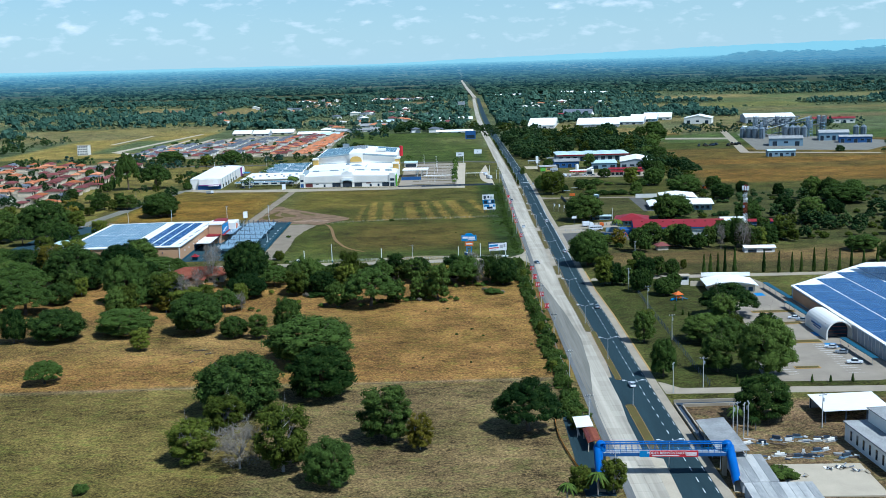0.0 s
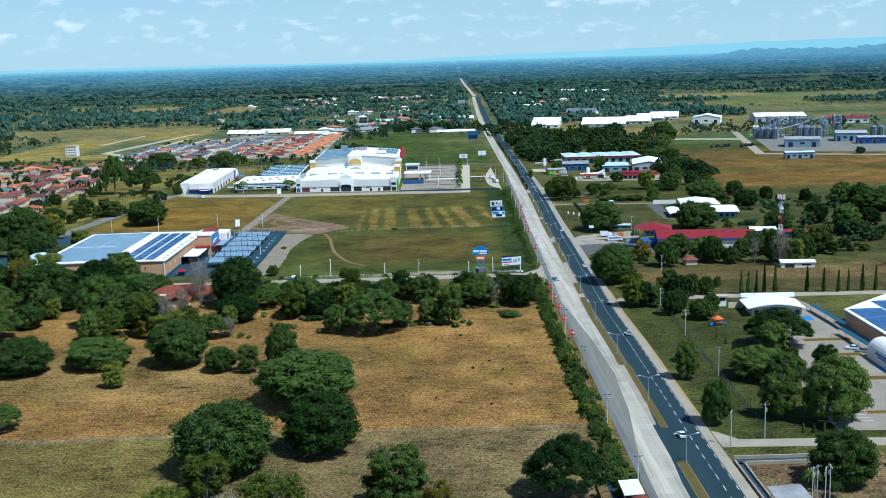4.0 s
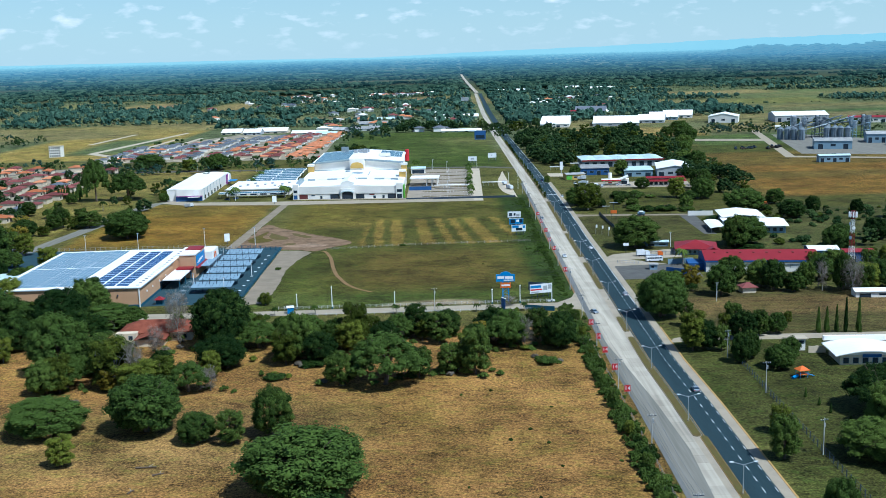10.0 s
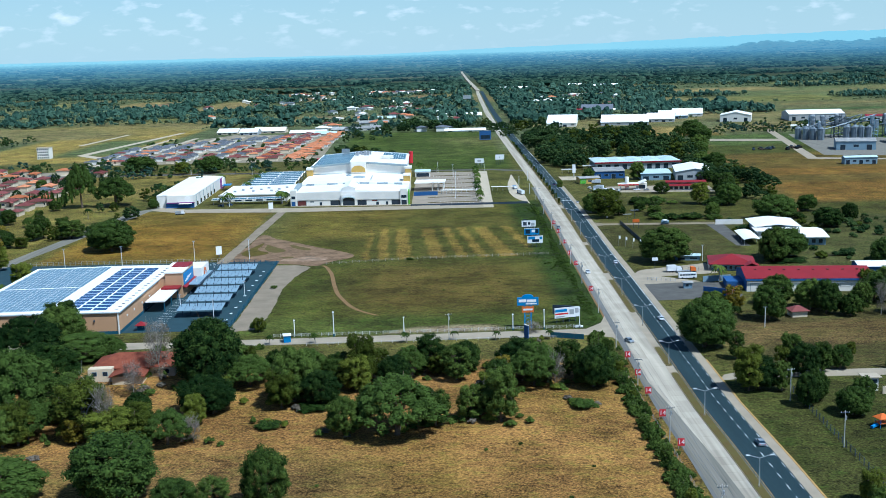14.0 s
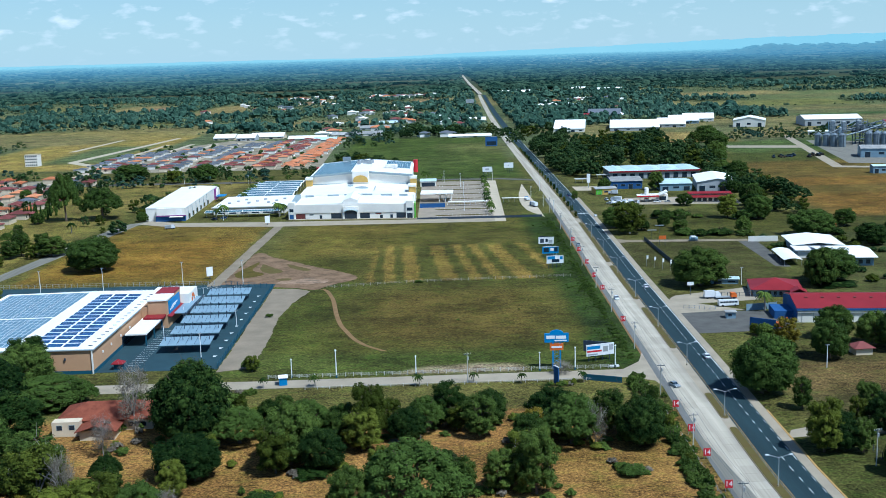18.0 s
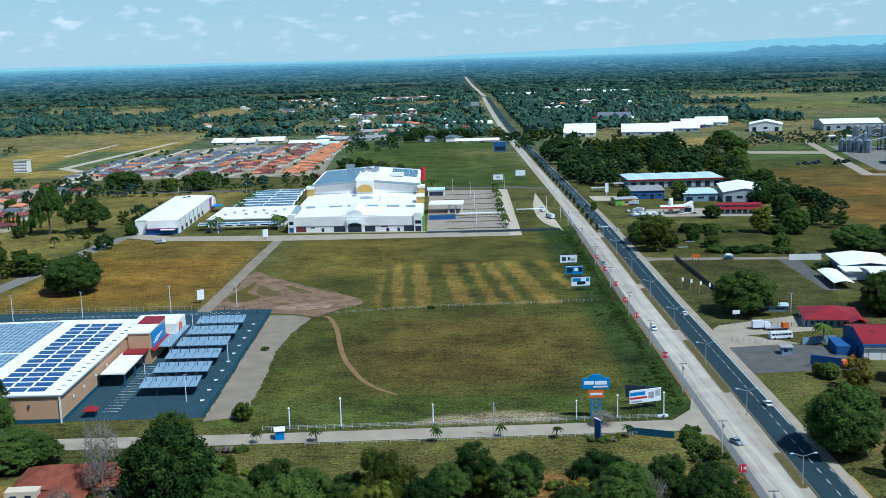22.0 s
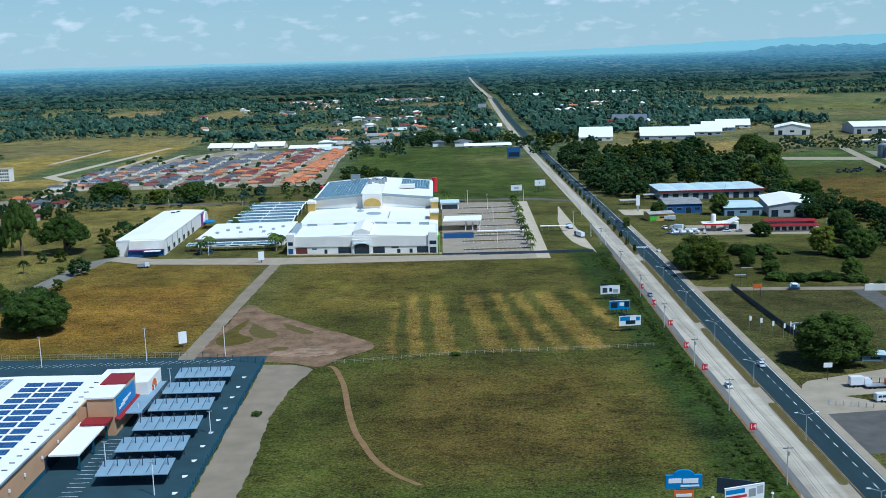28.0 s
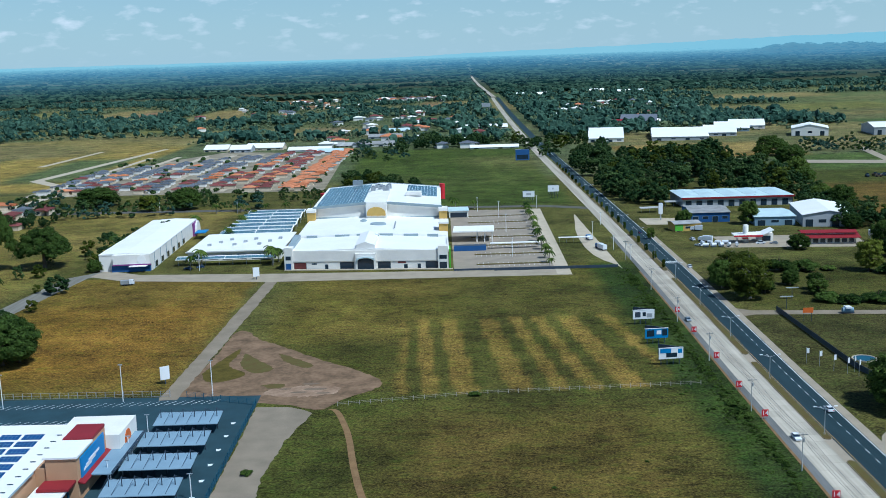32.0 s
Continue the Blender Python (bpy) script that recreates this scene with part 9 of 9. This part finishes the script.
def house(x, y, yaw, roof, label, group, s=1.0):
    key = (roof.name, label)
    m = at(x, y, yaw, s)
    if key in HOUSE:
        o = copy_thing(HOUSE[key], pose(0, 0, 0))
        o.matrix_basis = m
        return o
    ob = thing("house", 0, 0, 0, label, "house", group)
    part("wall", Mesh().box(-3.8, -4.6, 0, 3.8, 4.6, 3.1), WALL_CREAM if "cream" in label else WALL_W, ob)
    part("roof", Mesh().hip(-4.3, -5.2, 4.3, 5.2, 3.0, 1.4), roof, ob)
    part("porch_roof", Mesh().gable_y(0.2, -7.6, 4.4, -4.6, 2.4, 0.9, 0.15), roof, ob)
    part("window", Mesh().box(-3.0, -4.66, 0.9, -1.2, -4.58, 2.1), GLASS, ob)
    part("door", Mesh().box(1.4, -4.66, 0, 2.5, -4.58, 2.1), BARK, ob)
    ob.matrix_basis = m
    HOUSE[key] = ob
    return ob


far_rows = []


def join_houses(rows):
    """The farther houses as one mesh: walls and three roof colours."""
    me = bpy.data.meshes.new("far_houses")
    mats = [WALL_W, ROOF_SLATE, ROOF_MAROON, ROOF_TERRA]
    V, F, K = [], [], []
    for x, y, yaw, roof, s in rows:
        m = Mesh().box(-3.8, -4.6, 0, 3.8, 4.6, 3.1)
        k0 = len(m.f)
        m.hip(-4.3, -5.2, 4.3, 5.2, 3.0, 1.4)
        m.gable_y(0.2, -7.6, 4.4, -4.6, 2.4, 0.9, 0.15)
        c, q = math.cos(radians(yaw)), math.sin(radians(yaw))
        b = len(V)
        V += [((vx * c - vy * q) * s + x, (vx * q + vy * c) * s + y, vz * s) for vx, vy, vz in m.v]
        F += [tuple(i + b for i in f) for f in m.f]
        K += [0] * k0 + [mats.index(roof)] * (len(m.f) - k0)
    me.from_pydata(V, [], F)
    for m in mats:
        me.materials.append(m)
    me.polygons.foreach_set("material_index", K)
    me.update()
    return tagged(new("far_houses", me), "far rows of small tiled houses", "houses", kind="stuff")


roofs = ((ROOF_SLATE, "white house with a dark slate-grey hipped roof"), (ROOF_MAROON, "cream house with a maroon tiled hipped roof"), (ROOF_TERRA, "cream house with an orange terracotta roof"))
h_r = random.Random(21)
cols = 15
for c in range(cols):
    x = -384 + c * 16.2
    y_start = 1300 - c * 1.6
    y_end = 1470 + min(c, 11) * 17
    y = y_start
    while y < y_end:
        p = h_r.random()
        if c >= 13:
            rf = roofs[2]
        elif c >= 10:
            rf = roofs[2] if p < 0.5 else roofs[1]
        else:
            near = (y - y_start) / 200
            rf = roofs[0] if p < 0.45 + near * 0.4 else (roofs[1] if p < 0.82 else roofs[2])
        hx, hy = x + (2.2 if c % 2 else -2.2) + (y - 1290) * 0.03 + h_r.uniform(-2.2, 2.2), y + h_r.uniform(-2, 2)
        yw = (90 if c % 2 else -90) + (180 if h_r.random() < 0.15 else 0)
        if h_r.random() < 0.2:
            pass
        elif y < 1405:
            house(hx, hy, yw, rf[0], rf[1], "houses of the far estate", h_r.uniform(0.92, 1.08))
        else:
            far_rows.append((hx, hy, yw, rf[0], h_r.uniform(0.92, 1.08)))
        y += 11.5 if c >= 13 else 20.0
for c in range(8):
    x = -376 + c * 32.4 + 16.2 * 0.0 - 16
    slab("road_estate_street", [(x - 3.4, 1284), (x + 3.4, 1284), (x + 14.4, 1640), (x + 7.6, 1640)], 0.06, CONC_PALE, "pale concrete street of the estate")
slab("paving_estate", [(-398, 1282), (-140, 1268), (-150, 1620), (-300, 1690), (-398, 1480)], 0.035, PLOTS, "dusty plots of the housing estate", "paving")
for r in range(15):
    for c in range(8):
        x = -318 - c * 22 - r * 1.4 + h_r.uniform(-3, 3)
        y = 850 + r * 25 + c * 3 + h_r.uniform(-3, 3)
        if x > -316 - (y - 880) * 0.07 or h_r.random() < 0.16:
            continue
        p = h_r.random()
        rf = roofs[2] if p < 0.48 else roofs[1] if p < 0.88 else roofs[0]
        house(x, y, h_r.choice((0, 180, 90)), rf[0], rf[1], "houses of the near estate", h_r.uniform(1.1, 1.4))
slab("paving_estate_near", [(-500, 840), (-318, 846), (-336, 1010), (-352, 1226), (-520, 1226)], 0.035, PLOTS, "dusty plots of the nearer estate", "paving")
for x0, x1, y0, y1, n in ((-480, -290, 2950, 3260, 26), (-190, -20, 2980, 3280, 34), (-420, -120, 2400, 2900, 12), (-520, -60, 2100, 3250, 14)):
    for k in range(n):
        far_rows.append((h_r.uniform(x0, x1), h_r.uniform(y0, y1), h_r.uniform(0, 360), (ROOF_SLATE, WALL_W, ROOF_MAROON, WALL_W, ROOF_TERRA)[k % 5], h_r.uniform(1.3, 1.9)))
for k in range(90):
    x, y = (h_r.uniform(-190, 30), h_r.uniform(1640, 2500)) if k % 2 else (h_r.uniform(150, 420), h_r.uniform(1880, 2700))
    far_rows.append((x, y, h_r.choice((0, 90, 12)), (ROOF_SLATE, WALL_W, WALL_W, ROOF_MAROON, ROOF_TERRA)[k % 5], h_r.uniform(1.3, 2.2)))
join_houses(far_rows)

# ---- farmhouse under the trees by the lane ----
fh = thing("tiled_farmhouse", -124, 520, 2, "cream farmhouse with a weathered red tile roof", "farmhouse")
part("wall", Mesh().box(-13, 0, 0, 13, 12, 3.6), WALL_CREAM, fh)
part("roof", Mesh().hip(-15, -1.5, 15, 14, 3.6, 3.4, 0.2), ROOF_RUST, fh)
part("wing_wall", Mesh().box(-6, -8, 0, 4, 0, 2.8), WALL_CREAM, fh)
part("wing_roof", Mesh().gable_y(-7, -9.5, 5, 0.5, 2.8, 1.8, 0.2), ROOF_RUST, fh)
part("cream_block", Mesh().box(-15, -4, 0, -7, -0.5, 4.4), WALL_CREAM, fh)
for a in (-13.6, -10.0):
    front_opening(fh, "window", a, a + 1.5, 2.0, 3.4, -4.0)
for a in (6, 9.5):
    front_opening(fh, "window", a, a + 1.6, 1.0, 2.4, 0.0)
rp_ = thing("blue_roadside_cabin", -78, 560, 10, "small light blue cabin beside the lane", "cabin")
part("wall", Mesh().box(-1.3, -1.6, 0, 1.3, 1.6, 2.6), SIGN_BLUE, rp_)
part("roof", Mesh().box(-1.6, -1.9, 2.6, 1.6, 1.9, 2.8), SIGN_WHITE, rp_)

for x, y, w, a in ((-93.5, 389, 5.5, 2), (-89, 384, 3.2, 24), (-93, 373, 2.4, 60)):
    lg = thing("fallen_log", x, y, a, "weathered fallen log lying in the dry pasture", "log", "fallen logs")
    part("bole", Mesh().tube((-w / 2, 0, 0.3), (w / 2, 0.3, 0.26), 0.26, 0.14, 8), BARK, lg)
    part("broken_limb", Mesh().tube((w * 0.1, 0.1, 0.3), (w * 0.35, 1.3, 0.8), 0.10, 0.03, 6), BARK_PALE, lg)

# ---- hedges, verge scrub and scattered trees ----
hedge = []
for k in range(620):
    y = rng.uniform(290, 556)
    hedge.append(("bush", 38.0 + rng.normal() * 1.5, y, rng.uniform(1.2, 3.8), rng.uniform(1.6, 3.6)))
for k in range(1100):
    y = rng.uniform(575, 905)
    off = abs(rng.normal()) * 5.0 + 0.5
    h = rng.uniform(0.3, 1.9) * (1.0 if off < 4 else 0.55) * (0.45 + 0.8 * abs(math.sin(y * 0.07) * math.sin(y * 0.023 + 1)))
    hedge.append(("bush", 41.0 + rs(y) * 0.85 - off, y, h, h * rng.uniform(1.2, 1.9)))
stand("verge_scrub", hedge, "low green scrub along the highway verge", LEAF, (9, 260, 0.17))
under = []
for k in range(300):
    _, x, y, h, w = (TREES_LANE_NORTH + TREES_LANE_SOUTH)[rng.integers(len(TREES_LANE_NORTH + TREES_LANE_SOUTH))]
    under.append(("bush", x + rng.normal() * w * 0.38, min(y + rng.normal() * w * 0.30 + 2, 550), rng.uniform(1.4, 3.4), rng.uniform(1.8, 4.2)))
stand("undergrowth", under[:170], "green undergrowth below the lane trees", LEAF, (9, 300, 0.16))
stand("undergrowth", under[170:250], "olive undergrowth below the lane trees", LEAF_LT, (9, 300, 0.16))
stand("undergrowth", under[250:], "dry brown undergrowth below the lane trees", LEAF_BR, (9, 300, 0.16))
for k in range(30):
    y = 300 + k * 8.6
    tree("bush" if k % 3 else "open", 38.0 + rng.uniform(-1.6, 1.6), y + rng.uniform(-1.5, 1.5), rng.uniform(3.0, 6.0), rng.uniform(3.0, 5.0), "scrub hedge on the highway verge")
for x, y, h, w in ((-34.9, 715, 2.2, 4.0), (-97, 655, 2.4, 3.6), (-92, 579, 6, 7), (-18, 640, 0.8, 1.4), (8, 655, 0.8, 1.2)):
    tree("bush", x, y, h, w, "lone bushes of the meadow")
for k in range(14):
    tree("bush", rng.uniform(-60, 34), rng.uniform(350, 450), rng.uniform(0.5, 1.2), rng.uniform(0.7, 1.5), "small bushes of the pasture")
SCATTER = [  # x0, x1, y0, y1, how many, least and greatest height
    (-330, -250, 700, 880, 22, 6, 14), (-264, -222, 800, 1000, 16, 4, 10), (-250, -215, 980, 1150, 12, 5, 12), (-330, -190, 1180, 1260, 13, 5, 10), (-190, -120, 1190, 1262, 12, 4, 9), (-130, -60, 1170, 1330, 30, 6, 13),
    (84, 122, 1130, 1480, 60, 9, 17), (110, 240, 1165, 1470, 105, 11, 19), (196, 226, 940, 1160, 22, 7, 13), (206, 232, 930, 1260, 26, 7, 14), (85, 130, 830, 905, 5, 4, 8), (196, 225, 885, 945, 5, 6, 11),
    (200, 330, 740, 800, 6, 5, 10), (200, 300, 590, 690, 20, 6, 13), (150, 230, 585, 620, 10, 7, 13), (330, 480, 680, 780, 16, 8, 15), (-80, 30, 1640, 1740, 26, 9, 16),
    (-260, -170, 440, 560, 26, 10, 18), (-300, -190, 380, 470, 12, 8, 14), (-330, -200, 560, 690, 22, 8, 16), (86, 104, 575, 605, 4, 3, 6), (340, 540, 1110, 1250, 6, 5, 8), (50, 140, 1500, 1720, 24, 8, 15),
]
kinds = ["round", "round", "open", "broad", "open", "gold"]
rows_by = {"round": [], "open": [], "broad": [], "gold": []}
for x0, x1, y0, y1, n, h0, h1 in SCATTER:
    for k in range(n):
        h = rng.uniform(h0, h1)
        kd = kinds[rng.integers(6)]
        row = (kd, rng.uniform(x0, x1), rng.uniform(y0, y1), h, h * rng.uniform(0.95, 1.6))
        if y1 < 640 or (x0 < 100 and y1 < 910):
            tree(*row, "scattered trees of the plain")
        else:
            rows_by[kd].append(row)
for k in range(260):
    rows_by[("open", "round", "gold")[k % 3]].append(("bush", rng.uniform(150, 345), rng.choice([rng.uniform(588, 720), rng.uniform(740, 815)]), *(lambda q: (q, q * 1.15))(rng.uniform(2.0, 5.5))))
for k in range(90):
    rows_by["open"].append(("bush", rng.uniform(-395, -150), rng.uniform(1275, 1600), rng.uniform(3, 6.5), rng.uniform(4, 7)))
    rows_by["round"].append(("round", rng.uniform(-480, -306), rng.uniform(830, 1180), rng.uniform(4, 9), rng.uniform(5, 10)))
stand("tree_stand", rows_by["round"] + rows_by["broad"], "deep green trees scattered over the plain", LEAF_MID)
stand("tree_stand", rows_by["open"], "mid-green trees and bushes scattered over the plain", LEAF_MID)
stand("tree_stand", rows_by["gold"], "olive trees scattered over the plain", LEAF_LT)
for k in range(26):
    tree("cyp", -300 - rng.uniform(0, 30), 985 + rng.uniform(-20, 30), rng.uniform(6, 10), 3, "conifers of the estate")
for k in range(22):
    y = 905 + k * 24
    tree("open", 55.8 + rs(y), y, rng.uniform(3, 5), rng.uniform(2.5, 3.8), "young trees in the median")
